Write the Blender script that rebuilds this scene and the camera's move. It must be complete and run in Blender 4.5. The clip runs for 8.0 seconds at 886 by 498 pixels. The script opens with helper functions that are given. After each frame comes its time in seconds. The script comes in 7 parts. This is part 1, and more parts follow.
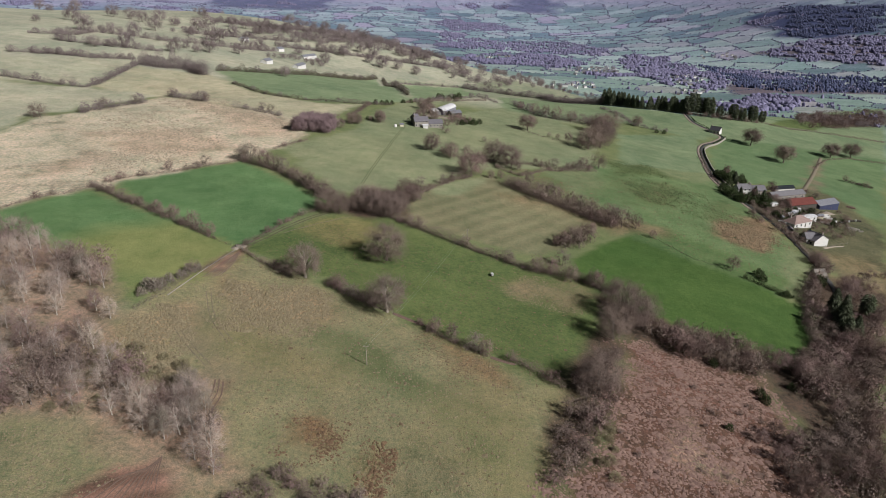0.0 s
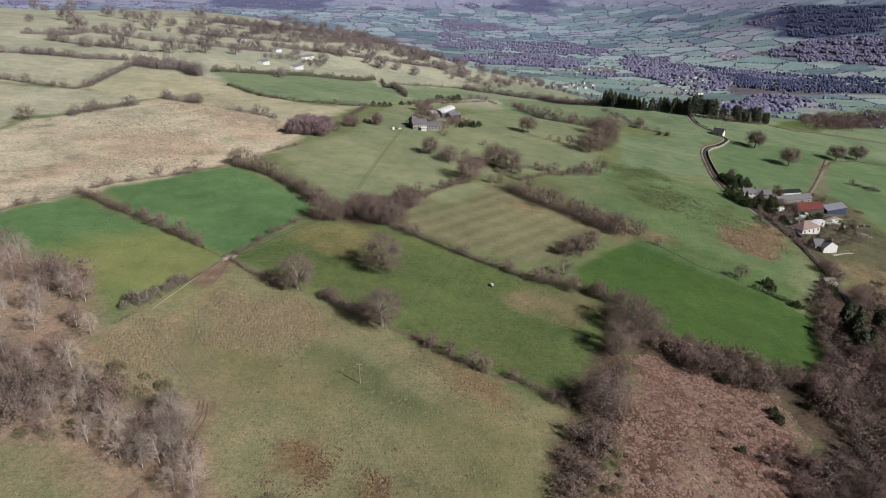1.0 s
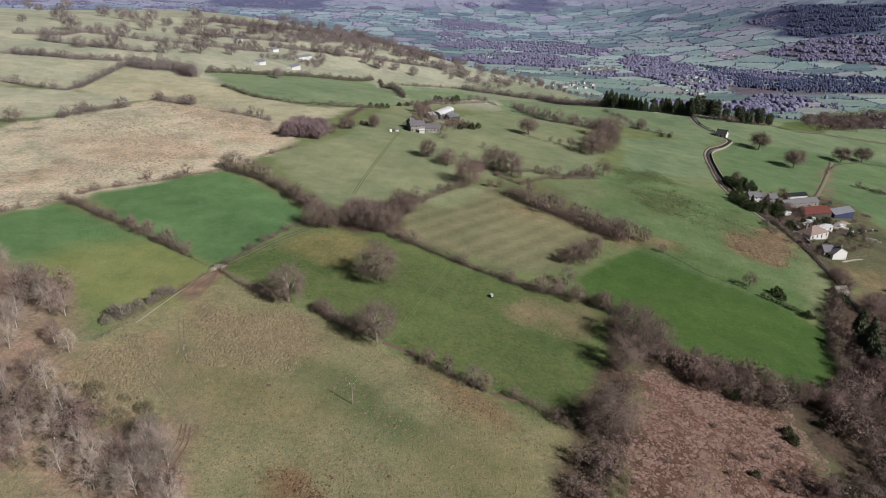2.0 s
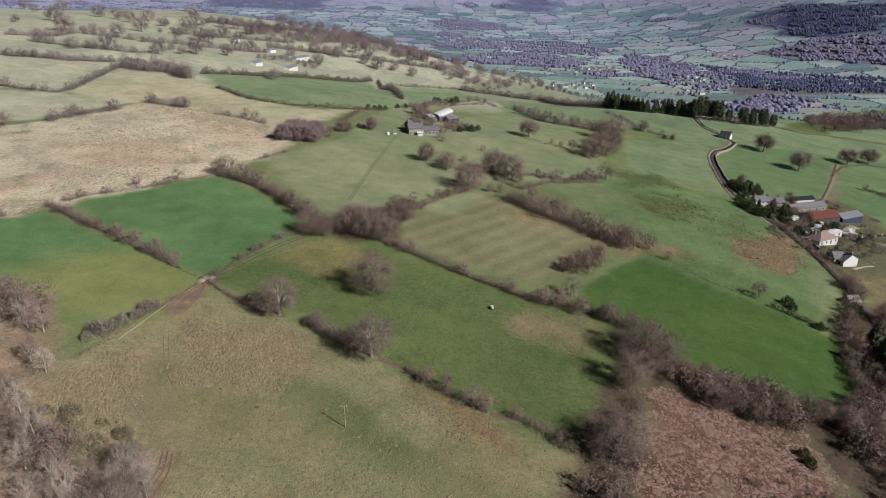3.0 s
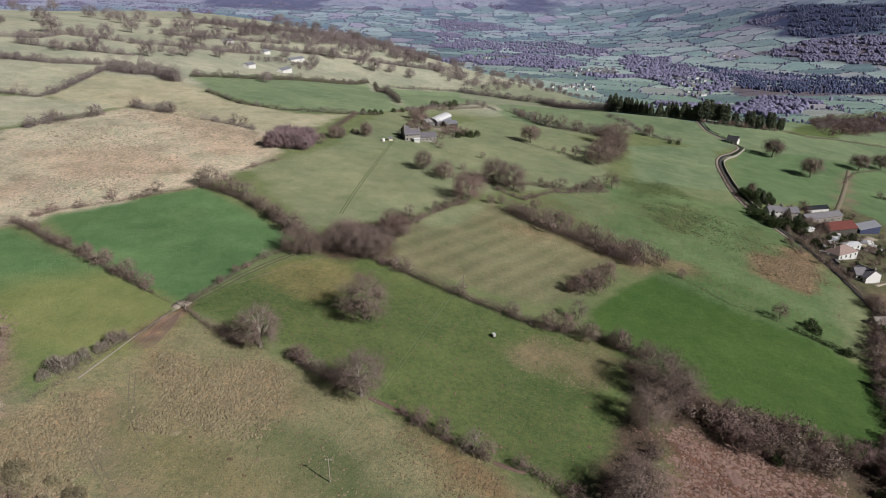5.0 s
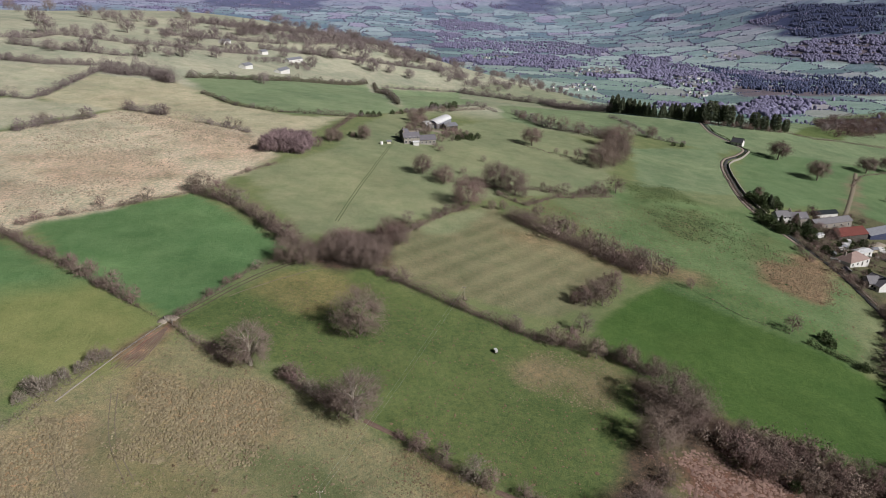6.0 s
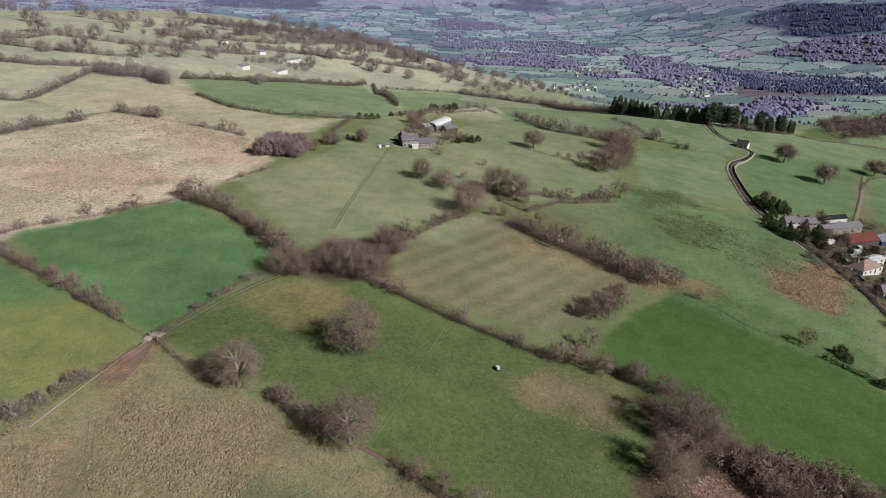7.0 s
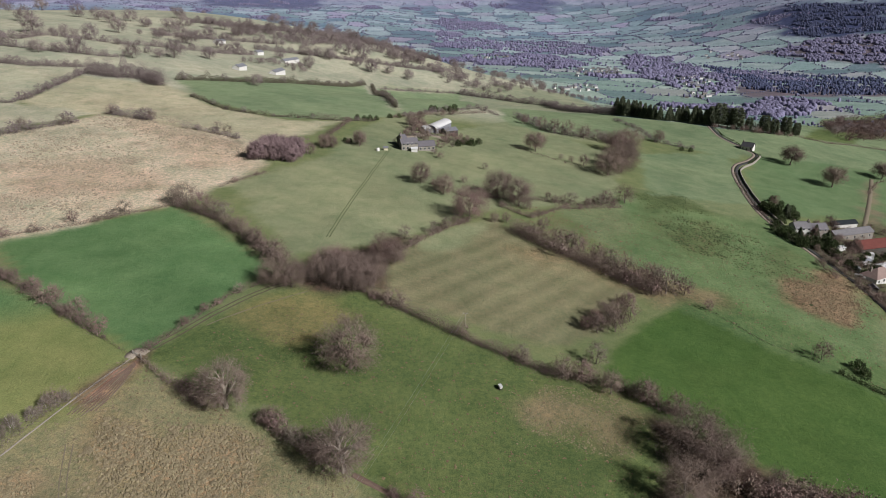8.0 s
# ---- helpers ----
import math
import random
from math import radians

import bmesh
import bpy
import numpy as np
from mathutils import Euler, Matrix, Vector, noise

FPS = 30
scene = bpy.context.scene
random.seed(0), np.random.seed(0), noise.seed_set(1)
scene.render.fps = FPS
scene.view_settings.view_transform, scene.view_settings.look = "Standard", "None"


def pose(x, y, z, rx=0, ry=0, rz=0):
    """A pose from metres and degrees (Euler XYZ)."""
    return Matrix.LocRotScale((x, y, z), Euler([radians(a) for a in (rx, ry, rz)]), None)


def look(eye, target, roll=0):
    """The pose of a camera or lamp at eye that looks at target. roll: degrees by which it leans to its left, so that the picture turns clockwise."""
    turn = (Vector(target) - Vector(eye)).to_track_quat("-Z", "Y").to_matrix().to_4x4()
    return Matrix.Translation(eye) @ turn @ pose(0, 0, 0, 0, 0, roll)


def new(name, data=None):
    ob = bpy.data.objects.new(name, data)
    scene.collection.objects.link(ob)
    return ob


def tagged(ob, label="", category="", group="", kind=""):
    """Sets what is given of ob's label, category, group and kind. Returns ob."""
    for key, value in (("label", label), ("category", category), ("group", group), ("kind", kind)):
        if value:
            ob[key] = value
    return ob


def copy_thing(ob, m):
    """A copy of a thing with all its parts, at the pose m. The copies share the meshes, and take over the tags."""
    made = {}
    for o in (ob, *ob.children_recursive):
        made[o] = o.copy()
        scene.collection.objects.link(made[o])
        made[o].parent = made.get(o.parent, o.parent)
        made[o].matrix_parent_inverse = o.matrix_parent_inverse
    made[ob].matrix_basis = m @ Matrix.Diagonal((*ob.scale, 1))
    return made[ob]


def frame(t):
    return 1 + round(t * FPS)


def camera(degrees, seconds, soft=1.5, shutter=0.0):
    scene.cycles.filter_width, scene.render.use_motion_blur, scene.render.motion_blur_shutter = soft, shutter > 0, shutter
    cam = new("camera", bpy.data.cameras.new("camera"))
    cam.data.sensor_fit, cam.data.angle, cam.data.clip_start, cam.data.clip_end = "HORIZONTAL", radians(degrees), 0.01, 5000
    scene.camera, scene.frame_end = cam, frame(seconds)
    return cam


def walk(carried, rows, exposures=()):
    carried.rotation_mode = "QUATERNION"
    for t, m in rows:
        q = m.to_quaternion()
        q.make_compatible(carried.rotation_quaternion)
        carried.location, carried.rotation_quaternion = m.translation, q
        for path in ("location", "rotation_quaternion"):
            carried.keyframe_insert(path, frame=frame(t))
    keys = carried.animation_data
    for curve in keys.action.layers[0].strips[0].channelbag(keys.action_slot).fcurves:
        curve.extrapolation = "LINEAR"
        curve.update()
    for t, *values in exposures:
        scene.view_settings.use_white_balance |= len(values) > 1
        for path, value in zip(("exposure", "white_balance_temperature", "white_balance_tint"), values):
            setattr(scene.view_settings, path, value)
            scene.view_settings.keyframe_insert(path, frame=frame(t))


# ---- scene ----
cam = camera(70.0, 8.0, soft=0.6)
PATH = [
    (0, (0.277, -0.194, 99.881), (0.286, 1.671, 99.159), 0.1),
    (0.5, (0.599, 4.916, 99.871), (0.609, 6.781, 99.149), 0.1),
    (1, (0.972, 10.003, 99.857), (0.982, 11.868, 99.135), 0.1),
    (1.5, (1.357, 15.04, 99.851), (1.368, 16.904, 99.128), 0.1),
    (3, (2.307, 30.081, 99.818), (2.319, 31.946, 99.094), 0.0),
    (3.5, (2.531, 35.011, 99.799), (2.544, 36.876, 99.076), 0.0),
    (4, (2.682, 39.935, 99.806), (2.696, 41.8, 99.083), 0.0),
    (4.5, (2.746, 44.899, 99.844), (2.762, 46.764, 99.121), 0.0),
    (6, (3.038, 59.861, 100.07), (3.055, 61.725, 99.346), 0.0),
    (6.5, (3.174, 64.929, 100.107), (3.19, 66.793, 99.382), -0.0),
    (7, (3.293, 69.987, 100.109), (3.31, 71.851, 99.384), 0.0),
    (7.5, (3.4, 75.018, 100.098), (3.417, 76.882, 99.372), 0.0),
    (8, (3.513, 80.051, 100.094), (3.53, 81.915, 99.368), 0.0),
]
walk(cam, [(t, look(eye, target, roll)) for t, eye, target, roll in PATH])

# ---- world, sun and exposure ----
SUN_DIR = Vector((0.835, -0.55, 0.65)).normalized()
world = bpy.data.worlds.new("sky")
scene.world = world
world.use_nodes = True
wn = world.node_tree.nodes
sky = wn.new("ShaderNodeTexSky")
sky.sky_type = "NISHITA"
sky.sun_disc = False
sky.sun_elevation = math.asin(SUN_DIR.z)
sky.sun_rotation = math.atan2(SUN_DIR.x, SUN_DIR.y)
world.node_tree.links.new(sky.outputs[0], wn["Background"].inputs[0])
wn["Background"].inputs[1].default_value = 0.0135
sun = new("sun", bpy.data.lights.new("sun", "SUN"))
sun.data.energy = 5.55
sun.data.angle = radians(0.53)
sun.data.color = (1.0, 0.975, 0.945)
sun.matrix_world = look(SUN_DIR * 300, (0, 0, 0))
scene.view_settings.exposure = 0.0

# ---- materials ----


def nodes_of(name):
    m = bpy.data.materials.new(name)
    m.use_nodes = True
    t = m.node_tree
    return m, t, t.nodes["Principled BSDF"]


def node(t, kind, **inputs):
    n = t.nodes.new("ShaderNode" + kind)
    for k, v in inputs.items():
        n.inputs[k.replace("_", " ")].default_value = v
    return n


def noise_at(t, scale, detail=4.0, rough=0.6, source=None):
    n = node(t, "TexNoise", Scale=scale, Detail=detail, Roughness=rough)
    if source is None:
        source = t.nodes.new("ShaderNodeTexCoord").outputs["Object"]
    t.links.new(source, n.inputs["Vector"])
    return n.outputs["Fac"]


def ramp(t, fac, stops):
    r = t.nodes.new("ShaderNodeValToRGB")
    while len(r.color_ramp.elements) < len(stops):
        r.color_ramp.elements.new(0.5)
    for e, (p, c) in zip(r.color_ramp.elements, stops):
        e.position, e.color = p, (*c, 1)
    t.links.new(fac, r.inputs[0])
    return r.outputs[0]


def mixed(t, fac, a, b, how="MIX"):
    n = t.nodes.new("ShaderNodeMix")
    n.data_type, n.blend_type = "RGBA", how
    for value, k in ((fac, 0), (a, 6), (b, 7)):
        if isinstance(value, (int, float)):
            n.inputs[k].default_value = value
        elif isinstance(value, tuple):
            n.inputs[k].default_value = (*value, 1)
        else:
            t.links.new(value, n.inputs[k])
    return n.outputs[2]


def times(t, a, b):
    n = t.nodes.new("ShaderNodeMath")
    n.operation = "MULTIPLY"
    for value, k in ((a, 0), (b, 1)):
        if isinstance(value, (int, float)):
            n.inputs[k].default_value = value
        else:
            t.links.new(value, n.inputs[k])
    return n.outputs[0]


def plain(name, a, b, scale=1.0, rough=0.85, bump=0.3, metal=0.0, by_object=0.0, by_island=0.0):
    """A two-tone weathered surface: broad stains and fine grain, with relief."""
    m, t, p = nodes_of(name)
    broad = noise_at(t, scale, 3)
    fine = noise_at(t, scale * 9, 4)
    col = ramp(t, broad, [(0.3, a), (0.7, b)])
    col = mixed(t, 0.55, col, ramp(t, fine, [(0.3, tuple(0.6 * v for v in a)), (0.7, tuple(min(1, 1.25 * v) for v in b))]))
    for amount, source in ((by_object, "ObjectInfo"), (by_island, "NewGeometry")):
        if amount:
            r = t.nodes.new("ShaderNode" + source)
            out = r.outputs["Random"] if source == "ObjectInfo" else r.outputs["Random Per Island"]
            lo, hi = 1 - amount, 1 + amount
            col = mixed(t, 1.0, col, ramp(t, out, [(0, (lo, lo * 0.97, lo * 0.95)), (0.5, (1, 0.97, 1)), (1, (hi, hi, hi * 0.96))]), "MULTIPLY")
    t.links.new(col, p.inputs["Base Color"])
    p.inputs["Roughness"].default_value, p.inputs["Metallic"].default_value = rough, metal
    p.inputs["Specular IOR Level"].default_value = 0.25
    if bump:
        b_ = node(t, "Bump", Strength=bump, Distance=0.05)
        t.links.new(fine, b_.inputs["Height"])
        t.links.new(b_.outputs[0], p.inputs["Normal"])
    return m


def ground_material():
    """Turf, moor grass, bracken and earth. Attribute tint holds plant colour by field, mixed with haze and painted
    shade, tuft how rank they stand.
    """
    m, t, p = nodes_of("turf")
    tint = t.nodes.new("ShaderNodeAttribute")
    tint.attribute_name = "tint"
    tuft = t.nodes.new("ShaderNodeAttribute")
    tuft.attribute_name = "tuft"
    pos = t.nodes.new("ShaderNodeTexCoord").outputs["Object"]
    broad = noise_at(t, 0.018, 5, 0.6, pos)
    middle = noise_at(t, 0.11, 5, 0.65, pos)
    fine = noise_at(t, 0.75, 5, 0.7, pos)
    grain = noise_at(t, 3.0, 4, 0.7, pos)
    col = mixed(t, 1.0, tint.outputs["Color"], ramp(t, broad, [(0.3, (0.8, 0.86, 0.84)), (0.7, (1.2, 1.14, 1.12))]), "MULTIPLY")
    col = mixed(t, 1.0, col, ramp(t, middle, [(0.3, (0.82, 0.88, 0.82)), (0.7, (1.19, 1.12, 1.14))]), "MULTIPLY")
    col = mixed(t, 1.0, col, ramp(t, grain, [(0.3, (0.74, 0.77, 0.74)), (0.7, (1.25, 1.22, 1.22))]), "MULTIPLY")
    streak = noise_at(t, 0.045, 6, 0.75, pos)
    col = mixed(t, tuft.outputs["Fac"], col, mixed(t, 1.0, col, ramp(t, streak, [(0.36, (0.66, 0.65, 0.63)), (0.44, (0.95, 0.93, 0.91)), (0.6, (1.08, 1.06, 1.05))]), "MULTIPLY"))
    rank = times(t, tuft.outputs["Fac"], ramp(t, fine, [(0.42, (0, 0, 0)), (0.62, (1, 1, 1))]))
    dead = mixed(t, 1.0, col, (1.6, 1.36, 1.30), "MULTIPLY")
    col = mixed(t, rank, col, dead)
    dark = times(t, tuft.outputs["Fac"], ramp(t, fine, [(0.28, (1, 1, 1)), (0.42, (0, 0, 0))]))
    col = mixed(t, dark, col, mixed(t, 1.0, col, (0.55, 0.62, 0.5), "MULTIPLY"))
    t.links.new(col, p.inputs["Base Color"])
    p.inputs["Roughness"].default_value = 0.95
    p.inputs["Specular IOR Level"].default_value = 0.1
    b1 = node(t, "Bump", Strength=0.6, Distance=0.6)
    t.links.new(fine, b1.inputs["Height"])
    b2 = node(t, "Bump", Strength=0.7, Distance=0.15)
    t.links.new(grain, b2.inputs["Height"])
    t.links.new(b1.outputs[0], b2.inputs["Normal"])
    t.links.new(b2.outputs[0], p.inputs["Normal"])
    return m


MAT = {
    "turf": ground_material(),
    "bark": plain("bark", (0.102, 0.085, 0.072), (0.187, 0.157, 0.136), 1.5, by_object=0.2),
    "grey_bark": plain("grey_bark", (0.20, 0.175, 0.15), (0.32, 0.29, 0.25), 1.5, by_object=0.2),
    "pale_bark": plain("pale_bark", (0.32, 0.29, 0.26), (0.48, 0.45, 0.41), 1.5, by_object=0.2),
    "twig": plain("twig", (0.146, 0.112, 0.096), (0.220, 0.174, 0.152), 0.4, bump=0, by_object=0.25, by_island=0.14),
    "pink_twig": plain("pink_twig", (0.172, 0.120, 0.112), (0.245, 0.176, 0.164), 0.4, bump=0, by_object=0.25, by_island=0.14),
    "pale_twig": plain("pale_twig", (0.171, 0.149, 0.117), (0.252, 0.225, 0.189), 0.4, bump=0, by_object=0.2, by_island=0.14),
    # far needles darkened and blued: cloud shade and haze in the colour
    "hazy_needles": plain("hazy_needles", (0.045, 0.056, 0.118), (0.075, 0.09, 0.165), 0.01, bump=0, by_island=0.2),
    "ash_twig": plain("ash_twig", (0.29, 0.235, 0.20), (0.42, 0.35, 0.31), 0.4, bump=0, by_object=0.25, by_island=0.18),
    "rush": plain("rush", (0.125, 0.09, 0.055), (0.19, 0.142, 0.09), 0.3, bump=0, by_island=0.18),
    "moor_rush": plain("moor_rush", (0.23, 0.19, 0.14), (0.34, 0.29, 0.22), 0.3, bump=0, by_island=0.18),
    "rust": plain("rust", (0.11, 0.07, 0.042), (0.17, 0.112, 0.07), 0.3, bump=0, by_island=0.18),
    "brown_twig": plain("brown_twig", (0.165, 0.138, 0.138), (0.238, 0.202, 0.202), 0.4, bump=0, by_object=0.22, by_island=0.25),
    # distant hedges: blue of the haze mixed into the colour
    "hazy_hedge": plain("hazy_hedge", (0.100, 0.112, 0.180), (0.145, 0.156, 0.24), 0.01, bump=0, by_island=0.2),
    "wood_twig": plain("wood_twig", (0.112, 0.077, 0.066), (0.172, 0.122, 0.108), 0.4, bump=0, by_object=0.3, by_island=0.14),
    "rut": plain("rut", (0.14, 0.118, 0.085), (0.19, 0.16, 0.118), 0.6),
    "purple_twig": plain("purple_twig", (0.20, 0.145, 0.155), (0.28, 0.21, 0.225), 0.4, bump=0, by_object=0.2, by_island=0.14),
    "gorse": plain("gorse", (0.19, 0.17, 0.105), (0.285, 0.26, 0.17), 0.4, bump=0, by_object=0.2, by_island=0.14),
    # distant bare crowns: haze mixed into the colour as blue
    "hazy_twig": plain("hazy_twig", (0.128, 0.124, 0.205), (0.186, 0.178, 0.285), 0.01, bump=0, by_island=0.2),
    "hedge_dark": plain("hedge_dark", (0.085, 0.08, 0.055), (0.155, 0.14, 0.105), 0.3, bump=0, by_island=0.18),
    "leaf_green": plain("leaf_green", (0.03, 0.05, 0.02), (0.06, 0.085, 0.03), 0.4, bump=0, by_object=0.2, by_island=0.14),
    "needles": plain("needles", (0.075, 0.095, 0.058), (0.13, 0.155, 0.095), 0.3, bump=0, by_object=0.3, by_island=0.45),
    "straw": plain("straw", (0.165, 0.138, 0.085), (0.25, 0.212, 0.138), 0.3, bump=0, by_island=0.14),
    "bracken": plain("bracken", (0.17, 0.108, 0.09), (0.265, 0.178, 0.15), 0.09, bump=0, by_island=0.14),
    "slate": plain("slate", (0.10, 0.10, 0.118), (0.18, 0.172, 0.19), 0.8, 0.6, by_object=0.15),
    "dark_slate": plain("dark_slate", (0.05, 0.05, 0.06), (0.09, 0.088, 0.1), 0.8, 0.6),
    "stone": plain("stone", (0.17, 0.15, 0.135), (0.30, 0.27, 0.245), 1.2),
    "pale_stone": plain("pale_stone", (0.20, 0.185, 0.16), (0.33, 0.305, 0.275), 1.2),
    "render_white": plain("render_white", (0.52, 0.51, 0.50), (0.64, 0.63, 0.62), 0.5),
    "white_sheet": plain("white_sheet", (0.50, 0.50, 0.53), (0.62, 0.62, 0.64), 0.3, 0.5),
    "red_sheet": plain("red_sheet", (0.105, 0.028, 0.024), (0.165, 0.048, 0.04), 0.5, 0.7),
    "grey_sheet": plain("grey_sheet", (0.14, 0.145, 0.17), (0.21, 0.215, 0.245), 0.4, 0.6),
    "blue_sheet": plain("blue_sheet", (0.03, 0.035, 0.075), (0.05, 0.06, 0.12), 0.4, 0.6),
    "tile_pink": plain("tile_pink", (0.20, 0.14, 0.13), (0.30, 0.22, 0.20), 0.8, 0.8),
    "dark_board": plain("dark_board", (0.05, 0.045, 0.04), (0.10, 0.09, 0.08), 0.8),
    "glass": plain("glass", (0.02, 0.025, 0.03), (0.04, 0.045, 0.05), 0.4, 0.08, bump=0),
    "tarmac": plain("tarmac", (0.035, 0.035, 0.038), (0.065, 0.064, 0.064), 0.5, 0.9),
    "verge": plain("verge", (0.19, 0.15, 0.13), (0.29, 0.235, 0.205), 0.5),
    "gravel": plain("gravel", (0.24, 0.20, 0.16), (0.36, 0.31, 0.26), 0.4),
    "earth": plain("earth", (0.11, 0.075, 0.06), (0.18, 0.125, 0.10), 0.6),
    "track_earth": plain("track_earth", (0.065, 0.055, 0.038), (0.10, 0.085, 0.06), 0.6),
    "track_grass": plain("track_grass", (0.085, 0.10, 0.05), (0.12, 0.14, 0.07), 0.4),
    "pole_wood": plain("pole_wood", (0.24, 0.21, 0.165), (0.34, 0.305, 0.245), 2.0),
    "cream": plain("cream", (0.55, 0.50, 0.36), (0.66, 0.61, 0.46), 0.8),
    "galvanised": plain("galvanised", (0.42, 0.43, 0.44), (0.56, 0.57, 0.58), 1.0, 0.45, metal=0.7),
}

# ---- the lie of the land ----
PLANE = (-17.63, -79.72, 28.77)
KNOLLS = [
    (-88, 476, 130, 13.3), (-400, 788, 130, 8), (328, 372, 130, -8.7), (100, 160, 75, -0.7), (-80, 280, 75, 4.4),
    (160, 340, 75, 4.6), (280, 700, 75, 8.9), (-296, 684, 130, 10.5), (40, 700, 75, 11.4), (16, 892, 130, -28.7),
]
HILLS = [
    (548, -200, 260, -82.8), (-700, 840, 260, 34.7), (-492, 1464, 260, 71.3), (-700, -200, 260, 96.7), (340, 1256, 260, -49.1),
    (-76, 1256, 260, 37.1), (-700, 424, 260, 17.9), (756, 424, 260, -23.7), (756, 1048, 260, -23.1), (548, 840, 260, 12.2),
]
RANGES = [
    (2480, 3780, 1100, 623.1), (260, 2720, 550, -3.6), (-1060, 960, 550, 25), (700, 1840, 550, -40.2), (1600, 3780, 1100, -462.2),
    (-1060, 2280, 550, -71.1), (1580, 520, 550, -213.3), (1600, 4660, 1100, 233.8), (1580, 2720, 550, 105.7), (-1500, -360, 550, 38.7),
    (1580, 1840, 550, -119.7), (-2800, 3780, 1100, 36.4), (-1500, 2720, 550, -21.8), (1140, 2720, 550, -49.8), (-180, 1840, 550, -59.4),
    (-2800, 2020, 1100, -176.6), (2480, 1140, 1100, 244.3), (-1920, 4660, 1100, -130.9), (-620, 2720, 550, -51.6), (1580, -360, 550, 64.4),
]


def wave(x, y, size, seed=0.0):
    """A smooth, aimless field between about -1 and 1."""
    x, y = np.asarray(x, float) / size, np.asarray(y, float) / size
    a = np.sin(1.7 * x + 2.3 * y + seed) + np.sin(-2.9 * x + 1.3 * y + 2 * seed + 1) + np.sin(3.7 * x + 3.1 * y + 3 * seed + np.sin(2.1 * y + seed))
    b = np.sin(6.1 * x - 5.3 * y + seed) + np.sin(7.3 * y + 2.7 * x + 1.9 * seed)
    return a / 4 + b / 8


def height(x, y):
    """Height of the ground; each mound is its place, reach and rise."""
    x, y = np.asarray(x, float), np.asarray(y, float)
    z = PLANE[0] + PLANE[1] * x / 1000 + PLANE[2] * y / 1000
    for a, b, s, k in (*KNOLLS, *HILLS, *RANGES):
        z = z + k * np.exp(-((x - a) ** 2 + (y - b) ** 2) / (2 * s * s))
    near = np.clip(1 - np.hypot(x, y - 200) / 700, 0, 1)
    z = z + near * (0.38 * wave(x, y, 15, 5.0) + 0.16 * wave(x, y, 6, 6.0))
    z = z + 70 * np.clip((np.hypot(x, y) - 4250) / 550, 0, 1) ** 1.5
    return z + np.clip((y - 1700) / 900, 0, 1) * 5 * wave(x, y, 420.0, 1.5)


def hz(x, y):
    return float(height(x, y))


def lines(knots):
    """Grid lines: (position, step) knots with the step growing evenly between them."""
    out = [knots[0][0]]
    for (p, s), (q, r) in zip(knots, knots[1:]):
        while out[-1] < q:
            k = min(1, max(0, (out[-1] - p) / (q - p)))
            out.append(out[-1] + s + (r - s) * k)
    return np.array(out)


GX = lines([(-4200, 160), (-1500, 26), (-600, 11), (-270, 3.4), (-260, 3.6), (330, 3.6), (345, 3.8), (700, 12), (2000, 26), (3200, 60), (4300, 160)])
GY = lines([(-1500, 160), (-100, 30), (80, 3.1), (100, 2.9), (420, 2.9), (700, 5.5), (1100, 10), (2500, 22), (4950, 38)])
VX, VY = (v.ravel() for v in np.meshgrid(GX, GY))
TINT = np.zeros((len(VX), 3))
TUFT = np.zeros(len(VX))

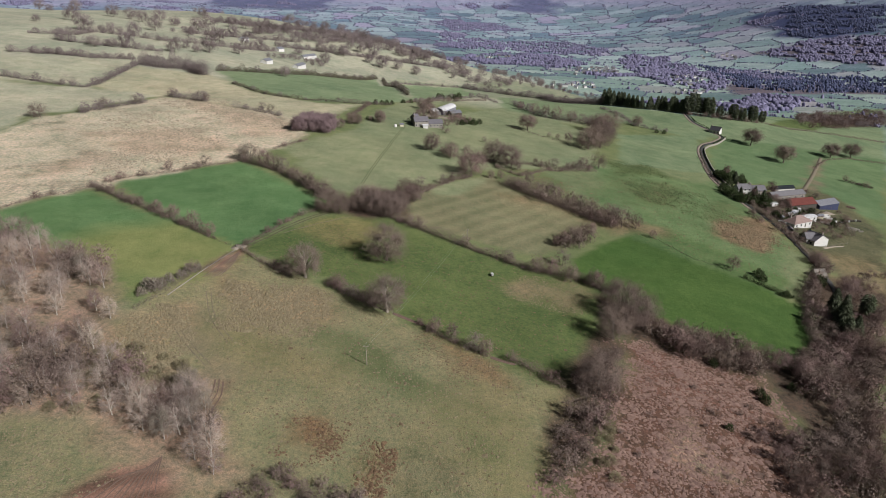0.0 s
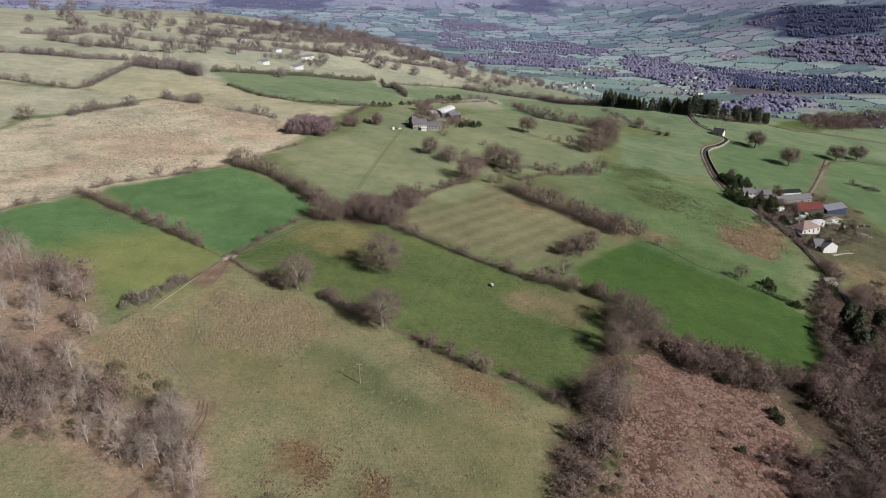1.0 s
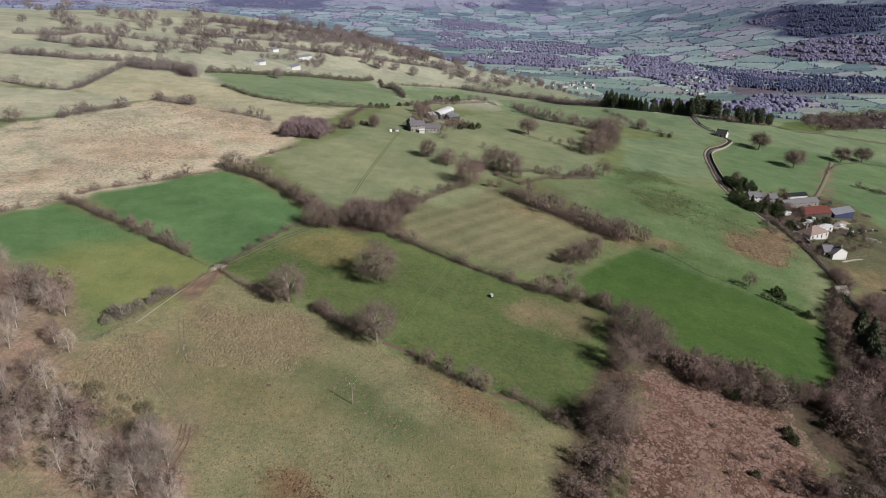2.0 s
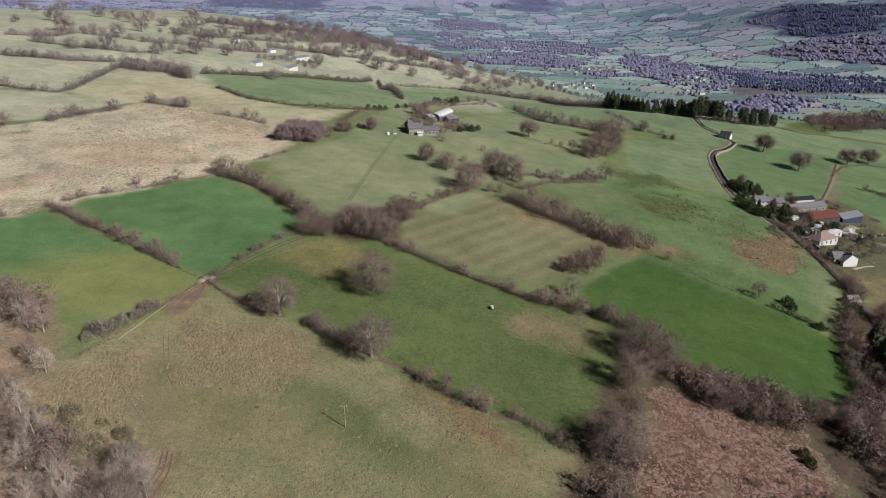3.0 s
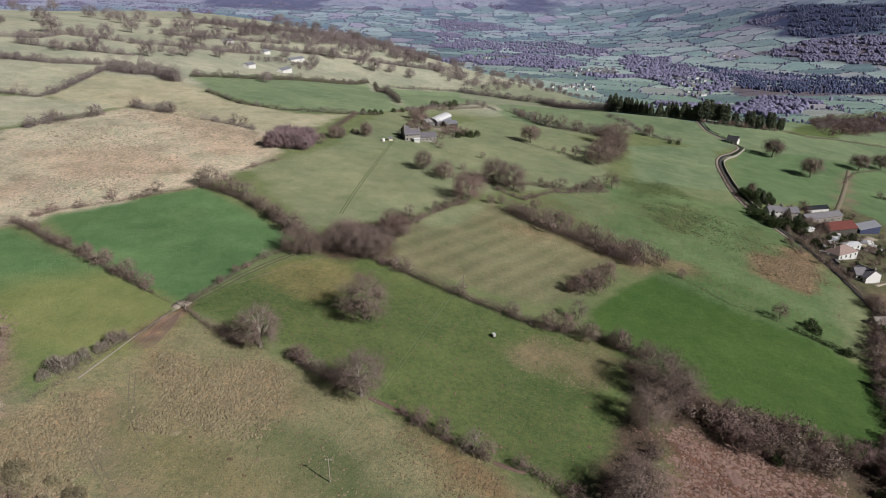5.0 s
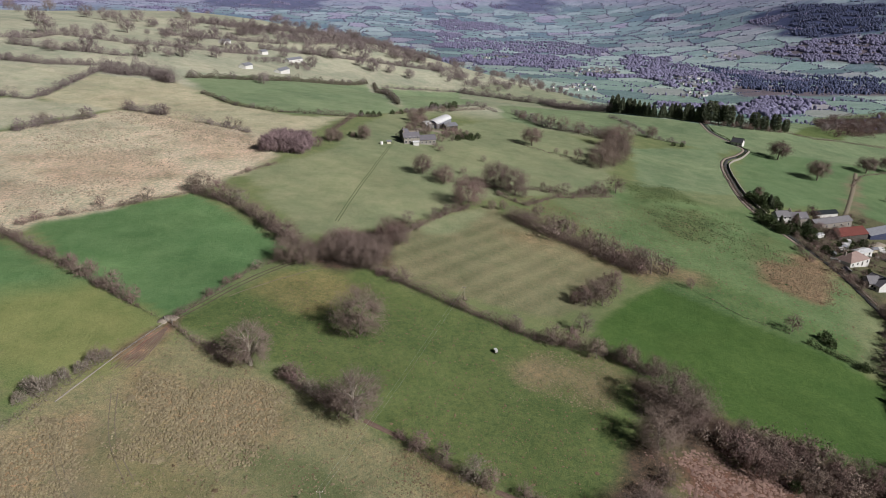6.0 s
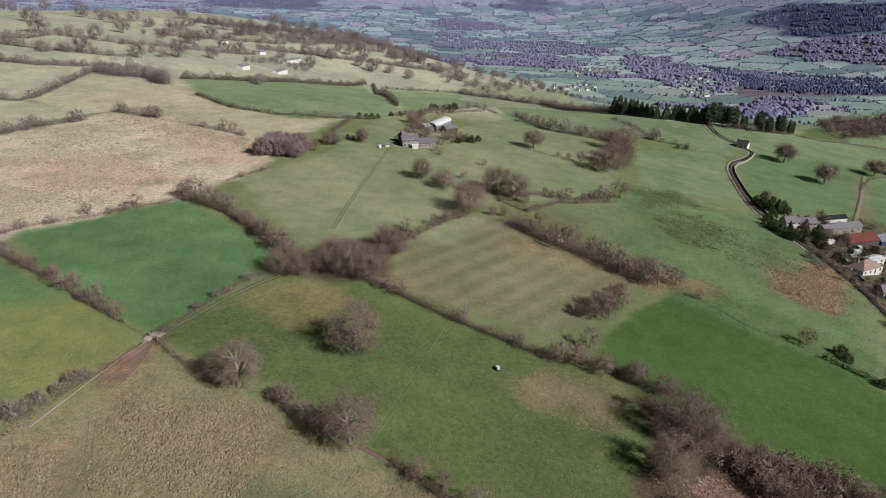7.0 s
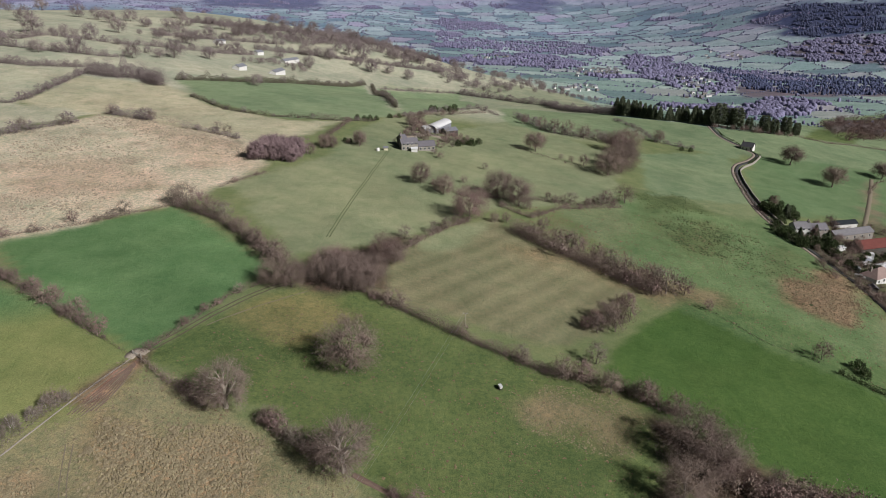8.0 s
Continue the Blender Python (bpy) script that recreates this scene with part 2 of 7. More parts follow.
# Hill, moor and farther green tones carry some haze in their blue.
COVER = {
    "rough": ((0.181, 0.184, 0.114), 0.6, 3.0),
    "mid": ((0.086, 0.122, 0.050), 0.6, 2.5),
    "leaf": ((0.160, 0.155, 0.075), 0.6, 9.0),
    "vivid": ((0.098, 0.176, 0.080), 0.25, 1.5),
    "far_green": ((0.175, 0.232, 0.142), 0.15, 4.0),
    # paler, yellower areas of the rough pasture
    "yellow_tone": ((0.185, 0.176, 0.100), 0.35, 16.0),
    "rush_bed": ((0.190, 0.148, 0.104), 0.9, 8.0),
    "vivid_right": ((0.058, 0.108, 0.033), 0.35, 1.5),
    "trodden": ((0.170, 0.155, 0.112), 0.4, 9.0),
    "olive": ((0.178, 0.205, 0.086), 0.15, 22.0),
    "farmfield": ((0.195, 0.222, 0.138), 0.2, 4.0),
    "meadow_edge": ((0.086, 0.142, 0.062), 0.55, 3.0),
    "meadow": ((0.106, 0.164, 0.080), 0.5, 10.0),
    "green_right": ((0.112, 0.172, 0.090), 0.2, 6.0),
    "sedge": ((0.088, 0.124, 0.060), 0.7, 14.0),
    "stripe": ((0.170, 0.171, 0.107), 0.3, 2.0),
    "pasture": ((0.150, 0.186, 0.105), 0.4, 5.0),
    "green": ((0.156, 0.208, 0.126), 0.25, 4.0),
    "pale_moor": ((0.335, 0.332, 0.250), 0.5, 5.0),
    "moor": ((0.358, 0.350, 0.288), 1.0, 5.0),
    # floor below the clumps, darkened so the gaps between them are dark
    "bracken": ((0.100, 0.064, 0.053), 0.9, 7.0),
    # floor under trees, its colour darkened to deepen the shade there
    "shaded_woodfloor": ((0.068, 0.055, 0.045), 0.9, 5.0),
    "palefloor": ((0.215, 0.175, 0.140), 0.9, 6.0),
    "patch": ((0.150, 0.112, 0.070), 0.9, 8.0),
    "rushes": ((0.205, 0.170, 0.115), 0.9, 10.0),
    "mud": ((0.175, 0.112, 0.092), 0.5, 3.0),
    # a hill under cloud: the cloud's shade is put into this colour
    "cloud_shade": ((0.048, 0.060, 0.135), 0.2, 60.0),
    # distant blue hills: haze is put into the colour
    "hazy_hill": ((0.105, 0.118, 0.225), 0.2, 90.0),
    # wooded slopes, toned bluish for haze and cloud shade
    "hazy_forest": ((0.120, 0.105, 0.135), 0.3, 30.0),
    "hill_low": ((0.225, 0.252, 0.185), 0.35, 6.0),
    "hill": ((0.315, 0.328, 0.262), 0.45, 6.0),
    # darker green bands across the rough pasture
    "dark_band": ((0.120, 0.138, 0.073), 0.3, 9.0),
    # colour lowered to include the shade between garden bushes
    "garden": ((0.085, 0.092, 0.058), 0.8, 5.0),
    "dry": ((0.165, 0.150, 0.095), 0.8, 9.0),
    "rusty": ((0.335, 0.295, 0.240), 0.9, 14.0),
}


def side_of(px, py, poly):
    """Signed distance to a polygon's edge, positive inside."""
    inside = np.zeros(len(px), bool)
    near = np.full(len(px), 1e9)
    for (ax, ay), (bx, by) in zip(poly, poly[1:] + poly[:1]):
        dx, dy = bx - ax, by - ay
        k = np.clip(((px - ax) * dx + (py - ay) * dy) / (dx * dx + dy * dy + 1e-9), 0, 1)
        near = np.minimum(near, np.hypot(px - ax - k * dx, py - ay - k * dy))
        cross = (ay > py) != (by > py)
        with np.errstate(divide="ignore", invalid="ignore"):
            inside ^= cross & (px < ax + (py - ay) * dx / (dy if dy else 1e-9))
    return np.where(inside, near, -near)


def cover(kind, poly):
    """Lays one plant cover or painted tone on the ground within a polygon, with a wandering, soft edge."""
    colour, rank, soft = COVER[kind]
    xs, ys = zip(*poly)
    pick = np.nonzero((VX > min(xs) - 3 * soft) & (VX < max(xs) + 3 * soft) & (VY > min(ys) - 3 * soft) & (VY < max(ys) + 3 * soft))[0]
    x, y = VX[pick], VY[pick]
    wander = soft * (0.8 * wave(x, y, 9.0 + 2 * soft, 1.0) + 0.5 * wave(x, y, 3.0 + soft, 4.0))
    k = np.clip(0.5 + (side_of(x, y, poly) + wander) / soft, 0, 1)[:, None]
    c = np.array(colour)[None, :] * (1 + 0.10 * wave(x, y, 30, 2.0)[:, None])
    if kind == "stripe":
        c = c * (1 + 0.12 * np.sin((x * -0.738 + y * 0.675) * 2 * np.pi / 9.0 + 0.6 * wave(x, y, 25, 3.0))[:, None])
    if kind == "vivid":
        c = c * (1 + 0.07 * np.clip(3 * wave(0.35 * x + 0.2 * y, 1.6 * (y - 0.62 * x), 16, 6.0) - 0.6, 0, 1) + 0.05 * wave(x, y, 14, 9.0))[:, None]
    if kind == "mud":
        c = c * (1 + 0.35 * np.sin((x * 0.9 - y * 0.35) * 2 * np.pi / 2.6 + wave(x, y, 8, 3.0))[:, None])
    TINT[pick] = TINT[pick] * (1 - k) + c * k
    TUFT[pick] = TUFT[pick] * (1 - k[:, 0]) + rank * k[:, 0]


# Far fields: cells of a patchwork, each with its own crop colour, blued for haze.
rng = np.random.default_rng(7)


def cells(n_u, n_v, u0, v0, du, dv):
    u, v = np.meshgrid(np.arange(n_u), np.arange(n_v))
    u, v = (u.ravel() + rng.uniform(-0.36, 0.36, u.size)) * du + u0, (v.ravel() + rng.uniform(-0.36, 0.36, v.size)) * dv + v0
    return u, v


NU, NV, U0, V0, DU, DV = 60, 38, -3300, 620, 112, 118
FX, FY = cells(NU, NV, U0, V0, DU, DV)
HAZED_FIELDS = np.array([(0.180, 0.258, 0.274), (0.254, 0.328, 0.348), (0.124, 0.184, 0.224), (0.264, 0.292, 0.338), (0.258, 0.256, 0.332), (0.146, 0.146, 0.240)])
FIELD_KIND = rng.choice(6, len(FX), p=[0.30, 0.30, 0.17, 0.12, 0.05, 0.06])


def nearest_field(x, y):
    """The cell of a place, and how much farther the second cell is (0 on the boundary)."""
    iu, iv = np.rint((x - U0) / DU).astype(int), np.rint((y - V0) / DV).astype(int)
    best, second, cell = np.full(len(x), 1e9), np.full(len(x), 1e9), np.zeros(len(x), int)
    for dv in (-2, -1, 0, 1, 2):
        for du in (-1, 0, 1):
            c = np.clip(iv + dv, 0, NV - 1) * NU + np.clip(iu + du, 0, NU - 1)
            d = np.hypot(x - FX[c], (y - FY[c]) * DU / DV)
            d = np.where(c == cell, np.where(best < 1e8, 1e9, d), d)
            closer = d < best
            second = np.where(closer, best, np.minimum(second, d))
            cell, best = np.where(closer, c, cell), np.where(closer, d, best)
    return cell, second - best


CELL, _ = nearest_field(VX, VY)
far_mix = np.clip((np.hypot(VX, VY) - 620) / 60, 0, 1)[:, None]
TINT[:] = np.array([0.14, 0.17, 0.085]) * (1 - far_mix) + HAZED_FIELDS[FIELD_KIND[CELL]] * (0.9 + 0.2 * rng.random(len(FX)))[CELL][:, None] * far_mix
# distance haze put into the tint: farther ground turns bluer
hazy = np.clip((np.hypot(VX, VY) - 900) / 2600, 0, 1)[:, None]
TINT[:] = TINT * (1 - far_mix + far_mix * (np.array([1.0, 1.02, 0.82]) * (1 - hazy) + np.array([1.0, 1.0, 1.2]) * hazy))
TUFT[:] = 0.25
on_hill = (np.clip((1600 - VY) / 200, 0, 1) * np.clip((200 - VX + 0.1 * (VY - 900)) / 60, 0, 1) * np.clip((np.hypot(VX, VY) - 560) / 60, 0, 1))[:, None]
TINT[:] = TINT * (1 - on_hill) + (np.array([0.320, 0.332, 0.270]) * (0.9 + 0.2 * rng.random(len(FX)))[CELL][:, None]) * on_hill
# high distant ground is coloured blue to stand for haze
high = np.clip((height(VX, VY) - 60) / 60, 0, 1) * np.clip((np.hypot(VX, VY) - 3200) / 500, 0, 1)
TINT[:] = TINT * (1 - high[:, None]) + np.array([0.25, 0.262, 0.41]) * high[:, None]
cover("rough", [(-98.2, 182.4), (-77.7, 226.5), (-14.9, 192.2), (37.8, 160.8), (32.5, 145), (21.1, 122.8), (13.1, 109.9), (-55.7, 101.6), (-81.9, 119.6), (-95.5, 138.4), (-96.3, 164.9)])
cover("rough", [(-110.8, 127.2), (-87.9, 131.8), (-75.9, 120.4), (-55.1, 106.1), (-53.5, 101.8), (-91.4, 97.3)])
cover("mid", [(-77.6, 229.9), (-52.2, 267.1), (-35.3, 279), (-21, 275), (7, 258), (34, 242), (52, 239), (66.1, 230.5), (56, 195.2), (38.3, 163.6), (18.6, 176.9), (-11, 191.3), (-36.9, 212.3)])
cover("leaf", [(-57.6, 253), (-51.4, 262.5), (-36.2, 267.7), (-20.8, 260.8), (-26.5, 250), (-45.2, 243.3)])
cover("vivid", [(-182.1, 247.7), (-158.5, 275.7), (-79.6, 229.5), (-90, 206.9), (-98.5, 189.5), (-99.3, 177), (-124.3, 186.6), (-153.1, 201.4)])
cover("olive", [(-144.6, 203.1), (-142, 227.5), (-122.6, 241.8), (-100.1, 235.3), (-82.7, 228.8), (-90.7, 208.9), (-108.9, 209.7), (-125.3, 206.7), (-121, 187.2)])
cover("olive", [(-98.4, 230.5), (-79.5, 229), (-81.1, 223.4), (-88.8, 209.3), (-100.4, 198.8), (-107.1, 210)])
cover("vivid", [(-151.9, 288.5), (-104.7, 330.9), (-54.2, 287), (-67.2, 256.7), (-77, 231.6), (-112.5, 250.6)])
cover("farmfield", [(-91.1, 363.2), (-80.1, 382.6), (-32.2, 463.2), (64.7, 603.4), (133.2, 527.6), (100.4, 403.9), (42, 377.1), (20.8, 367.6), (-11.2, 319.2), (-38.8, 304), (-51.5, 295.4)])
cover("farmfield", [(-57.8, 399.3), (-51.6, 474.8), (-32.9, 552.4), (-0.8, 578.4), (-12.4, 480.9), (-18.2, 450.4), (-25.3, 431.1), (-43.9, 405.5)])
cover("stripe", [(-12.4, 310.3), (6.8, 338.7), (31.1, 361.2), (39.9, 339.7), (78.1, 301.5), (56.3, 263.7), (37.6, 256.8), (-16.3, 274.4), (-20.3, 277.6)])
cover("farmfield", [(-5.6, 323.4), (9.9, 343.5), (25.5, 352), (21.9, 335), (7.1, 319.1), (-3, 310.9)])
cover("pasture", [(64.3, 387.1), (108.5, 422.3), (233.4, 576.1), (198.4, 443.8), (182.8, 318.5), (179.4, 278.2), (153.6, 245.1), (117.8, 269.3), (92.6, 293.1)])
cover("meadow", [(112.1, 425.5), (150.1, 415), (188.1, 412.6), (191.4, 383.2), (188.4, 348.1), (181.8, 305.6), (146.6, 250), (137.7, 263), (110.5, 281.3), (97.2, 302.7), (86.3, 319.1), (85.9, 353.5)])
cover("sedge", [(114.7, 386.2), (144, 393.6), (155.2, 366.9), (138.1, 343.6), (115.4, 347)])
cover("sedge", [(115.3, 433.1), (151.8, 436.2), (152.1, 411.2), (119.4, 402.5)])
cover("sedge", [(159, 357.1), (172.3, 358.5), (164.8, 336), (152.5, 335.2)])
cover("meadow_edge", [(89, 293.3), (104.7, 309.2), (115.3, 309.2), (136.5, 286.1), (158.3, 262.6), (140.1, 235.4), (120.7, 255.7), (100.3, 277), (86.5, 285.9)])
cover("vivid_right", [(53, 245.2), (64.1, 264.1), (92, 291), (117.8, 269.3), (138.5, 255.9), (152.3, 237.9), (141.3, 201.1), (119.9, 192.5), (93.2, 208.4), (63.7, 228.8)])
cover("green", [(54.8, 613.8), (172.6, 682.4), (182.4, 589.8), (234.4, 558.1), (254.6, 587.3), (253.2, 662), (179.5, 710.7), (67.3, 630.2)])
cover("green", [(252.8, 592.2), (254.3, 656.8), (333.6, 660.5), (477.8, 670.5), (389.9, 539), (255.6, 566.1)])
cover("green", [(151.6, 542.9), (233.4, 576.1), (196.7, 442.9), (126.9, 432.6)])
cover("green_right", [(259.8, 576.4), (411.6, 571.9), (287.8, 384.6), (277.8, 410.5), (274.3, 455.1), (205.7, 427.3), (206.1, 462.7), (221.2, 517.6)])
cover("moor", [(-245.3, 338.7), (-250.1, 393.8), (-228.5, 426.7), (-198.7, 474.7), (-144, 456.3), (-93.4, 442.3), (-83.1, 398.1), (-93.3, 358.8), (-105.5, 333.9), (-160.7, 277.6), (-185.3, 245.7)])
cover("pale_moor", [(-269.6, 582.4), (-205.8, 582.8), (-155.3, 526), (-94.8, 493.6), (-60.8, 518.6), (-73.8, 468.3), (-90.3, 436.4), (-144, 456.3), (-198.7, 474.7), (-235.5, 465.7), (-261.2, 494.1)])
cover("rusty", [(-198.7, 474.7), (-142.9, 452.8), (-98.1, 427.9), (-85.8, 394.1), (-105.1, 380.4), (-150.3, 426.7)])
cover("rusty", [(-197.9, 370.6), (-169.2, 398.2), (-114.9, 356), (-136.3, 336.2), (-171.2, 340.3)])
cover("rusty", [(-203.5, 312.5), (-185.2, 331.9), (-166.7, 305.7), (-184.6, 293.4)])
cover("far_green", [(-207, 606.5), (-88.8, 900.8), (-26.9, 563.2), (-60.8, 518.6), (-96.5, 503.4), (-157.6, 534.3)])
cover("far_green", [(-69.3, 899.3), (35.2, 978.5), (40.4, 644.1), (-21.7, 567.9)])
cover("hill", [(-379.3, 556.2), (-278.9, 604), (-264.7, 492.5), (-335.5, 485.9)])
cover("hill", [(-331.4, 479.4), (-259.4, 485.9), (-203.8, 477.3), (-231.4, 432.8), (-253.1, 399), (-249.3, 349.7)])
cover("hill_low", [(-64.2, 941.2), (44.5, 996.3), (268.6, 1389.8), (185.6, 735.4), (68.1, 637.7), (40.4, 644.1), (35.1, 974.6), (-69.7, 904.3)])
cover("green", [(57.4, 612.7), (151.8, 656.9), (186.9, 596.4), (149, 595), (76.8, 571.5)])
cover("rush_bed", [(151.3, 325.5), (190.2, 346.4), (180.2, 310.2), (161.5, 293.5), (147.7, 302.2)])
cover("green", [(58.8, 658.6), (179.9, 762), (183.8, 664.7), (165.3, 599.4), (61, 580.1)])
cover("bracken", [(66.7, 197.4), (86, 194.3), (106.9, 182), (109.4, 157.6), (103.9, 130.2), (98.4, 120.8), (19.6, 110.7), (29.3, 122.1), (48.2, 147.6)])
cover("dry", [(30.9, 327.3), (55.9, 330.1), (96.6, 308.2), (120.2, 307.7), (111.2, 298.2), (87, 293.7), (51, 317.5)])
cover("dry", [(26.7, 225.7), (33.7, 235.4), (47.1, 236.5), (59.2, 226.3), (58.8, 219.6), (45, 219.6), (28.2, 219.2)])
cover("shaded_woodfloor", [(63.7, 228.8), (76.9, 218.8), (93.2, 208.4), (107.8, 202.2), (119.4, 191.4), (139.3, 201.4), (172.1, 265), (233.5, 304.3), (112.5, 122.7), (92.1, 120), (109.4, 157.6), (106.9, 182), (86, 194.3), (63.5, 193.2)])
cover("shaded_woodfloor", [(34.7, 163), (56.8, 198.9), (66.7, 197.4), (48.2, 147.6), (29.3, 122.1), (20.9, 120.9), (32.5, 145)])
cover("palefloor", [(-178.3, 231.4), (-155.9, 222.3), (-139, 217.9), (-118, 203.7), (-97.7, 177.3), (-94, 165.2), (-70, 155.2), (-58.7, 141.9), (-52.8, 129.6), (-44, 117.5), (-43.7, 107.6), (-57.4, 112.3), (-69.8, 121.3), (-87.9, 131.8), (-110.8, 127.2)])
cover("garden", [(194.3, 401.5), (280, 457.5), (283.3, 412.9), (270.4, 358.8), (216.7, 279.5), (182.9, 279.4), (192, 330.2)])
cover("dry", [(204, 305.8), (233.5, 304.3), (207.2, 265.3), (188.7, 270.1)])
cover("shaded_woodfloor", [(-43.7, 298.2), (-11.4, 323.6), (-15.2, 279.4), (-30.4, 274.2), (-45.5, 272.5)])
cover("dark_band", [(-39.5, 180.1), (-30.5, 180.3), (-13.1, 163.9), (3.7, 156.1), (25.6, 146.2), (22.6, 134.7), (6.6, 142), (-13.9, 151.7), (-29.9, 163.6)])
cover("trodden", [(-82.8, 184.2), (-68.8, 182.7), (-60.2, 159.6), (-53.1, 140.5), (-58.7, 139.6), (-63.7, 145.9), (-72.4, 157.5)])
cover("dark_band", [(3.6, 149.7), (18.5, 138.3), (21.6, 126.6), (11.7, 127.1), (2, 140.1)])
cover("yellow_tone", [(9.2, 169.6), (37.8, 160.8), (32.1, 142.7), (21.1, 122.8), (13.9, 120), (13.7, 135.4), (3.7, 152.2)])
cover("yellow_tone", [(-66.5, 174.9), (-46.1, 177.2), (-30.1, 165), (-34.8, 153.3), (-55.7, 154.9)])
cover("palefloor", [(64, 151.3), (72.5, 153.9), (75.5, 138.5), (77.7, 132.7), (68.8, 133.4), (63.9, 141)])
cover("patch", [(-35.5, 138.5), (-31, 136.9), (-27.5, 130.5), (-31, 127.5), (-36.5, 130.6)])
cover("patch", [(-19.6, 131.5), (-12.3, 129.5), (-11.8, 121.9), (-16.7, 117.6), (-20.2, 124.5)])
cover("rushes", [(-74.6, 201.9), (-43.7, 204.6), (-39.1, 188.7), (-46.7, 180.3), (-65.3, 176.7)])
cover("patch", [(-1.4, 186.4), (18.4, 174.3), (20.9, 163.2), (3.9, 168.6), (-7, 185.2)])
cover("rushes", [(-96.9, 177.5), (-86.3, 186.4), (-75.3, 165.6), (-76.8, 156.7), (-90.6, 162.9)])
cover("mud", [(-81.7, 221.9), (-77.6, 229.9), (-76.7, 223), (-81.3, 210.8), (-87.5, 205.3)])
cover("mud", [(-78.2, 226.9), (-75.1, 224.1), (-76.8, 213.6), (-82.2, 205.2), (-84.6, 206.5), (-80.8, 217.6)])
cover("mud", [(-80.6, 107.7), (-73.1, 114.5), (-66.3, 119), (-56.2, 112.4), (-55.7, 101.6), (-77.1, 99)])
cover("mud", [(-62.4, 148.6), (-59.9, 149), (-58, 139.7), (-60.1, 137.1)])
cover("trodden", [(267.6, 446), (303, 499.3), (335.9, 548.2), (340.3, 546.8), (304.2, 493), (271.7, 444.2)])
# dark tone painted where cloud shade lies on the right-hand hill
cover("cloud_shade", [(1349.2, 2905.2), (1302.7, 2463.9), (1366.7, 2429.8), (1582.8, 2363.6), (1797, 2731.4), (1649.7, 2814.6), (1545.1, 3073.9), (1402, 3029.9)])
cover("hazy_forest", [(1121.4, 2373.4), (1359.2, 2415), (1563.2, 2330.8), (1379.5, 2023.4), (1241, 2180.5)])
# haze-blue tone painted on two distant hills
cover("hazy_hill", [(-1254.9, 3684.4), (-1090.4, 3859), (-689.1, 3767.1), (-721, 4582.8), (-1446.5, 4366.1)])
cover("hazy_hill", [(407.6, 4389.1), (651.3, 4858.8), (808.3, 4594.9), (728.1, 4219.1), (541.4, 4277.4)])
cover("green", [(291, 624.8), (671.8, 1181.4), (890, 1275), (457.8, 640.9), (373.2, 627.3)])
cover("shaded_woodfloor", [(423.2, 751.9), (679.7, 1157.9), (854, 1220.3), (767.5, 1090.3), (474.6, 756.4)])
cover("hazy_forest", [(709.6, 1657.1), (1201.9, 1745.2), (1035.8, 1495.5), (665.3, 1455.8)])
cover("green", [(294.1, 632.2), (326.8, 640.1), (382.6, 644.2), (495.3, 696.1), (457.8, 640.9), (347.4, 622.7), (284.1, 608.7)])
cover("mid", [(445, 811.5), (524.6, 837.9), (402.7, 679.9), (341.9, 658.9)])


def build_ground():
    nx, ny = len(GX), len(GY)
    z = height(VX, VY)
    near = np.clip(1 - np.hypot(VX, VY - 200) / 900, 0, 1)
    z = z + near * 0.10 * wave(VX, VY, 2.6, 6.0) * TUFT
    me = bpy.data.meshes.new("ground")
    i = (np.arange(ny - 1)[:, None] * nx + np.arange(nx - 1)[None, :]).ravel()
    quads = np.stack([i, i + 1, i + nx + 1, i + nx], 1)
    me.vertices.add(len(VX))
    me.vertices.foreach_set("co", np.stack([VX, VY, z], 1).ravel())
    me.loops.add(quads.size)
    me.loops.foreach_set("vertex_index", quads.ravel())
    me.polygons.add(len(quads))
    me.polygons.foreach_set("loop_start", np.arange(0, quads.size, 4))
    me.update()
    me.validate()
    me.polygons.foreach_set("use_smooth", np.ones(len(quads), bool))
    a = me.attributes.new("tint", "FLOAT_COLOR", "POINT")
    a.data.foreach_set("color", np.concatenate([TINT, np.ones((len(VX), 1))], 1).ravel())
    b = me.attributes.new("tuft", "FLOAT", "POINT")
    b.data.foreach_set("value", TUFT)
    me.materials.append(MAT["turf"])
    return tagged(new("ground", me), "rolling hill farmland of green pasture and tan moor grass", "ground", kind="structure")


ground = build_ground()

# ---- mesh helpers ----


def mesh_of(name, verts, faces, mat, smooth=False):
    me = bpy.data.meshes.new(name)
    me.from_pydata([tuple(v) for v in verts], [], [tuple(f) for f in faces])
    me.materials.append(MAT[mat])
    if smooth:
        me.polygons.foreach_set("use_smooth", np.ones(len(me.polygons), bool))
    me.update()
    return me


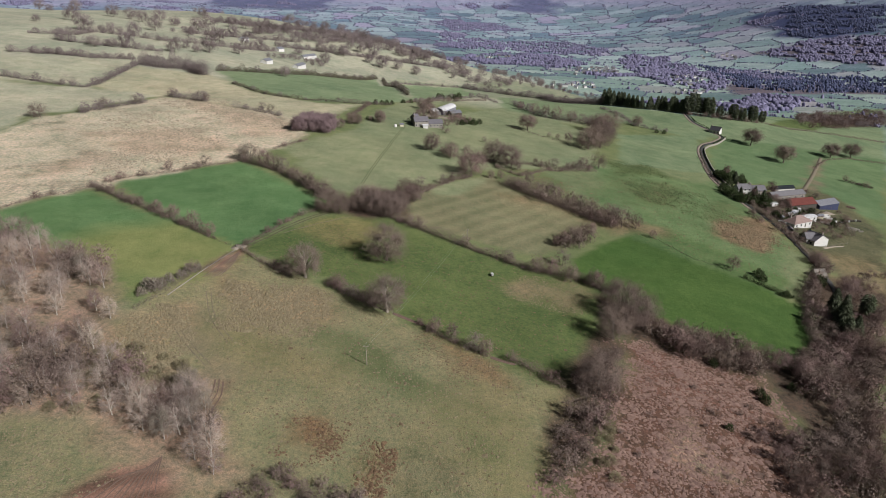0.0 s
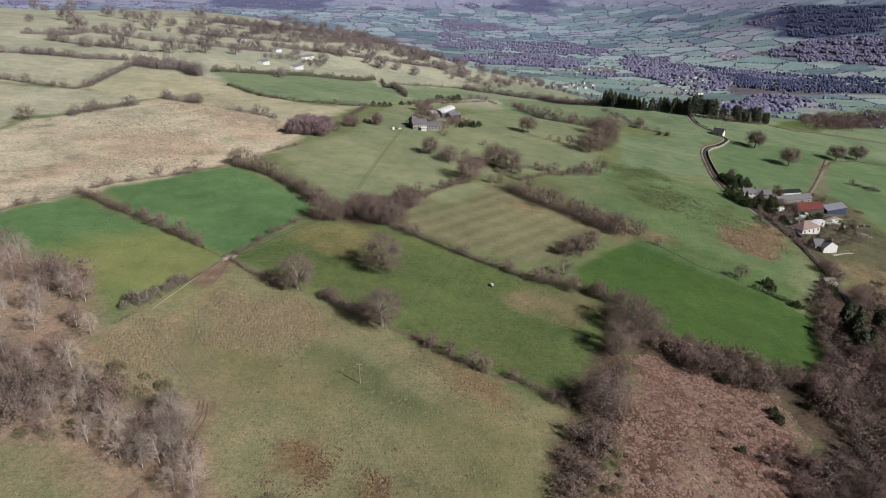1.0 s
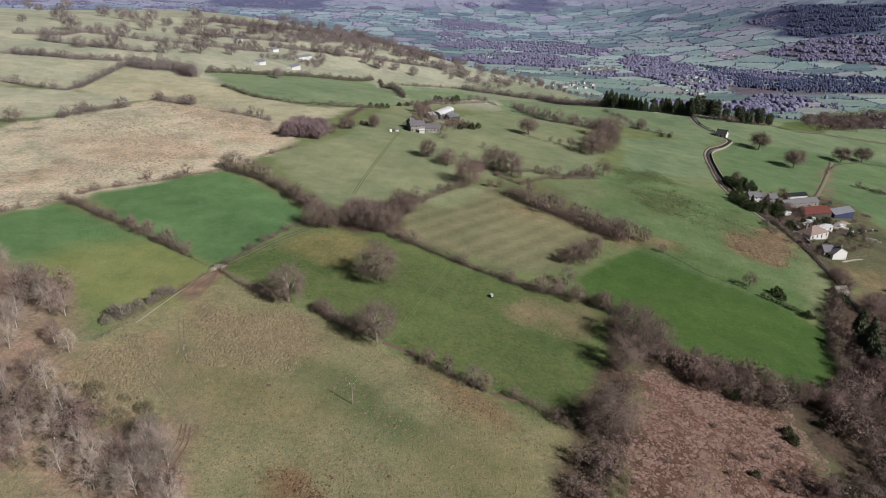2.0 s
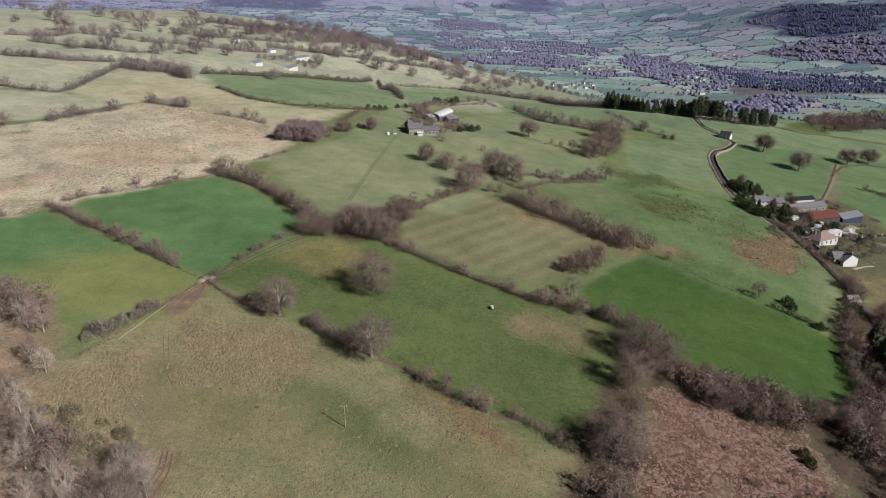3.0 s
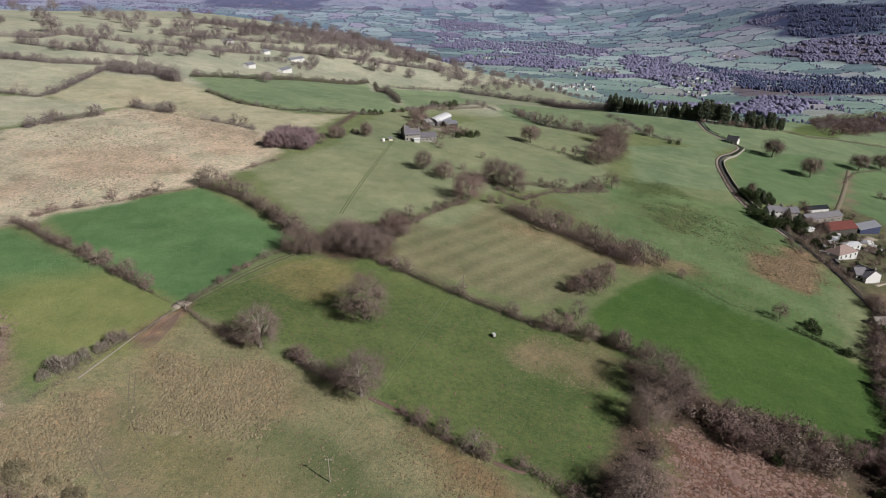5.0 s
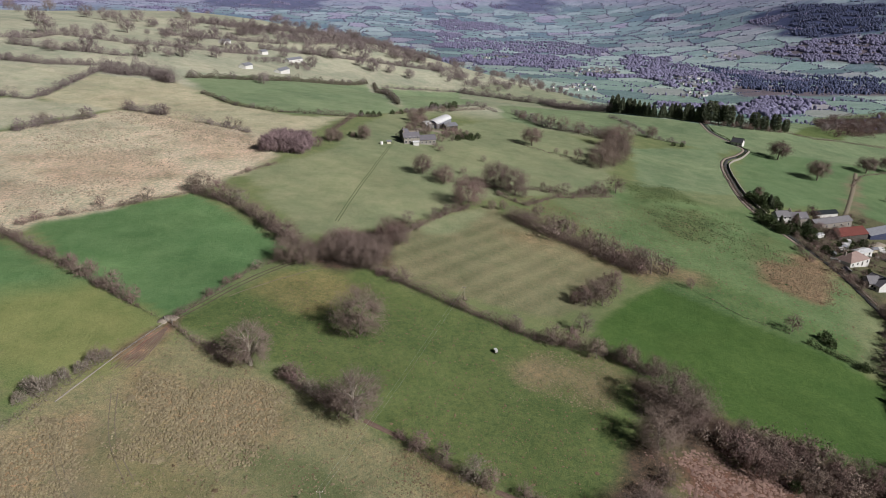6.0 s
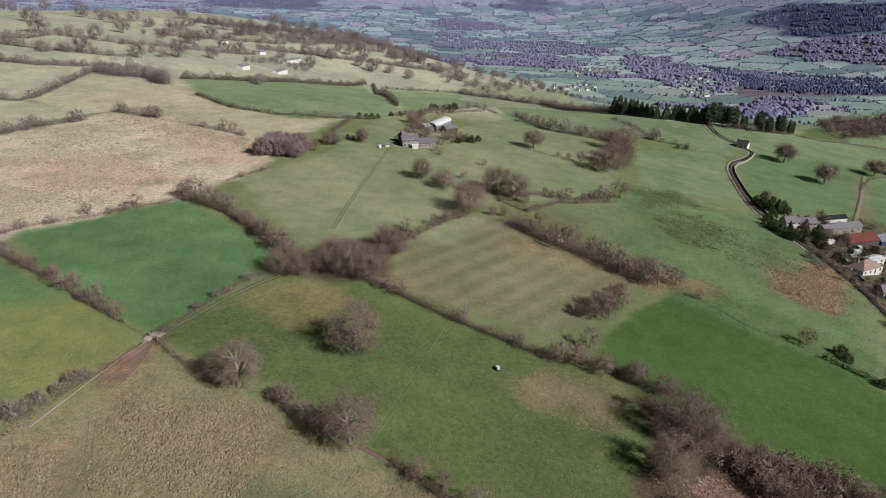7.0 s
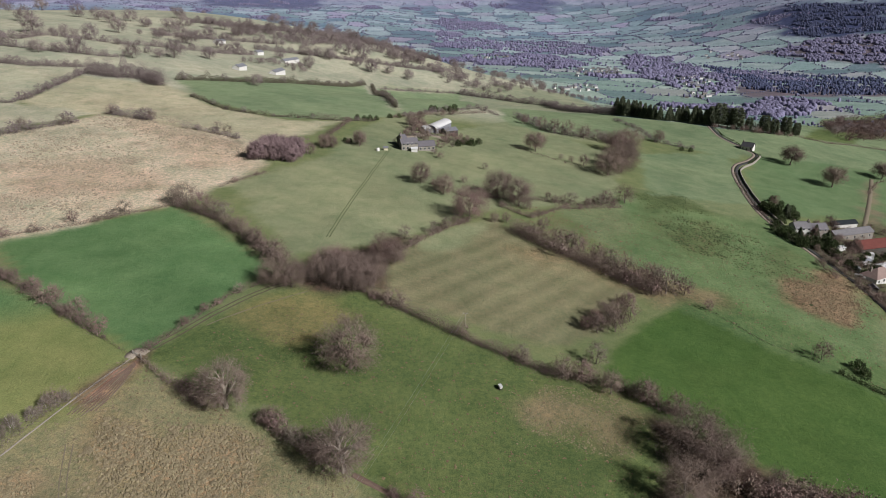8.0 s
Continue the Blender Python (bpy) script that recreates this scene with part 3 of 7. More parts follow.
def blades_mesh(name, base, tip, width, mat, facing=None):
    """Thin three-cornered twigs or leaves from base to tip, some of them spread flat to the outside of the crown."""
    n = len(base)
    along = tip - base
    r = rng.normal(size=(n, 3))
    if facing is not None:
        r = np.where(rng.random((n, 1)) < 0.9, facing + 0.3 * r, r)
    across = np.cross(along, r)
    across /= np.linalg.norm(across, axis=1, keepdims=True) + 1e-9
    w = np.asarray(width, float).reshape(-1, 1) * 0.5
    v = np.empty((n, 3, 3))
    v[:, 0], v[:, 1], v[:, 2] = base - across * w, base + across * w, tip
    me = bpy.data.meshes.new(name)
    me.vertices.add(3 * n)
    me.vertices.foreach_set("co", v.ravel())
    me.loops.add(3 * n)
    me.loops.foreach_set("vertex_index", np.arange(3 * n))
    me.polygons.add(n)
    me.polygons.foreach_set("loop_start", np.arange(0, 3 * n, 3))
    me.update()
    me.materials.append(MAT[mat])
    return me


def limb(verts, faces, points, radii, sides=5):
    """A tapered branch along points."""
    start = len(verts)
    for p, r in zip(points, radii):
        for k in range(sides):
            a = 2 * math.pi * k / sides
            verts.append((p[0] + r * math.cos(a), p[1] + r * math.sin(a), p[2] + 0.15 * r * math.sin(2 * a)))
    for i in range(len(points) - 1):
        for k in range(sides):
            a, b = start + i * sides + k, start + i * sides + (k + 1) % sides
            faces.append((a, b, b + sides, a + sides))


def under(parent, name, me, label=""):
    ob = new(name, me)
    ob.parent = parent
    if label:
        ob["label"] = label
    return ob


def bare_tree(name, tall, wide, low, limbs, tips, twigs, twig_len, twig_w, bark="bark", twig="twig", label="", category="tree", trunk_r=0.02, heart=0.6, thin=1, flatness=0.75):
    """A leafless tree: trunk, limbs, boughs that end all over a lobed crown, and fine twigs fanning out from them."""
    root = new(name)
    verts, faces = [], []
    zc, rz, rw = low + (tall - low) * 0.47, (tall - low) * 0.53, wide / 2
    r0 = trunk_r * tall
    lean = rng.normal(0, 0.03 * wide, 2)
    top = np.array([lean[0], lean[1], zc + 0.45 * rz])
    fork = np.array([lean[0] * 0.3, lean[1] * 0.3, low + 0.10 * tall])
    limb(verts, faces, [(0, 0, -0.6), (0, 0, 0.1 * tall), fork, top], [r0 * 1.5, r0, r0 * 0.8, r0 * 0.15], 6)
    k = (np.arange(tips) + 0.5) / tips
    up = -0.88 + 1.86 * k
    az = 2.39996 * np.arange(tips) + rng.normal(0, 0.25, tips)
    flat = np.sqrt(np.clip(1 - up ** 2, 0, 1))
    lobe = 0.90 + 0.13 * np.sin(3 * az + rng.uniform(0, 6)) * flat + 0.10 * np.sin(5 * az + 4 * up + rng.uniform(0, 6)) + rng.normal(0, 0.05, tips)
    aim = np.stack([np.cos(az) * flat, np.sin(az) * flat, up], 1)
    end = aim * lobe[:, None] * np.array([rw, rw, rz]) * 0.92 + np.array([0, 0, zc])
    heads = aim[rng.permutation(tips)[:limbs]]
    owner = np.argmax(aim @ heads.T, 1)
    boughs = []
    for i in range(limbs):
        mine = np.nonzero(owner == i)[0]
        if len(mine) == 0:
            continue
        goal = end[mine].mean(0) * 0.72 + np.array([0, 0, zc]) * 0.28
        u = rng.uniform(0.0, 0.8)
        start = fork * (1 - u) + top * u
        if start[2] > goal[2]:
            start = fork
        bend = start * 0.5 + goal * 0.5 + np.array([0, 0, 0.06 * tall]) + rng.normal(0, 0.02 * wide, 3)
        rr = r0 * 0.42
        limb(verts, faces, [start, bend, goal], [rr, rr * 0.7, rr * 0.3], 4 if thin == 1 else 3)
        for j in mine:
            u = rng.uniform(0.45, 1.0)
            p = start * (1 - u) ** 2 + 2 * bend * u * (1 - u) + goal * u * u
            elbow = p * 0.5 + end[j] * 0.5 + rng.normal(0, 0.03 * wide, 3)
            if len(boughs) % thin == 0:
                limb(verts, faces, [p, end[j]], [rr * 0.3, rr * 0.05], 3)
            boughs.append((p, elbow, end[j]))
    boughs = np.array(boughs)
    b = boughs[rng.integers(0, len(boughs), twigs)]
    u = rng.uniform(0.2, 1.0, (twigs, 1)) ** 0.7
    base = b[:, 0] * (1 - u) ** 2 + 2 * b[:, 1] * u * (1 - u) + b[:, 2] * u * u + rng.normal(0, 0.055 * wide, (twigs, 3)) * u
    out = (base - np.array([0, 0, zc - 0.15 * rz])) / np.array([rw, rw, rz])
    out /= np.linalg.norm(out, axis=1, keepdims=True) + 1e-6
    spray = rng.normal(0, 0.66, (twigs, 3))
    spray -= out * (spray * out).sum(1, keepdims=True) * np.where(rng.random((twigs, 1)) < flatness, 0.8, 0.0)
    way = np.where(rng.random((twigs, 1)) < flatness, 0.28, 0.75) * out + spray + np.array([0, 0, 0.05])
    way /= np.linalg.norm(way, axis=1, keepdims=True)
    tip = base + way * (twig_len * rng.uniform(0.55, 1.45, (twigs, 1)))
    base[:, 2], tip[:, 2] = np.maximum(base[:, 2], 0.1), np.maximum(tip[:, 2], 0.2)
    width = twig_w * rng.uniform(0.6, 1.3, twigs)
    inner = np.linalg.norm((base - np.array([0, 0, zc])) / np.array([rw, rw, rz]), axis=1) < 0.52
    width = np.where(inner & (rng.random(twigs) < heart), width * 2.9, width)
    under(root, "trunk", mesh_of("trunk", verts, faces, bark, True))
    under(root, "crown", blades_mesh("crown", base, tip, width, twig, out))
    return tagged(root, label, category)


def shrub(name, tall, wide, twigs, twig_len, twig_w, twig="twig", label="", bark="bark"):
    root = new(name)
    verts, faces, stems = [], [], []
    for i in range(7):
        az, r = rng.uniform(0, 6.28), rng.uniform(0, 0.35) * wide
        a = np.array([0.3 * r * math.cos(az), 0.3 * r * math.sin(az), -0.3])
        b = np.array([r * math.cos(az), r * math.sin(az), tall * rng.uniform(0.6, 0.9)])
        limb(verts, faces, [a, b], [0.05, 0.015], 3)
        stems.append((a, b))
    az, u = rng.uniform(0, 6.28, twigs), rng.random(twigs)
    lump = 1 + 0.22 * np.sin(3 * az + rng.uniform(0, 6)) + 0.12 * np.sin(7 * az)
    el = np.arcsin(rng.uniform(-0.1, 1, twigs))
    rr = rng.uniform(0.25, 1, twigs) ** 0.5
    base = np.stack([np.cos(az) * np.cos(el) * wide / 2 * lump * rr * 0.85, np.sin(az) * np.cos(el) * wide / 2 * lump * rr * 0.85, 0.1 + np.abs(np.sin(el)) * tall * 0.85 * rr], 1)
    way = base - np.array([0, 0, 0.2 * tall])
    way /= np.linalg.norm(way, axis=1, keepdims=True) + 1e-6
    out = way.copy()
    way += rng.normal(0, 0.6, (twigs, 3)) + np.array([0, 0, 0.3])
    way /= np.linalg.norm(way, axis=1, keepdims=True)
    tip = base + way * (twig_len * rng.uniform(0.6, 1.3, (twigs, 1)))
    tip[:, 2] = np.maximum(tip[:, 2], 0.05)
    under(root, "trunk", mesh_of("trunk", verts, faces, bark))
    under(root, "crown", blades_mesh("crown", base, tip, twig_w * rng.uniform(0.6, 1.3, twigs), twig, out))
    return tagged(root, label, "shrub")


def conifer(name, tall, wide, needles, label, full=False):
    root = new(name)
    verts, faces = [], []
    limb(verts, faces, [(0, 0, -0.5), (0, 0, tall * 0.5), (0, 0, tall)], [tall * 0.022, tall * 0.014, 0.03], 6)
    k = rng.random(needles) ** (0.8 if full else 0.6)
    az = rng.uniform(0, 6.28, needles)
    z = tall * (0.98 - (0.86 if full else 0.92) * k)
    prof = (np.sqrt(np.clip(1 - (1.5 * k - 0.85) ** 2, 0.05, 1)) if full else k ** 0.85) * wide / 2
    prof = prof * (1 + 0.28 * np.sin(5 * az + 9 * np.floor(z / (tall * 0.08))) * rng.random(needles)) + 0.15
    r = prof * rng.uniform(0.35, 1.0, needles) ** 0.5
    base = np.stack([np.cos(az) * r * 0.8, np.sin(az) * r * 0.8, z + 0.15 * r], 1)
    tip = np.stack([np.cos(az + rng.normal(0, 0.2, needles)) * (r + 0.7), np.sin(az + rng.normal(0, 0.2, needles)) * (r + 0.7), z - 0.35 + (0.7 if full else 0.0) * rng.random(needles)], 1)
    under(root, "trunk", mesh_of("trunk", verts, faces, "bark", True))
    under(root, "foliage", blades_mesh("foliage", base, tip, rng.uniform(0.35, 0.75, needles), "needles"))
    return tagged(root, label, "tree")


def make(kind, v):
    if kind == "oak":
        return bare_tree("oak_tree", 14, 15.5 + v, 0.0, 13, 240, 13000, 0.55, 0.092, thin=2, twig=("twig", "twig", "pink_twig")[v % 3],
                         label="large leafless oak with a broad rounded grey-brown crown, in pasture"), 14
    if kind == "open_oak":
        return bare_tree("open_oak_tree", 13, 14.5 + v, 0.8, 15, 170, 9000, 0.85, 0.066, bark="grey_bark", twig="twig", trunk_r=0.036, heart=0.1, flatness=0.5,
                         label="leafless oak with pale spreading limbs and a thin crown"), 13
    if kind == "park_oak":
        return bare_tree("park_oak_tree", 12, 15.0 + v, 1.8, 10, 110, 7500, 0.9, 0.11, twig="twig", trunk_r=0.03,
                         label="wide leafless oak with a bare trunk alone in pasture"), 12
    if kind == "far_oak":
        return bare_tree("broadleaf_tree", 11, 13.0 + v, 0.3, 8, 90, 2100, 0.62, 0.25, thin=9, twig="brown_twig",
                         label="leafless broadleaf tree with a brown crown on the hillside"), 11
    if kind == "tree":
        return bare_tree("hedgerow_tree", 8, 7.2 + 0.7 * v, 0.0, 6, 70, 1500, 0.42, 0.13, thin=5, twig=("twig", "pink_twig", "pale_twig", "twig")[v % 4],
                         label="small leafless hedgerow tree with fine grey-brown twigs"), 8
    if kind == "wood_tree":
        return bare_tree("woodland_tree", 8, 6.5 + 0.7 * v, 0.0, 7, 80, 2700, 0.42, 0.098, thin=4, twig=("wood_twig", "pink_twig", "wood_twig", "twig")[v % 4],
                         label="leafless woodland tree with fine pinkish-brown twigs"), 8
    if kind == "ash":
        return bare_tree("ash_tree", 11, 8.0 + v, 0.6, 12, 90, 1700, 1.0, 0.06, bark="pale_bark", twig=("ash_twig", "ash_twig", "pink_twig")[v % 3], trunk_r=0.015, heart=0.05, flatness=0.4,
                         label="leafless ash with pale limbs and light pinkish twigs in the wood"), 11
    if kind == "sapling":
        return bare_tree("sapling", 7, 5.0 + v, 0.1, 6, 34, 900, 1.0, 0.09, twig="purple_twig", flatness=0.4,
                         label="thin purple-twigged sapling in a dense copse on moorland"), 7
    if kind == "gorse":
        return shrub("scrub_bush", 2.6, 4.0 + v, 900, 0.6, 0.09, "gorse", "yellowish-green scrub bush at the wood's edge"), 2.6
    if kind == "far_tree":
        return bare_tree("hedgerow_tree", 8, 8.0 + v, 0.2, 6, 60, 950, 0.5, 0.22, thin=9, twig="brown_twig",
                         label="small leafless tree with a brown crown beside a hedge"), 8
    if kind == "birch":
        return bare_tree("birch_tree", 11, 6.5 + v, 0.8, 10, 80, 2300, 0.95, 0.06, bark="pale_bark", twig=("pink_twig", "pale_twig", "twig")[v % 3], trunk_r=0.013, heart=0.05, flatness=0.4,
                         label="slender leafless birch with pale stem and purplish twigs in the wood"), 11
    if kind == "shrub":
        return bare_tree("thorn_bush", 3.5, 4.4 + v, -0.3, 4, 40, 760, 0.28, 0.105, thin=12, twig=("twig", "pink_twig", "twig")[v % 3],
                         label="leafless rounded thorn bush with dense brown twigs", category="shrub"), 3.5
    if kind == "pale_shrub":
        return shrub("willow_bush", 3.0, 3.6, 900, 0.6, 0.08, "pale_twig", "pale grey leafless bush beside the field wall", "pale_bark"), 3.0
    if kind == "conifer":
        return conifer("spruce_tree", 14, 7.2 + 1.6 * v, 2200, "dark green spruce with a pointed crown"), 14
    if kind == "pine":
        return conifer("pine_tree", 16, 8.6, 2600, "dark green pine with a broad full crown", True), 16
    return shrub("evergreen_bush", 4.0, 4.5, 650, 0.5, 0.26, "leaf_green", "dense dark evergreen bush"), 4.0


LIBRARY = {}
GROUPS = {"open_oak": "open field oaks", "park_oak": "lone pasture oaks", "oak": "field oaks", "far_oak": "hillside trees", "tree": "hedgerow trees", "far_tree": "hedgerow trees", "birch": "woodland birches", "shrub": "thorn bushes", "wood_tree": "woodland trees", "sapling": "copse saplings", "ash": "woodland ashes", "gorse": "scrub bushes",
          "pale_shrub": "willow bushes", "conifer": "spruces", "pine": "pines", "evergreen": "evergreen bushes"}
VARIANTS = {"open_oak": 2, "park_oak": 3, "ash": 3, "wood_tree": 4, "sapling": 2, "gorse": 2, "oak": 4, "far_oak": 3, "tree": 4, "far_tree": 3, "birch": 3, "shrub": 3, "pale_shrub": 1, "conifer": 2, "pine": 2, "evergreen": 2}


def plant(kind, x, y, tall):
    """Plants one tree of a kind on the ground."""
    v = int(rng.integers(VARIANTS[kind]))
    turn = rng.uniform(0, 6.28)
    spot = (x, y, hz(x, y) - 0.1)
    if (kind, v) not in LIBRARY:
        ob, size = make(kind, v)
        ob.matrix_basis = Matrix.LocRotScale(spot, Euler((0, 0, turn)), Vector((1, 1, 1)) * (tall / size))
        LIBRARY[kind, v] = ob, tall
        return tagged(ob, group=GROUPS[kind])
    ob, size = LIBRARY[kind, v]
    s = tall / size
    return copy_thing(ob, Matrix.LocRotScale(spot, Euler((rng.normal(0, 0.03), rng.normal(0, 0.03), turn)), (s * rng.uniform(0.92, 1.08), s * rng.uniform(0.92, 1.08), s)))


HEDGE_LOOK = {
    "far": ("brown_twig", "leafless brown hedge with small trees between hill pastures"),
    "bare": ("twig", "leafless brown thorn hedge along a field edge"),
    "pale": ("pale_twig", "low pale scrubby hedge along a field wall"),
    "green": ("leaf_green", "low dark green hedge"),
    "dark": ("hedge_dark", "dark thick hedge between far pastures"),
}


HEDGE_TREES = []


def hedge(line, tall, wide, thick=1.0, look_of="bare"):
    """A field hedge: a bank of twigs along a line, uneven on top, with thin places."""
    mat, label = HEDGE_LOOK[look_of]
    p = np.array(line, float)
    far = float(np.hypot(p[:, 0], p[:, 1]).mean()) > 430
    seg = np.hypot(*np.diff(p, axis=0).T)
    run = np.r_[0, np.cumsum(seg)]
    n = int(run[-1] * wide * tall * thick * (3.0 if far else 11.5))
    s = rng.uniform(0, run[-1], n)
    seed = float(p[0, 0] + p[0, 1])
    x, y = np.interp(s, run, p[:, 0]), np.interp(s, run, p[:, 1])
    i = np.clip(np.searchsorted(run, s) - 1, 0, len(seg) - 1)
    d = np.diff(p, axis=0)[i] / seg[i][:, None]
    lump = 0.72 + 0.75 * np.abs(wave(s, s * 0 + seed, 6.5, seed)) ** 0.7 + 0.45 * wave(s, s * 0, 13, seed * 0.7)
    lump = np.clip(lump - (0.25 if thick < 0.9 else 0) * (wave(s, s * 0, 9, seed + 2) > 0.25), 0.12, 1.6)
    if far and look_of in ("far", "dark"):
        lump = lump * (1.0 + 1.1 * np.clip(wave(s, s * 0 + 3, 7.0, seed) + 0.1, 0, 1))
    o = rng.normal(0, 0.27, n)
    up = rng.random(n) ** 0.8 * np.sqrt(np.clip(1 - (o / 0.75) ** 2, 0.05, 1))
    base = np.stack([x - d[:, 1] * o * wide * np.sqrt(lump), y + d[:, 0] * o * wide * np.sqrt(lump), up * tall * lump * 0.85], 1)
    way = rng.normal(0, 0.6, (n, 3)) + np.stack([-d[:, 1] * o, d[:, 0] * o, 0 * o + 0.2], 1)
    way /= np.linalg.norm(way, axis=1, keepdims=True)
    k = 2.0 if far else 1.0
    heart = np.where((np.abs(o) < 0.22) & (up < 0.5) & (rng.random(n) < 0.7), 3.4, 1.0)
    tip = base + way * ((0.6 if far else 0.40) * rng.uniform(0.6, 1.4, (n, 1)))
    g = height(base[:, 0], base[:, 1])
    base[:, 2] += g
    tip[:, 2] = np.maximum(tip[:, 2] + g, g + 0.05)
    ob = new("hedge", blades_mesh("hedge", base, tip, (0.22 if far else 0.096) * (2.0 if look_of in ("green", "dark") else 1.0) * heart * rng.uniform(0.6, 1.3, n), mat, np.stack([-d[:, 1] * o * 3, d[:, 0] * o * 3, 0.35 + 0.5 * up], 1)))
    if look_of == "bare" and thick >= 0.7 and not far:
        step, at = 7.5 if tall < 3.5 else 5.5, rng.uniform(0, 5)
        while at < run[-1]:
            x, y = np.interp(at, run, p[:, 0]) + rng.normal(0, 0.15 * wide), np.interp(at, run, p[:, 1]) + rng.normal(0, 0.15 * wide)
            if rng.random() < 0.7 * thick:
                plant(("tree", "shrub")[int(rng.random() < 0.68)], float(x), float(y), tall * rng.uniform(0.95, 1.85))
            at += step * rng.uniform(0.5, 1.5)
    if far and look_of in ("far", "dark"):
        at = rng.uniform(0, 12)
        while at < run[-1]:
            HEDGE_TREES.append((float(np.interp(at, run, p[:, 0])), float(np.interp(at, run, p[:, 1])), min(11, tall * rng.uniform(1.1, 1.9))))
            at += (13 if look_of == "far" else 30) * rng.uniform(0.4, 1.6)
    return tagged(ob, label, "hedge", "field hedges")


# ---- hedges ----
hedge([(-160, 282.5), (-134, 264.5), (-121, 257), (-108, 248), (-98.5, 241.8), (-90.5, 236.7)], 3.4, 3.4, 1, "bare")
hedge([(-90.5, 236.7), (-80.2, 230)], 1.2, 1.4, 0.7, "bare")
hedge([(-181.1, 249.8), (-174.8, 262.6), (-165.1, 271.6), (-159.1, 279.4)], 2.4, 2.6, 0.7, "bare")
hedge([(-155.5, 287.9), (-146.7, 297.8), (-133.8, 306.2), (-121.1, 318), (-106.6, 332.5)], 2.6, 2.8, 0.7, "bare")
hedge([(-104.9, 331.9), (-84.6, 321.7), (-66.7, 304), (-50.9, 288.1)], 4.6, 4.6, 1, "bare")
hedge([(-77, 230.1), (-72.4, 241.4), (-63.6, 262.6), (-52.7, 278.2)], 2.4, 2.4, 0.8, "bare")
hedge([(-78.8, 226.7), (-83.9, 213.7), (-88.7, 204.3), (-92.9, 191.7), (-97.7, 181.4)], 2, 2, 0.7, "pale")
hedge([(-75.9, 227.9), (-65.3, 219.6), (-54.3, 212.4)], 2.6, 3, 1, "bare")
hedge([(-40.8, 211.4), (-31.6, 203.4), (-23.2, 198.4)], 2.6, 3.2, 1, "bare")
hedge([(-7.2, 191), (2.3, 183.2), (15.9, 176.3)], 2.2, 3, 0.8, "bare")
hedge([(23.1, 176.2), (30.6, 170.7), (38.3, 163.6)], 2.8, 4, 1, "bare")
hedge([(-36, 281), (-21, 275.8), (-7, 267.2), (7.5, 257.6), (21.6, 250), (34, 242.6)], 4.0, 4.2, 1, "bare")
hedge([(34, 242.6), (43, 241.2), (54.5, 239.5), (61, 236.5), (66, 231.5), (71.5, 229.5)], 4.6, 5.2, 1, "bare")
hedge([(-9.6, 313), (6.8, 338.7), (18.4, 351.5)], 3, 3, 1, "bare")
hedge([(37.3, 347), (48.9, 334.7), (62.4, 322.8), (75.1, 312.3), (88.2, 299.7)], 6.2, 9, 1, "bare")
hedge([(34.3, 377), (47.5, 364.9), (66.8, 384.7), (92.1, 394.3), (100.9, 397.7)], 2.6, 4, 0.8, "bare")
hedge([(0.6, 396.9), (18.1, 383.9), (32.3, 387.1), (54.3, 392.5), (74, 391.4), (96.2, 401.8)], 3, 4, 0.7, "bare")
hedge([(69.3, 622), (92.7, 575.5), (129.4, 578), (150.6, 548.9)], 5, 5, 0.8, "far")
hedge([(52.6, 506.4), (75.2, 488.5), (106.1, 467)], 1.6, 2, 0.7, "bare")
hedge([(169.2, 675.9), (180.3, 631.9), (181.2, 589.3), (207.2, 576.2)], 3, 3.4, 0.9, "far")
hedge([(35, 970.6), (85.6, 965.4), (147.8, 928.9), (185.7, 722.7)], 6.1, 7.8, 1, "far")
# low, narrow hedge standing in for a thin dark fence line
hedge([(103.8, 292.8), (119, 272.4), (126.1, 268.6), (133.9, 263)], 0.9, 0.8, 0.7, "dark")
hedge([(136.2, 259.4), (142.5, 253.4), (152.2, 244.8)], 2.2, 3.2, 1, "green")
hedge([(187.9, 282.2), (163.1, 252.3), (147.9, 226.2), (141.9, 209.2), (141.3, 201.1)], 4, 4.5, 1, "bare")
hedge([(196.9, 403), (192, 364.4), (191, 331.4), (187.8, 301.5), (183.1, 273.8)], 2.8, 3.6, 1, "bare")
hedge([(199, 383.3), (199.7, 368.7), (197.5, 347.7), (195.9, 329.5), (193.8, 313.7)], 2.2, 3, 1, "bare")
hedge([(206.9, 497.5), (195.3, 449.8), (189.4, 419.2), (187.3, 399.9), (189, 386.1)], 2, 2.2, 0.8, "bare")
hedge([(215.8, 518.5), (198.9, 458.8), (192, 423.4), (190.7, 393.4)], 1.5, 2, 0.9, "bare")
hedge([(259.4, 672.5), (253.4, 630.4), (259.2, 590.7), (261.5, 575.2), (239.7, 549.5)], 1.4, 1.8, 1, "green")
hedge([(-369.7, 647.6), (-335.3, 650.5), (-294.9, 660.8), (-279.5, 669)], 4.7, 5.2, 1, "far")
hedge([(-374.5, 576.8), (-349.9, 589.6), (-312.9, 591.1), (-283.5, 606.5)], 4.3, 5.2, 1, "far")
hedge([(-333.6, 496.3), (-292, 488.1), (-265.3, 485.4), (-261.3, 498.6), (-270.2, 588.3)], 4.1, 4.7, 0.8, "far")
hedge([(-270, 590.9), (-247.8, 588.9), (-230.1, 598.1), (-205.7, 575.4)], 10.1, 13, 1, "far")
hedge([(-208, 609.7), (-159.1, 660.7), (-126.5, 746.8), (-87.5, 903.4)], 4.5, 4.5, 1, "dark")
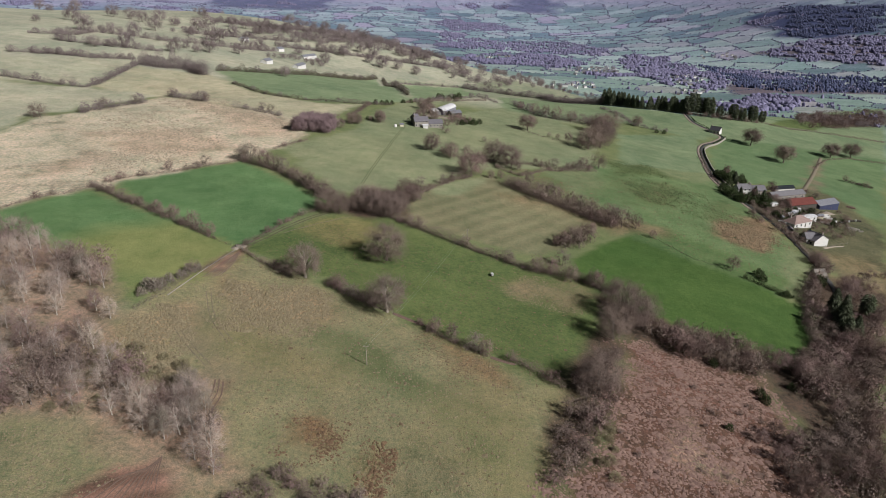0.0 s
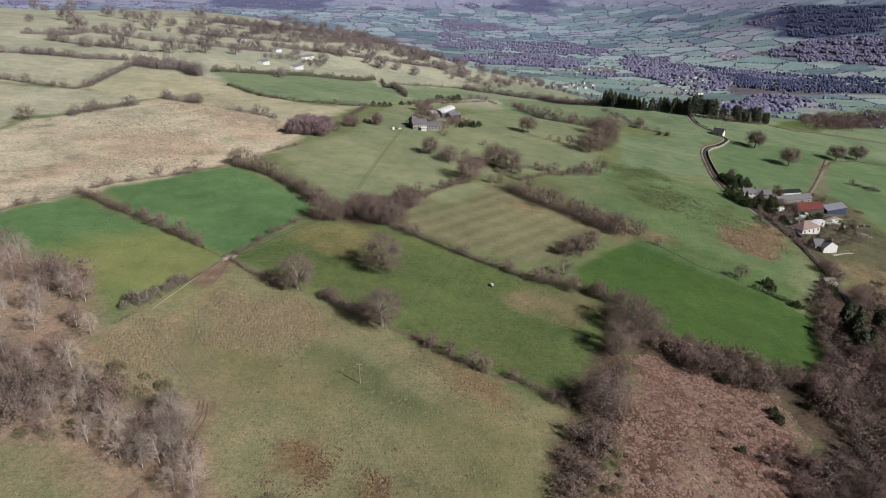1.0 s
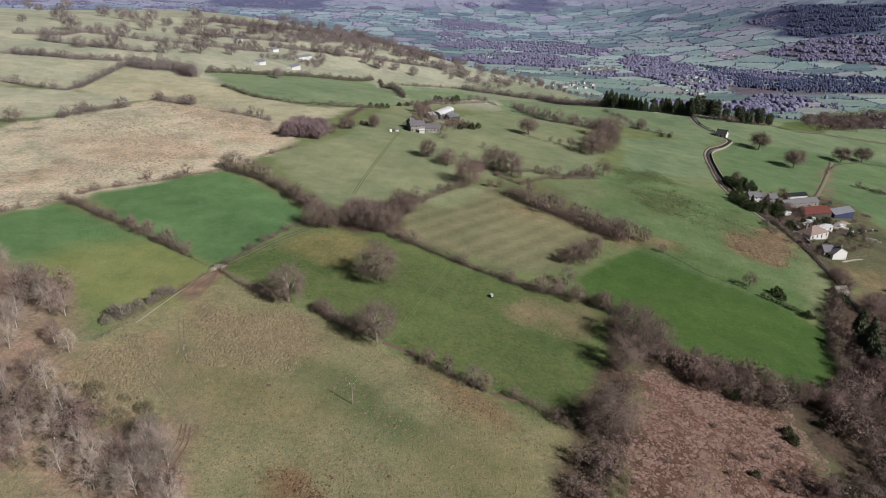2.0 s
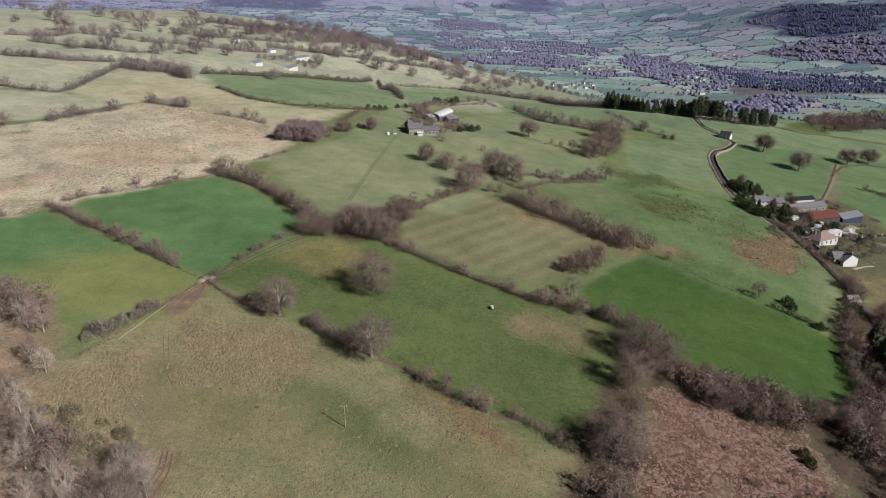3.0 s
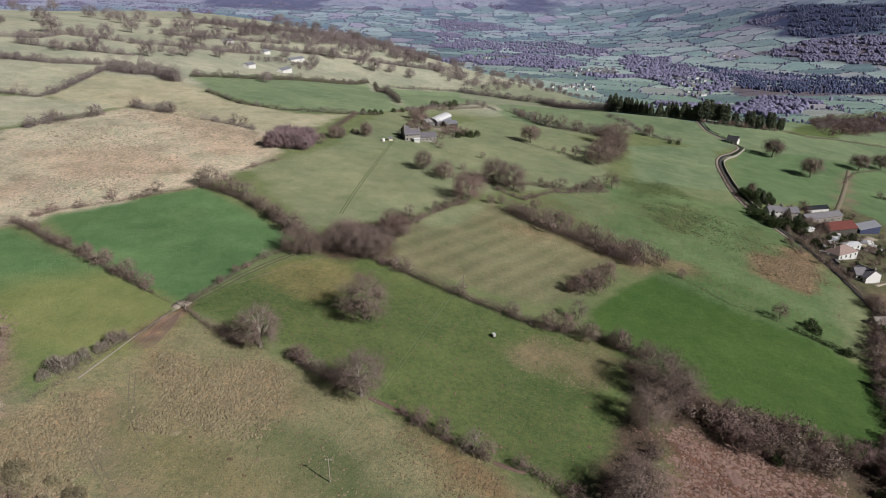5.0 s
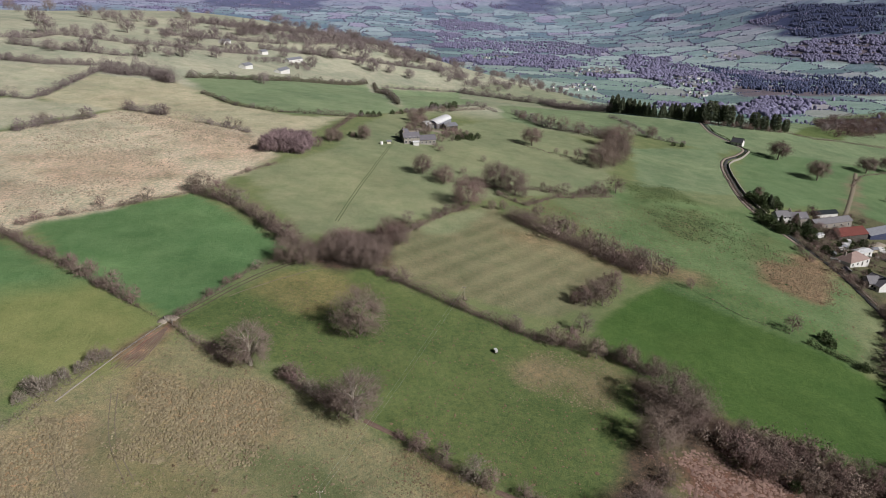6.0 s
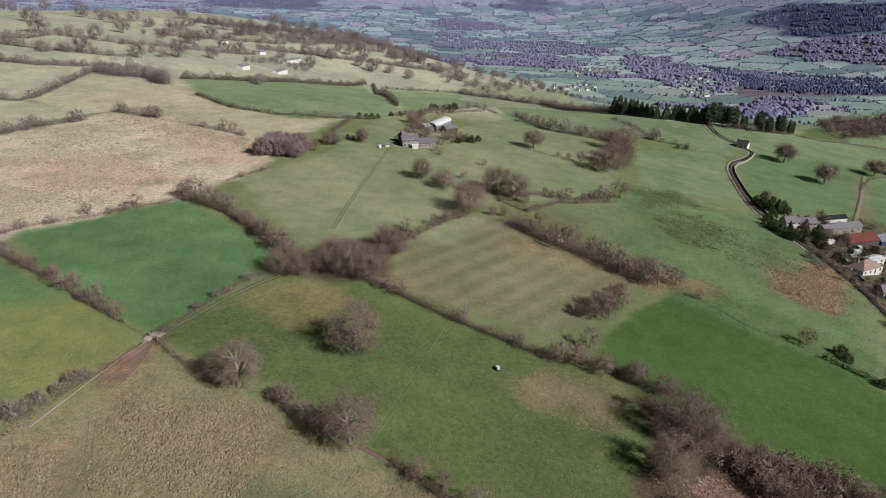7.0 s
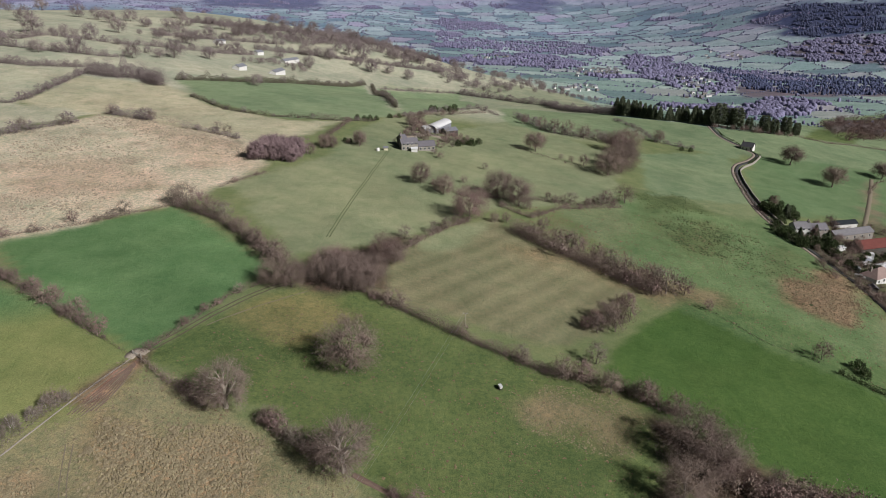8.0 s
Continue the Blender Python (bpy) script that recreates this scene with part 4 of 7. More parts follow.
hedge([(-176.2, 552.1), (-137.3, 512.5), (-108.5, 504.1), (-63, 513.8), (-39.2, 527.9)], 2.4, 3, 1, "dark")
hedge([(-78.9, 903.4), (-47.8, 698.2), (-29.7, 600.5)], 4, 4, 1, "dark")
hedge([(-199.5, 476.7), (-168.3, 466.2)], 4.7, 6.5, 0.8, "far")
hedge([(-147.2, 455.2), (-125.7, 447.5), (-107.9, 437.8)], 3.5, 4.7, 0.7, "far")
hedge([(-231.8, 410.7), (-223.6, 426.5), (-215, 439.7), (-205.3, 452.1)], 4.3, 5.5, 0.8, "far")
hedge([(-95.4, 358.2), (-80.6, 385.1)], 2, 3, 0.7, "bare")
hedge([(-69.3, 899.3), (-15.4, 949.2), (35.1, 974.6)], 3, 3.9, 1, "far")
hedge([(-21.4, 561), (6.1, 604.4), (40.1, 639.8), (55.1, 617.1)], 3, 3.9, 1, "far")
hedge([(335.4, 661.8), (361.5, 653.3), (392.4, 666.1), (479.9, 674.5)], 2.5, 3.5, 1, "bare")
hedge([(319.3, 482.9), (335.8, 472.6)], 2.2, 4, 1, "dark")
hedge([(307.8, 508), (335.7, 540.4), (366.1, 557.2), (401, 555.8)], 2.2, 3, 0.8, "bare")
hedge([(-79.8, 520.8), (-68.6, 523.7), (-57.5, 522.2)], 2.6, 3, 0.9, "bare")
hedge([(-63.2, 460.7), (-60.2, 484.6), (-56.3, 518.5)], 3.4, 4, 1, "bare")
hedge([(-31.3, 549.1), (-17.5, 567.3), (-2.6, 585.6), (15.6, 597.3), (45, 623.4)], 3.2, 4, 0.9, "bare")
hedge([(-359.3, 582), (-316, 594.6), (-280.6, 609)], 4, 6, 0.9, "far")
hedge([(-372.2, 723.6), (-311.9, 741), (-252.4, 831.3), (-223.4, 900.9)], 5, 7, 0.8, "far")
hedge([(-378.9, 1129.2), (-283.6, 1146.2), (-174.9, 1228.2), (-78.7, 1295), (11.4, 1274.8)], 8, 14, 0.9, "far")
hedge([(-236.6, 954), (-175.1, 999.3), (-97.4, 1041.2), (10.1, 1091.1)], 6, 9, 0.8, "far")
hedge([(-347.1, 906.3), (-283.5, 984.5), (-215.5, 1038.9)], 6, 9, 0.7, "far")
hedge([(-409.2, 664.9), (-373.8, 685.1), (-372.2, 723.6)], 5, 7, 0.8, "far")

# ---- trees ----
for x, y, tall in [(-21.0, 233.6, 17.0), (61.3, 196.3, 14), (68.7, 213, 16), (73.8, 208.2, 14), (49.2, 165.6, 15), (18.2, 354.5, 17), (34.2, 390.7, 15), (43.9, 380.6, 16), (-35.4, 280, 13), (-28.8, 278.5, 14), (-22.5, 277.5, 13), (-32.3, 286.6, 12), (-25.9, 283.6, 12), (-16.4, 301.8, 12), (-12.7, 300.8, 9), (-18.6, 284.7, 11), (110.3, 465.4, 18), (122.2, 477.6, 19), (132.6, 506.2, 19), (135.5, 538.2, 18), (151.5, 561.3, 17), (120.8, 488.7, 17), (-4.9, 395.6, 12), (6.4, 383.9, 11), (-45.6, 273.7, 12), (-50.8, 274.1, 11), (183, 257.9, 10), (185.5, 286.1, 8), (62.4, 276, 9), (-42.2, 454.3, 9)]:
    plant("oak", x, y, tall)
for x, y, tall in [(-60.5, 437.7, 9), (-56.7, 439.5, 8)]:
    plant("oak", x, y, tall)
for x, y, tall in [(-49.2, 212.9, 14), (-18.1, 195.9, 14.5)]:
    plant("open_oak", x, y, tall)
for x, y, tall in [(-60.7, 218, 4), (-57.6, 215.2, 4), (-38.8, 209.7, 4), (-34, 206.5, 4.5), (-30.8, 204.1, 4), (-27.1, 201.8, 4), (-23.3, 198.8, 4), (257.6, 657.8, 5), (265.8, 657.7, 4), (272.5, 654.9, 6), (281.8, 656.1, 5), (283.4, 654.3, 7), (291.9, 653.2, 6), (295.1, 652.4, 7), (306, 655.6, 5), (315.3, 653.7, 6), (327.4, 656.3, 5), (182.6, 353.2, 4), (181.3, 345.7, 4), (182.8, 342.3, 4), (192.6, 355.4, 5), (201.2, 364.1, 5), (205, 364.2, 4), (204.4, 358.4, 4), (205.3, 350.2, 4), (219.6, 362.5, 4), (235.1, 367.5, 4), (236.2, 363.7, 4), (13.5, 503.3, 5), (16.4, 498.3, 5)]:
    plant("shrub", x, y, tall)
for x, y, tall in [(19.3, 496.9, 4), (22.3, 495.4, 5), (25.2, 494, 4), (11.8, 516.9, 6), (15.2, 511.7, 5), (2.9, 476.8, 5), (5.7, 472.6, 4), (9.5, 490.5, 5)]:
    plant("shrub", x, y, tall)
for x, y, tall in [(285.6, 515.2, 16), (278.3, 560.9, 16), (347.3, 552.7, 14), (372.2, 563, 14), (69.8, 502.3, 14)]:
    plant("park_oak", x, y, tall)
for x, y, tall in [(104.8, 407.5, 12), (89.6, 397.2, 7.5), (68.6, 394.8, 5), (98.1, 480.5, 9), (90.9, 485.6, 5), (84.7, 488.2, 5), (184.9, 589.6, 11), (2, 332.9, 6.5), (7.2, 339.6, 6), (11.3, 346.1, 5), (17.4, 405.5, 5), (-9.9, 323.5, 7), (61.1, 396.8, 5), (35.1, 355.2, 6), (29.5, 354.7, 6), (47.7, 377.6, 6), (13, 479.2, 4), (16.6, 499.1, 4), (19.7, 508.9, 4), (23.7, 507.9, 4), (9.3, 483.5, 5), (-12.5, 514.5, 8), (-10.2, 532.2, 9), (-5.8, 519.5, 8), (-0.4, 514.8, 7), (-16.8, 491.3, 6), (-21.9, 465.7, 5), (8.4, 584.1, 7), (15.6, 594.3, 6), (1.7, 453.8, 5)]:
    plant("tree", x, y, tall)
for x, y, tall in [(5.3, 447.4, 5), (4.2, 183.5, 7), (11.4, 178.6, 8), (-1.4, 187.1, 6), (15, 177.4, 7), (-36.2, 207.5, 7), (-30.5, 202.5, 6), (-23.1, 197.7, 7), (52.7, 250.2, 9), (40.3, 240.3, 9), (46.1, 239.9, 9), (53.6, 235.5, 9), (62.6, 234, 9), (29, 248, 6), (63.9, 269.9, 10), (70.9, 277.7, 9), (57.1, 268, 8), (-120, 257.8, 6), (-111, 252.3, 7), (-101, 245.2, 8), (-92, 239.5, 6), (-129.8, 263.5, 5), (-140.8, 270.5, 5), (-101, 334, 11), (-91.9, 327.4, 11), (-81.7, 321.6, 9), (-72.2, 310.8, 8), (-63.1, 299.5, 10), (-56.2, 291.5, 10), (-107.2, 334.5, 8)]:
    plant("tree", x, y, tall)
for x, y, tall in [(-104.4, 335.2, 10), (-86.8, 324.9, 9), (56.8, 336.6, 10), (63.5, 329.2, 10), (70, 322.8, 10), (78.8, 314.4, 10), (86.1, 307.4, 11), (92, 301.9, 12), (99.2, 301.8, 9), (50.5, 348.5, 9), (89.5, 305.5, 11), (73.8, 319.2, 10), (61.1, 333.6, 9), (-135.1, 309.6, 6), (-120.4, 320.1, 7), (-88.5, 208.9, 5), (-246.7, 395, 11), (-250.9, 395.1, 9), (104.9, 291.8, 5), (134.5, 266.4, 8), (105.4, 574.3, 14), (117.5, 570.2, 13), (183.1, 592.5, 11), (95.6, 577.6, 13), (319.3, 482.9, 6), (329.2, 471.5, 6), (86.1, 583.7, 12), (127.6, 569.5, 11), (134.1, 564, 10), (74.6, 596.8, 9)]:
    plant("tree", x, y, tall)
for x, y, tall in [(-225.1, 431.3, 8), (-210.3, 444.8, 8), (-169.7, 467.8, 8), (-196.9, 475.4, 8), (-125.3, 453.5, 7), (-117.7, 446.8, 7), (-42.3, 449.8, 11), (-65.7, 422.7, 8), (-60, 441, 9), (-15.1, 530.8, 10), (-8.6, 555.9, 9), (-2.2, 490.1, 8), (-5.2, 484.5, 7), (-11.9, 494.6, 7), (3.6, 505.5, 7), (-49.3, 453.5, 4), (214.3, 388.7, 6), (212.3, 374.6, 6), (222.5, 386.8, 7), (212.3, 389.7, 6), (241.6, 353.5, 5), (238, 356, 5), (227.3, 346.7, 5), (239.1, 344.3, 6), (231.8, 359.7, 4), (202.8, 330.1, 4), (192.5, 320, 4), (221.9, 332.7, 5), (183.1, 350.8, 5), (181.5, 337.7, 4)]:
    plant("tree", x, y, tall)
for x, y, tall in [(186.1, 328.1, 5), (-12.8, 519.3, 9), (-7.2, 496.6, 8), (-16, 529.7, 9), (-11.2, 542.3, 8), (-4.5, 491.4, 7), (-9.2, 513.8, 8), (-13.8, 503, 7), (-16.4, 494.1, 6), (-3.7, 509.9, 8), (-6.7, 523.7, 8), (9.7, 504.3, 7), (92.5, 400.6, 9), (72.5, 393.1, 8), (81.4, 392.9, 6), (42.8, 418.8, 6), (31, 437.1, 5), (10.7, 489.3, 5), (13.9, 487.6, 5), (16.8, 487.7, 5), (20.1, 490.1, 5), (23.6, 494.6, 5), (27.3, 501.3, 4), (7.9, 493.3, 6)]:
    plant("tree", x, y, tall)
for x, y, tall in [(195.5, 569.9, 4), (202.2, 569, 4), (26, 491.1, 6), (21, 491.3, 5.5), (16.9, 485.1, 5), (31.2, 500, 5), (93.5, 186.4, 3.5), (103.4, 172.5, 3.5), (103.6, 169.2, 3.5), (116.4, 177.8, 3), (85.1, 153.6, 2.5), (205.8, 436.8, 6), (204.8, 407.4, 6), (144.8, 262.7, 5), (145.2, 259.1, 4), (149, 245.8, 4), (213.3, 459.2, 5), (199.1, 375.5, 6), (173.6, 262.8, 6), (214.4, 449.8, 5), (217.9, 443.4, 5), (-99.6, 193.1, 3), (192.3, 377, 7), (195.1, 375.4, 6), (186.6, 376.1, 6), (200.2, 375.1, 7), (200.3, 368.3, 5), (196.5, 321.7, 4), (197.1, 438.4, 6), (197.9, 431, 8)]:
    plant("evergreen", x, y, tall)
for x, y, tall in [(199.4, 425.4, 8), (206.2, 429.1, 6), (209, 425.6, 7), (183, 395.8, 6), (183.8, 389.5, 7), (185.2, 383.7, 7), (185.6, 377.6, 6), (203.4, 382.9, 8), (210.2, 392.8, 6), (193.5, 383.8, 5), (234.5, 379.3, 5), (224.4, 370.4, 4), (211.7, 365.8, 5), (211.4, 360.2, 4), (198.9, 355.7, 5), (199.7, 350.9, 4), (197.8, 438.3, 6.5), (199.5, 434.2, 7.2), (199.7, 427, 6.5), (205.3, 427.6, 5.8), (209.9, 427.7, 5), (215, 432.6, 4.3), (195.6, 413.2, 5.8), (188, 404.7, 5), (189.5, 394.6, 5.8), (189, 386.1, 5), (182.7, 389, 4.3), (204.3, 384, 4.5), (210.9, 387.5, 4.3), (200.3, 387.9, 4.3)]:
    plant("evergreen", x, y, tall)
for x, y, tall in [(201.1, 394.4, 4.3), (-53, 530.2, 4), (-47.7, 529.3, 4), (-43.8, 529.8, 4.5), (-39.7, 532.8, 4), (-1.4, 602.7, 6), (1.8, 601.9, 6), (14, 609.3, 6), (17.8, 614.3, 7), (8.8, 606.2, 5), (-31.3, 549.1, 4), (-25, 556.4, 4), (-51.7, 457.8, 3), (-48.5, 456.6, 3)]:
    plant("evergreen", x, y, tall)
for x, y, tall in [(-628.2, 1064.4, 17.1), (-574.7, 998.6, 12.0), (-447.4, 820.5, 19.4), (-602.8, 1124.1, 20), (-449.2, 750.9, 9.1), (-368.0, 648.9, 12.9), (-383.6, 725.4, 19.9), (-332.5, 640.4, 12.5), (-369.9, 732.9, 8.5), (-364.9, 744.6, 11.5), (-361.1, 756.7, 7), (-497.0, 1027.5, 20), (-339.2, 742.9, 17.0), (-464.5, 1016.1, 19.3), (-311.9, 662.2, 17.7), (-321.4, 651.6, 10.1), (-360.0, 847.7, 20), (-309.8, 735.5, 7), (-437.8, 991.0, 18.8), (-437.0, 1051.2, 19.7), (-393.5, 997.3, 14.9), (-349.8, 877.1, 7), (-356.8, 985.4, 20), (-360.4, 1043.9, 19.1), (-408.8, 1164.4, 20), (-297.2, 868.4, 20), (-288.7, 872.4, 19.1), (-273.5, 716.4, 8.0), (-271.0, 677.1, 15.2), (-251.4, 722.1, 20)]:
    plant("far_oak", x, y, tall)
for x, y, tall in [(-258.0, 703.5, 10.4), (-335.4, 1085.8, 20), (-316.1, 1091.2, 20), (-301.2, 975.5, 17.7), (-284.7, 1052.8, 20), (-273.6, 1089.1, 20), (-254.7, 1117.0, 20), (-250.5, 1200.2, 20), (-294.3, 1321.8, 20), (-218.9, 1110.9, 19.6), (-197.6, 1088.8, 20), (-222.3, 1306.1, 18.4), (-201.6, 1160.7, 20), (-173.5, 1125.1, 19.7), (-187.8, 1280.2, 20), (-157.1, 1133.5, 19.8), (-151.3, 1267.8, 20), (-134.7, 1210.1, 20), (-112.7, 1179.5, 20), (-87.0, 1146.7, 20), (-82.3, 1209.9, 20), (-62.1, 1108.7, 20), (-41.4, 1142.2, 20), (-22.8, 1125.3, 20), (-146.7, 1000.4, 20), (-86.8, 988.4, 20), (-176.6, 993.2, 17.5), (-159.8, 918.1, 16.1), (-197.3, 927.1, 13.1), (-107.5, 1000.4, 13.9)]:
    plant("far_oak", x, y, tall)
for x, y, tall in [(-64.3, 1004.5, 13.9), (-36.1, 999.3, 13.9), (-239.8, 887.3, 15.9), (-244.2, 867.3, 12.5), (-233.6, 769.9, 13.9), (-261.3, 891.6, 12.9), (-152.3, 643.0, 11.4), (-144.8, 1074.2, 15.0), (-164.1, 1011.2, 14.2), (-104.9, 1053.7, 18.3), (-126.4, 1060.6, 18.5)]:
    plant("far_oak", x, y, tall)
for x, y, tall in [(187.8, 736.3, 18.3), (189.9, 724.1, 20.2), (192.7, 715.4, 17.3), (198.7, 716.6, 16.4), (202.5, 709.6, 16.4), (205.8, 703.5, 15.4), (209.2, 698.2, 14.4), (212.8, 693.5, 14.4), (217.1, 689.4, 13.5), (225.3, 686.2, 14.4), (232.2, 683.3, 15.4), (239.3, 680.8, 15.4), (243.3, 674.7, 16.4), (248.6, 672.7, 15.4), (253.3, 670.8, 14.4), (224.1, 844.8, 17.3), (208.3, 740.1, 15.4), (239.7, 692.9, 14.4), (249.9, 687, 15.4), (157.9, 220.3, 15), (157.9, 214.9, 11), (163.5, 218.8, 10), (165.1, 236.6, 12), (164.9, 230.1, 13), (205.7, 427.3, 9), (190.8, 385.3, 8), (205.2, 384.3, 9), (205, 395.5, 8), (201.3, 398.1, 8)]:
    plant("conifer", x, y, tall)
for x, y, tall in [(254.1, 668, 14.4), (257.6, 666, 18.3), (263.9, 665.1, 21.5), (272.3, 665.3, 18.1), (279.2, 660.1, 19.8), (289, 659.3, 12), (301.9, 655.8, 16.3), (311.7, 656.4, 13.8), (323.7, 658.9, 17.2), (335.4, 661.8, 12.9), (280.7, 674.7, 15.5), (179.6, 238.1, 10)]:
    plant("pine", x, y, tall)
for x, y, tall in [(285, 662.6, 9), (295.2, 659.8, 10), (308.2, 659.3, 11), (318.4, 660.4, 9), (332.6, 665, 9)]:
    plant("far_tree", x, y, tall)
for x, y, tall in [(-98.6, 195.2, 4.5), (-95.9, 194.5, 5), (-94.9, 196.7, 4), (-93.3, 200.1, 4), (-90.8, 203.9, 3.5), (-89.2, 207.5, 4), (-87.2, 210.5, 3), (-98.9, 190.6, 3.5)]:
    plant("pale_shrub", x, y, tall)
for x, y, tall in [(164.6, 251.8, 7), (158.8, 240.4, 7), (153.4, 224.5, 8), (149.3, 214.5, 8), (169.4, 261.6, 6), (156, 232.3, 7), (230.5, 424.5, 8), (227.4, 414.2, 7), (218.7, 395.4, 6), (217.3, 386.8, 6), (219.2, 384, 7), (219.7, 380.5, 6), (228.1, 390.3, 5), (203.5, 395.6, 8), (215.2, 412.3, 7), (207.5, 445.8, 9), (69.3, 283.6, 8), (56.6, 271.1, 8), (65.2, 275.8, 7), (73.4, 288.5, 7), (53.2, 269, 6)]:
    plant("wood_tree", x, y, tall)



def wood(kinds, poly, count, low, high):
    """Scatters single trees within a polygon, no two closer than their crowns allow."""
    xs, ys = zip(*poly)
    done, tries = [], 0
    gap = 0.55 * math.sqrt(max(1.0, abs(sum(a[0] * b[1] - b[0] * a[1] for a, b in zip(poly, poly[1:] + poly[:1])) / 2)) / count)
    while len(done) < count and tries < count * 40:
        tries += 1
        x, y = rng.uniform(min(xs), max(xs)), rng.uniform(min(ys), max(ys))
        if side_of(np.array([x]), np.array([y]), poly)[0] < 0 or any(math.hypot(x - a, y - b) < gap for a, b in done):
            continue
        done.append((x, y))
        plant(kinds[int(rng.integers(len(kinds)))], x, y, rng.uniform(low, high))


wood(["ash", "ash", "ash", "birch", "tree"], [(-173.5, 224.1), (-157.7, 222), (-137.9, 215.7), (-118, 203.7), (-99.3, 177), (-103.8, 163.5), (-87.1, 155), (-78.2, 141.2), (-89.5, 134.8), (-112, 129.2)], 56, 8, 12)
wood(["ash", "ash", "ash", "birch", "tree"], [(-88.7, 141.9), (-76.8, 141.4), (-66.6, 145.5), (-57.3, 137.5), (-51.6, 125.8), (-46, 115.5), (-56.8, 114.1), (-65.6, 123.8), (-80.5, 127.6)], 22, 8, 11)
wood(["ash", "ash", "ash", "birch", "tree"], [(-131.1, 158.7), (-111.1, 159.3), (-97.1, 153.3), (-85.6, 135.4), (-98.7, 129.1), (-111.4, 128.2)], 20, 6, 9)
wood(["gorse"], [(-114, 155.9), (-95.7, 153.5), (-82.3, 140.5), (-87.9, 131.8), (-97.3, 131.4)], 18, 1.5, 3)
wood(["shrub"], [(-112.6, 165), (-96.3, 164.9), (-83.1, 152.9), (-89.7, 144.2), (-105.6, 151.9)], 14, 1.5, 3)
wood(["gorse"], [(-103.8, 163.5), (-90.6, 162.9), (-69.5, 153.9), (-61.6, 143.8), (-76.8, 141.4), (-90.3, 151.7)], 26, 2, 3.5)
wood(["shrub"], [(-44.7, 115.7), (-39.2, 119.1), (-28.5, 117.8), (-17.6, 114.1), (-14.5, 108), (-45.1, 104.3)], 30, 2.5, 4.5)
wood(["wood_tree", "wood_tree", "wood_tree", "shrub"], [(71.6, 207.7), (93.9, 204.5), (120.3, 189.3), (137.1, 197.6), (129.3, 180.1), (114.3, 177.4), (99.8, 183.8), (84.7, 190.7)], 34, 7, 9.5)
wood(["wood_tree", "wood_tree", "wood_tree", "shrub"], [(123.5, 191.5), (191.1, 241.2), (118.9, 132.4), (103.9, 130.2), (110.4, 152.9)], 60, 6.5, 10)
wood(["shrub"], [(192.1, 271.2), (227.5, 295.5), (177.7, 220.9), (141.9, 198.5)], 22, 4, 7)
wood(["shrub"], [(36, 160.5), (52.7, 181.1), (62.6, 189.6), (51.7, 158), (30.8, 122.3), (25.6, 125.2), (35, 145.4)], 26, 4, 7)
wood(["wood_tree", "wood_tree", "wood_tree", "shrub"], [(92.4, 154.8), (107.5, 147.8), (105.1, 127), (92.1, 125.3)], 16, 5, 8)
wood(["shrub"], [(60.7, 182.7), (103.2, 178.3), (91, 128.8), (30.4, 120.1)], 24, 1.2, 2.6)
wood(["gorse"], [(41.4, 153.7), (49.9, 147.8), (46.3, 128.2), (36.9, 125)], 10, 1.5, 2.6)
wood(["shrub"], [(226.4, 432.1), (266.7, 433.5), (265.6, 384.4), (229, 331.3), (199.3, 325.6), (198.1, 369.7)], 60, 2, 5)
wood(["evergreen"], [(214.2, 406.6), (238.3, 396.8), (251.8, 368.1), (208, 329.5), (193.3, 339.1)], 22, 2, 4.5)
wood(["sapling"], [(-92.8, 400.8), (-69.9, 405.5), (-70.1, 423.4), (-93, 424.7)], 60, 8.5, 11)
wood(["far_oak", "far_tree"], [(419.5, 757.9), (685, 1167.3), (862.9, 1233.8), (742.3, 1053.2), (454.3, 723), (380.3, 662.1)], 46, 8, 12)
wood(["far_oak", "far_tree"], [(-477.9, 3178.9), (-333.7, 3055.6), (-67.9, 1197), (-9.8, 1199), (173.2, 1607.5), (290.1, 1445.8), (113.3, 1056.4), (9.1, 1090.6), (-68.8, 1065.9), (-153.4, 1123)], 105, 11, 15)
wood(["far_tree"], [(-59.1, 1044.7), (54.6, 1108.4), (264.2, 1375.1), (312.5, 1285.8), (105.1, 978.7), (-7.7, 989.4)], 40, 8, 11)
wood(["far_oak", "far_tree"], [(-432.5, 1035.7), (-323.3, 1160.7), (-452.8, 3008.1), (-153.4, 1123), (-247.3, 892.3), (-303.7, 825.4)], 40, 10, 14)
wood(["far_oak", "far_tree"], [(-1332.2, 3404.8), (-967.4, 3372.8), (-578.5, 3331.6), (-231.2, 3057.1), (24.5, 2377.8), (12.9, 1112.6), (-60.1, 1089.9), (-188.7, 1143.5), (-308.4, 1129.8), (-399.3, 1095.8)], 64, 9, 13)
wood(["far_tree"], [(-223.4, 759.2), (-196.3, 852.4), (-156.5, 852.9), (-152.6, 907.5), (-186.7, 935)], 20, 6, 9)


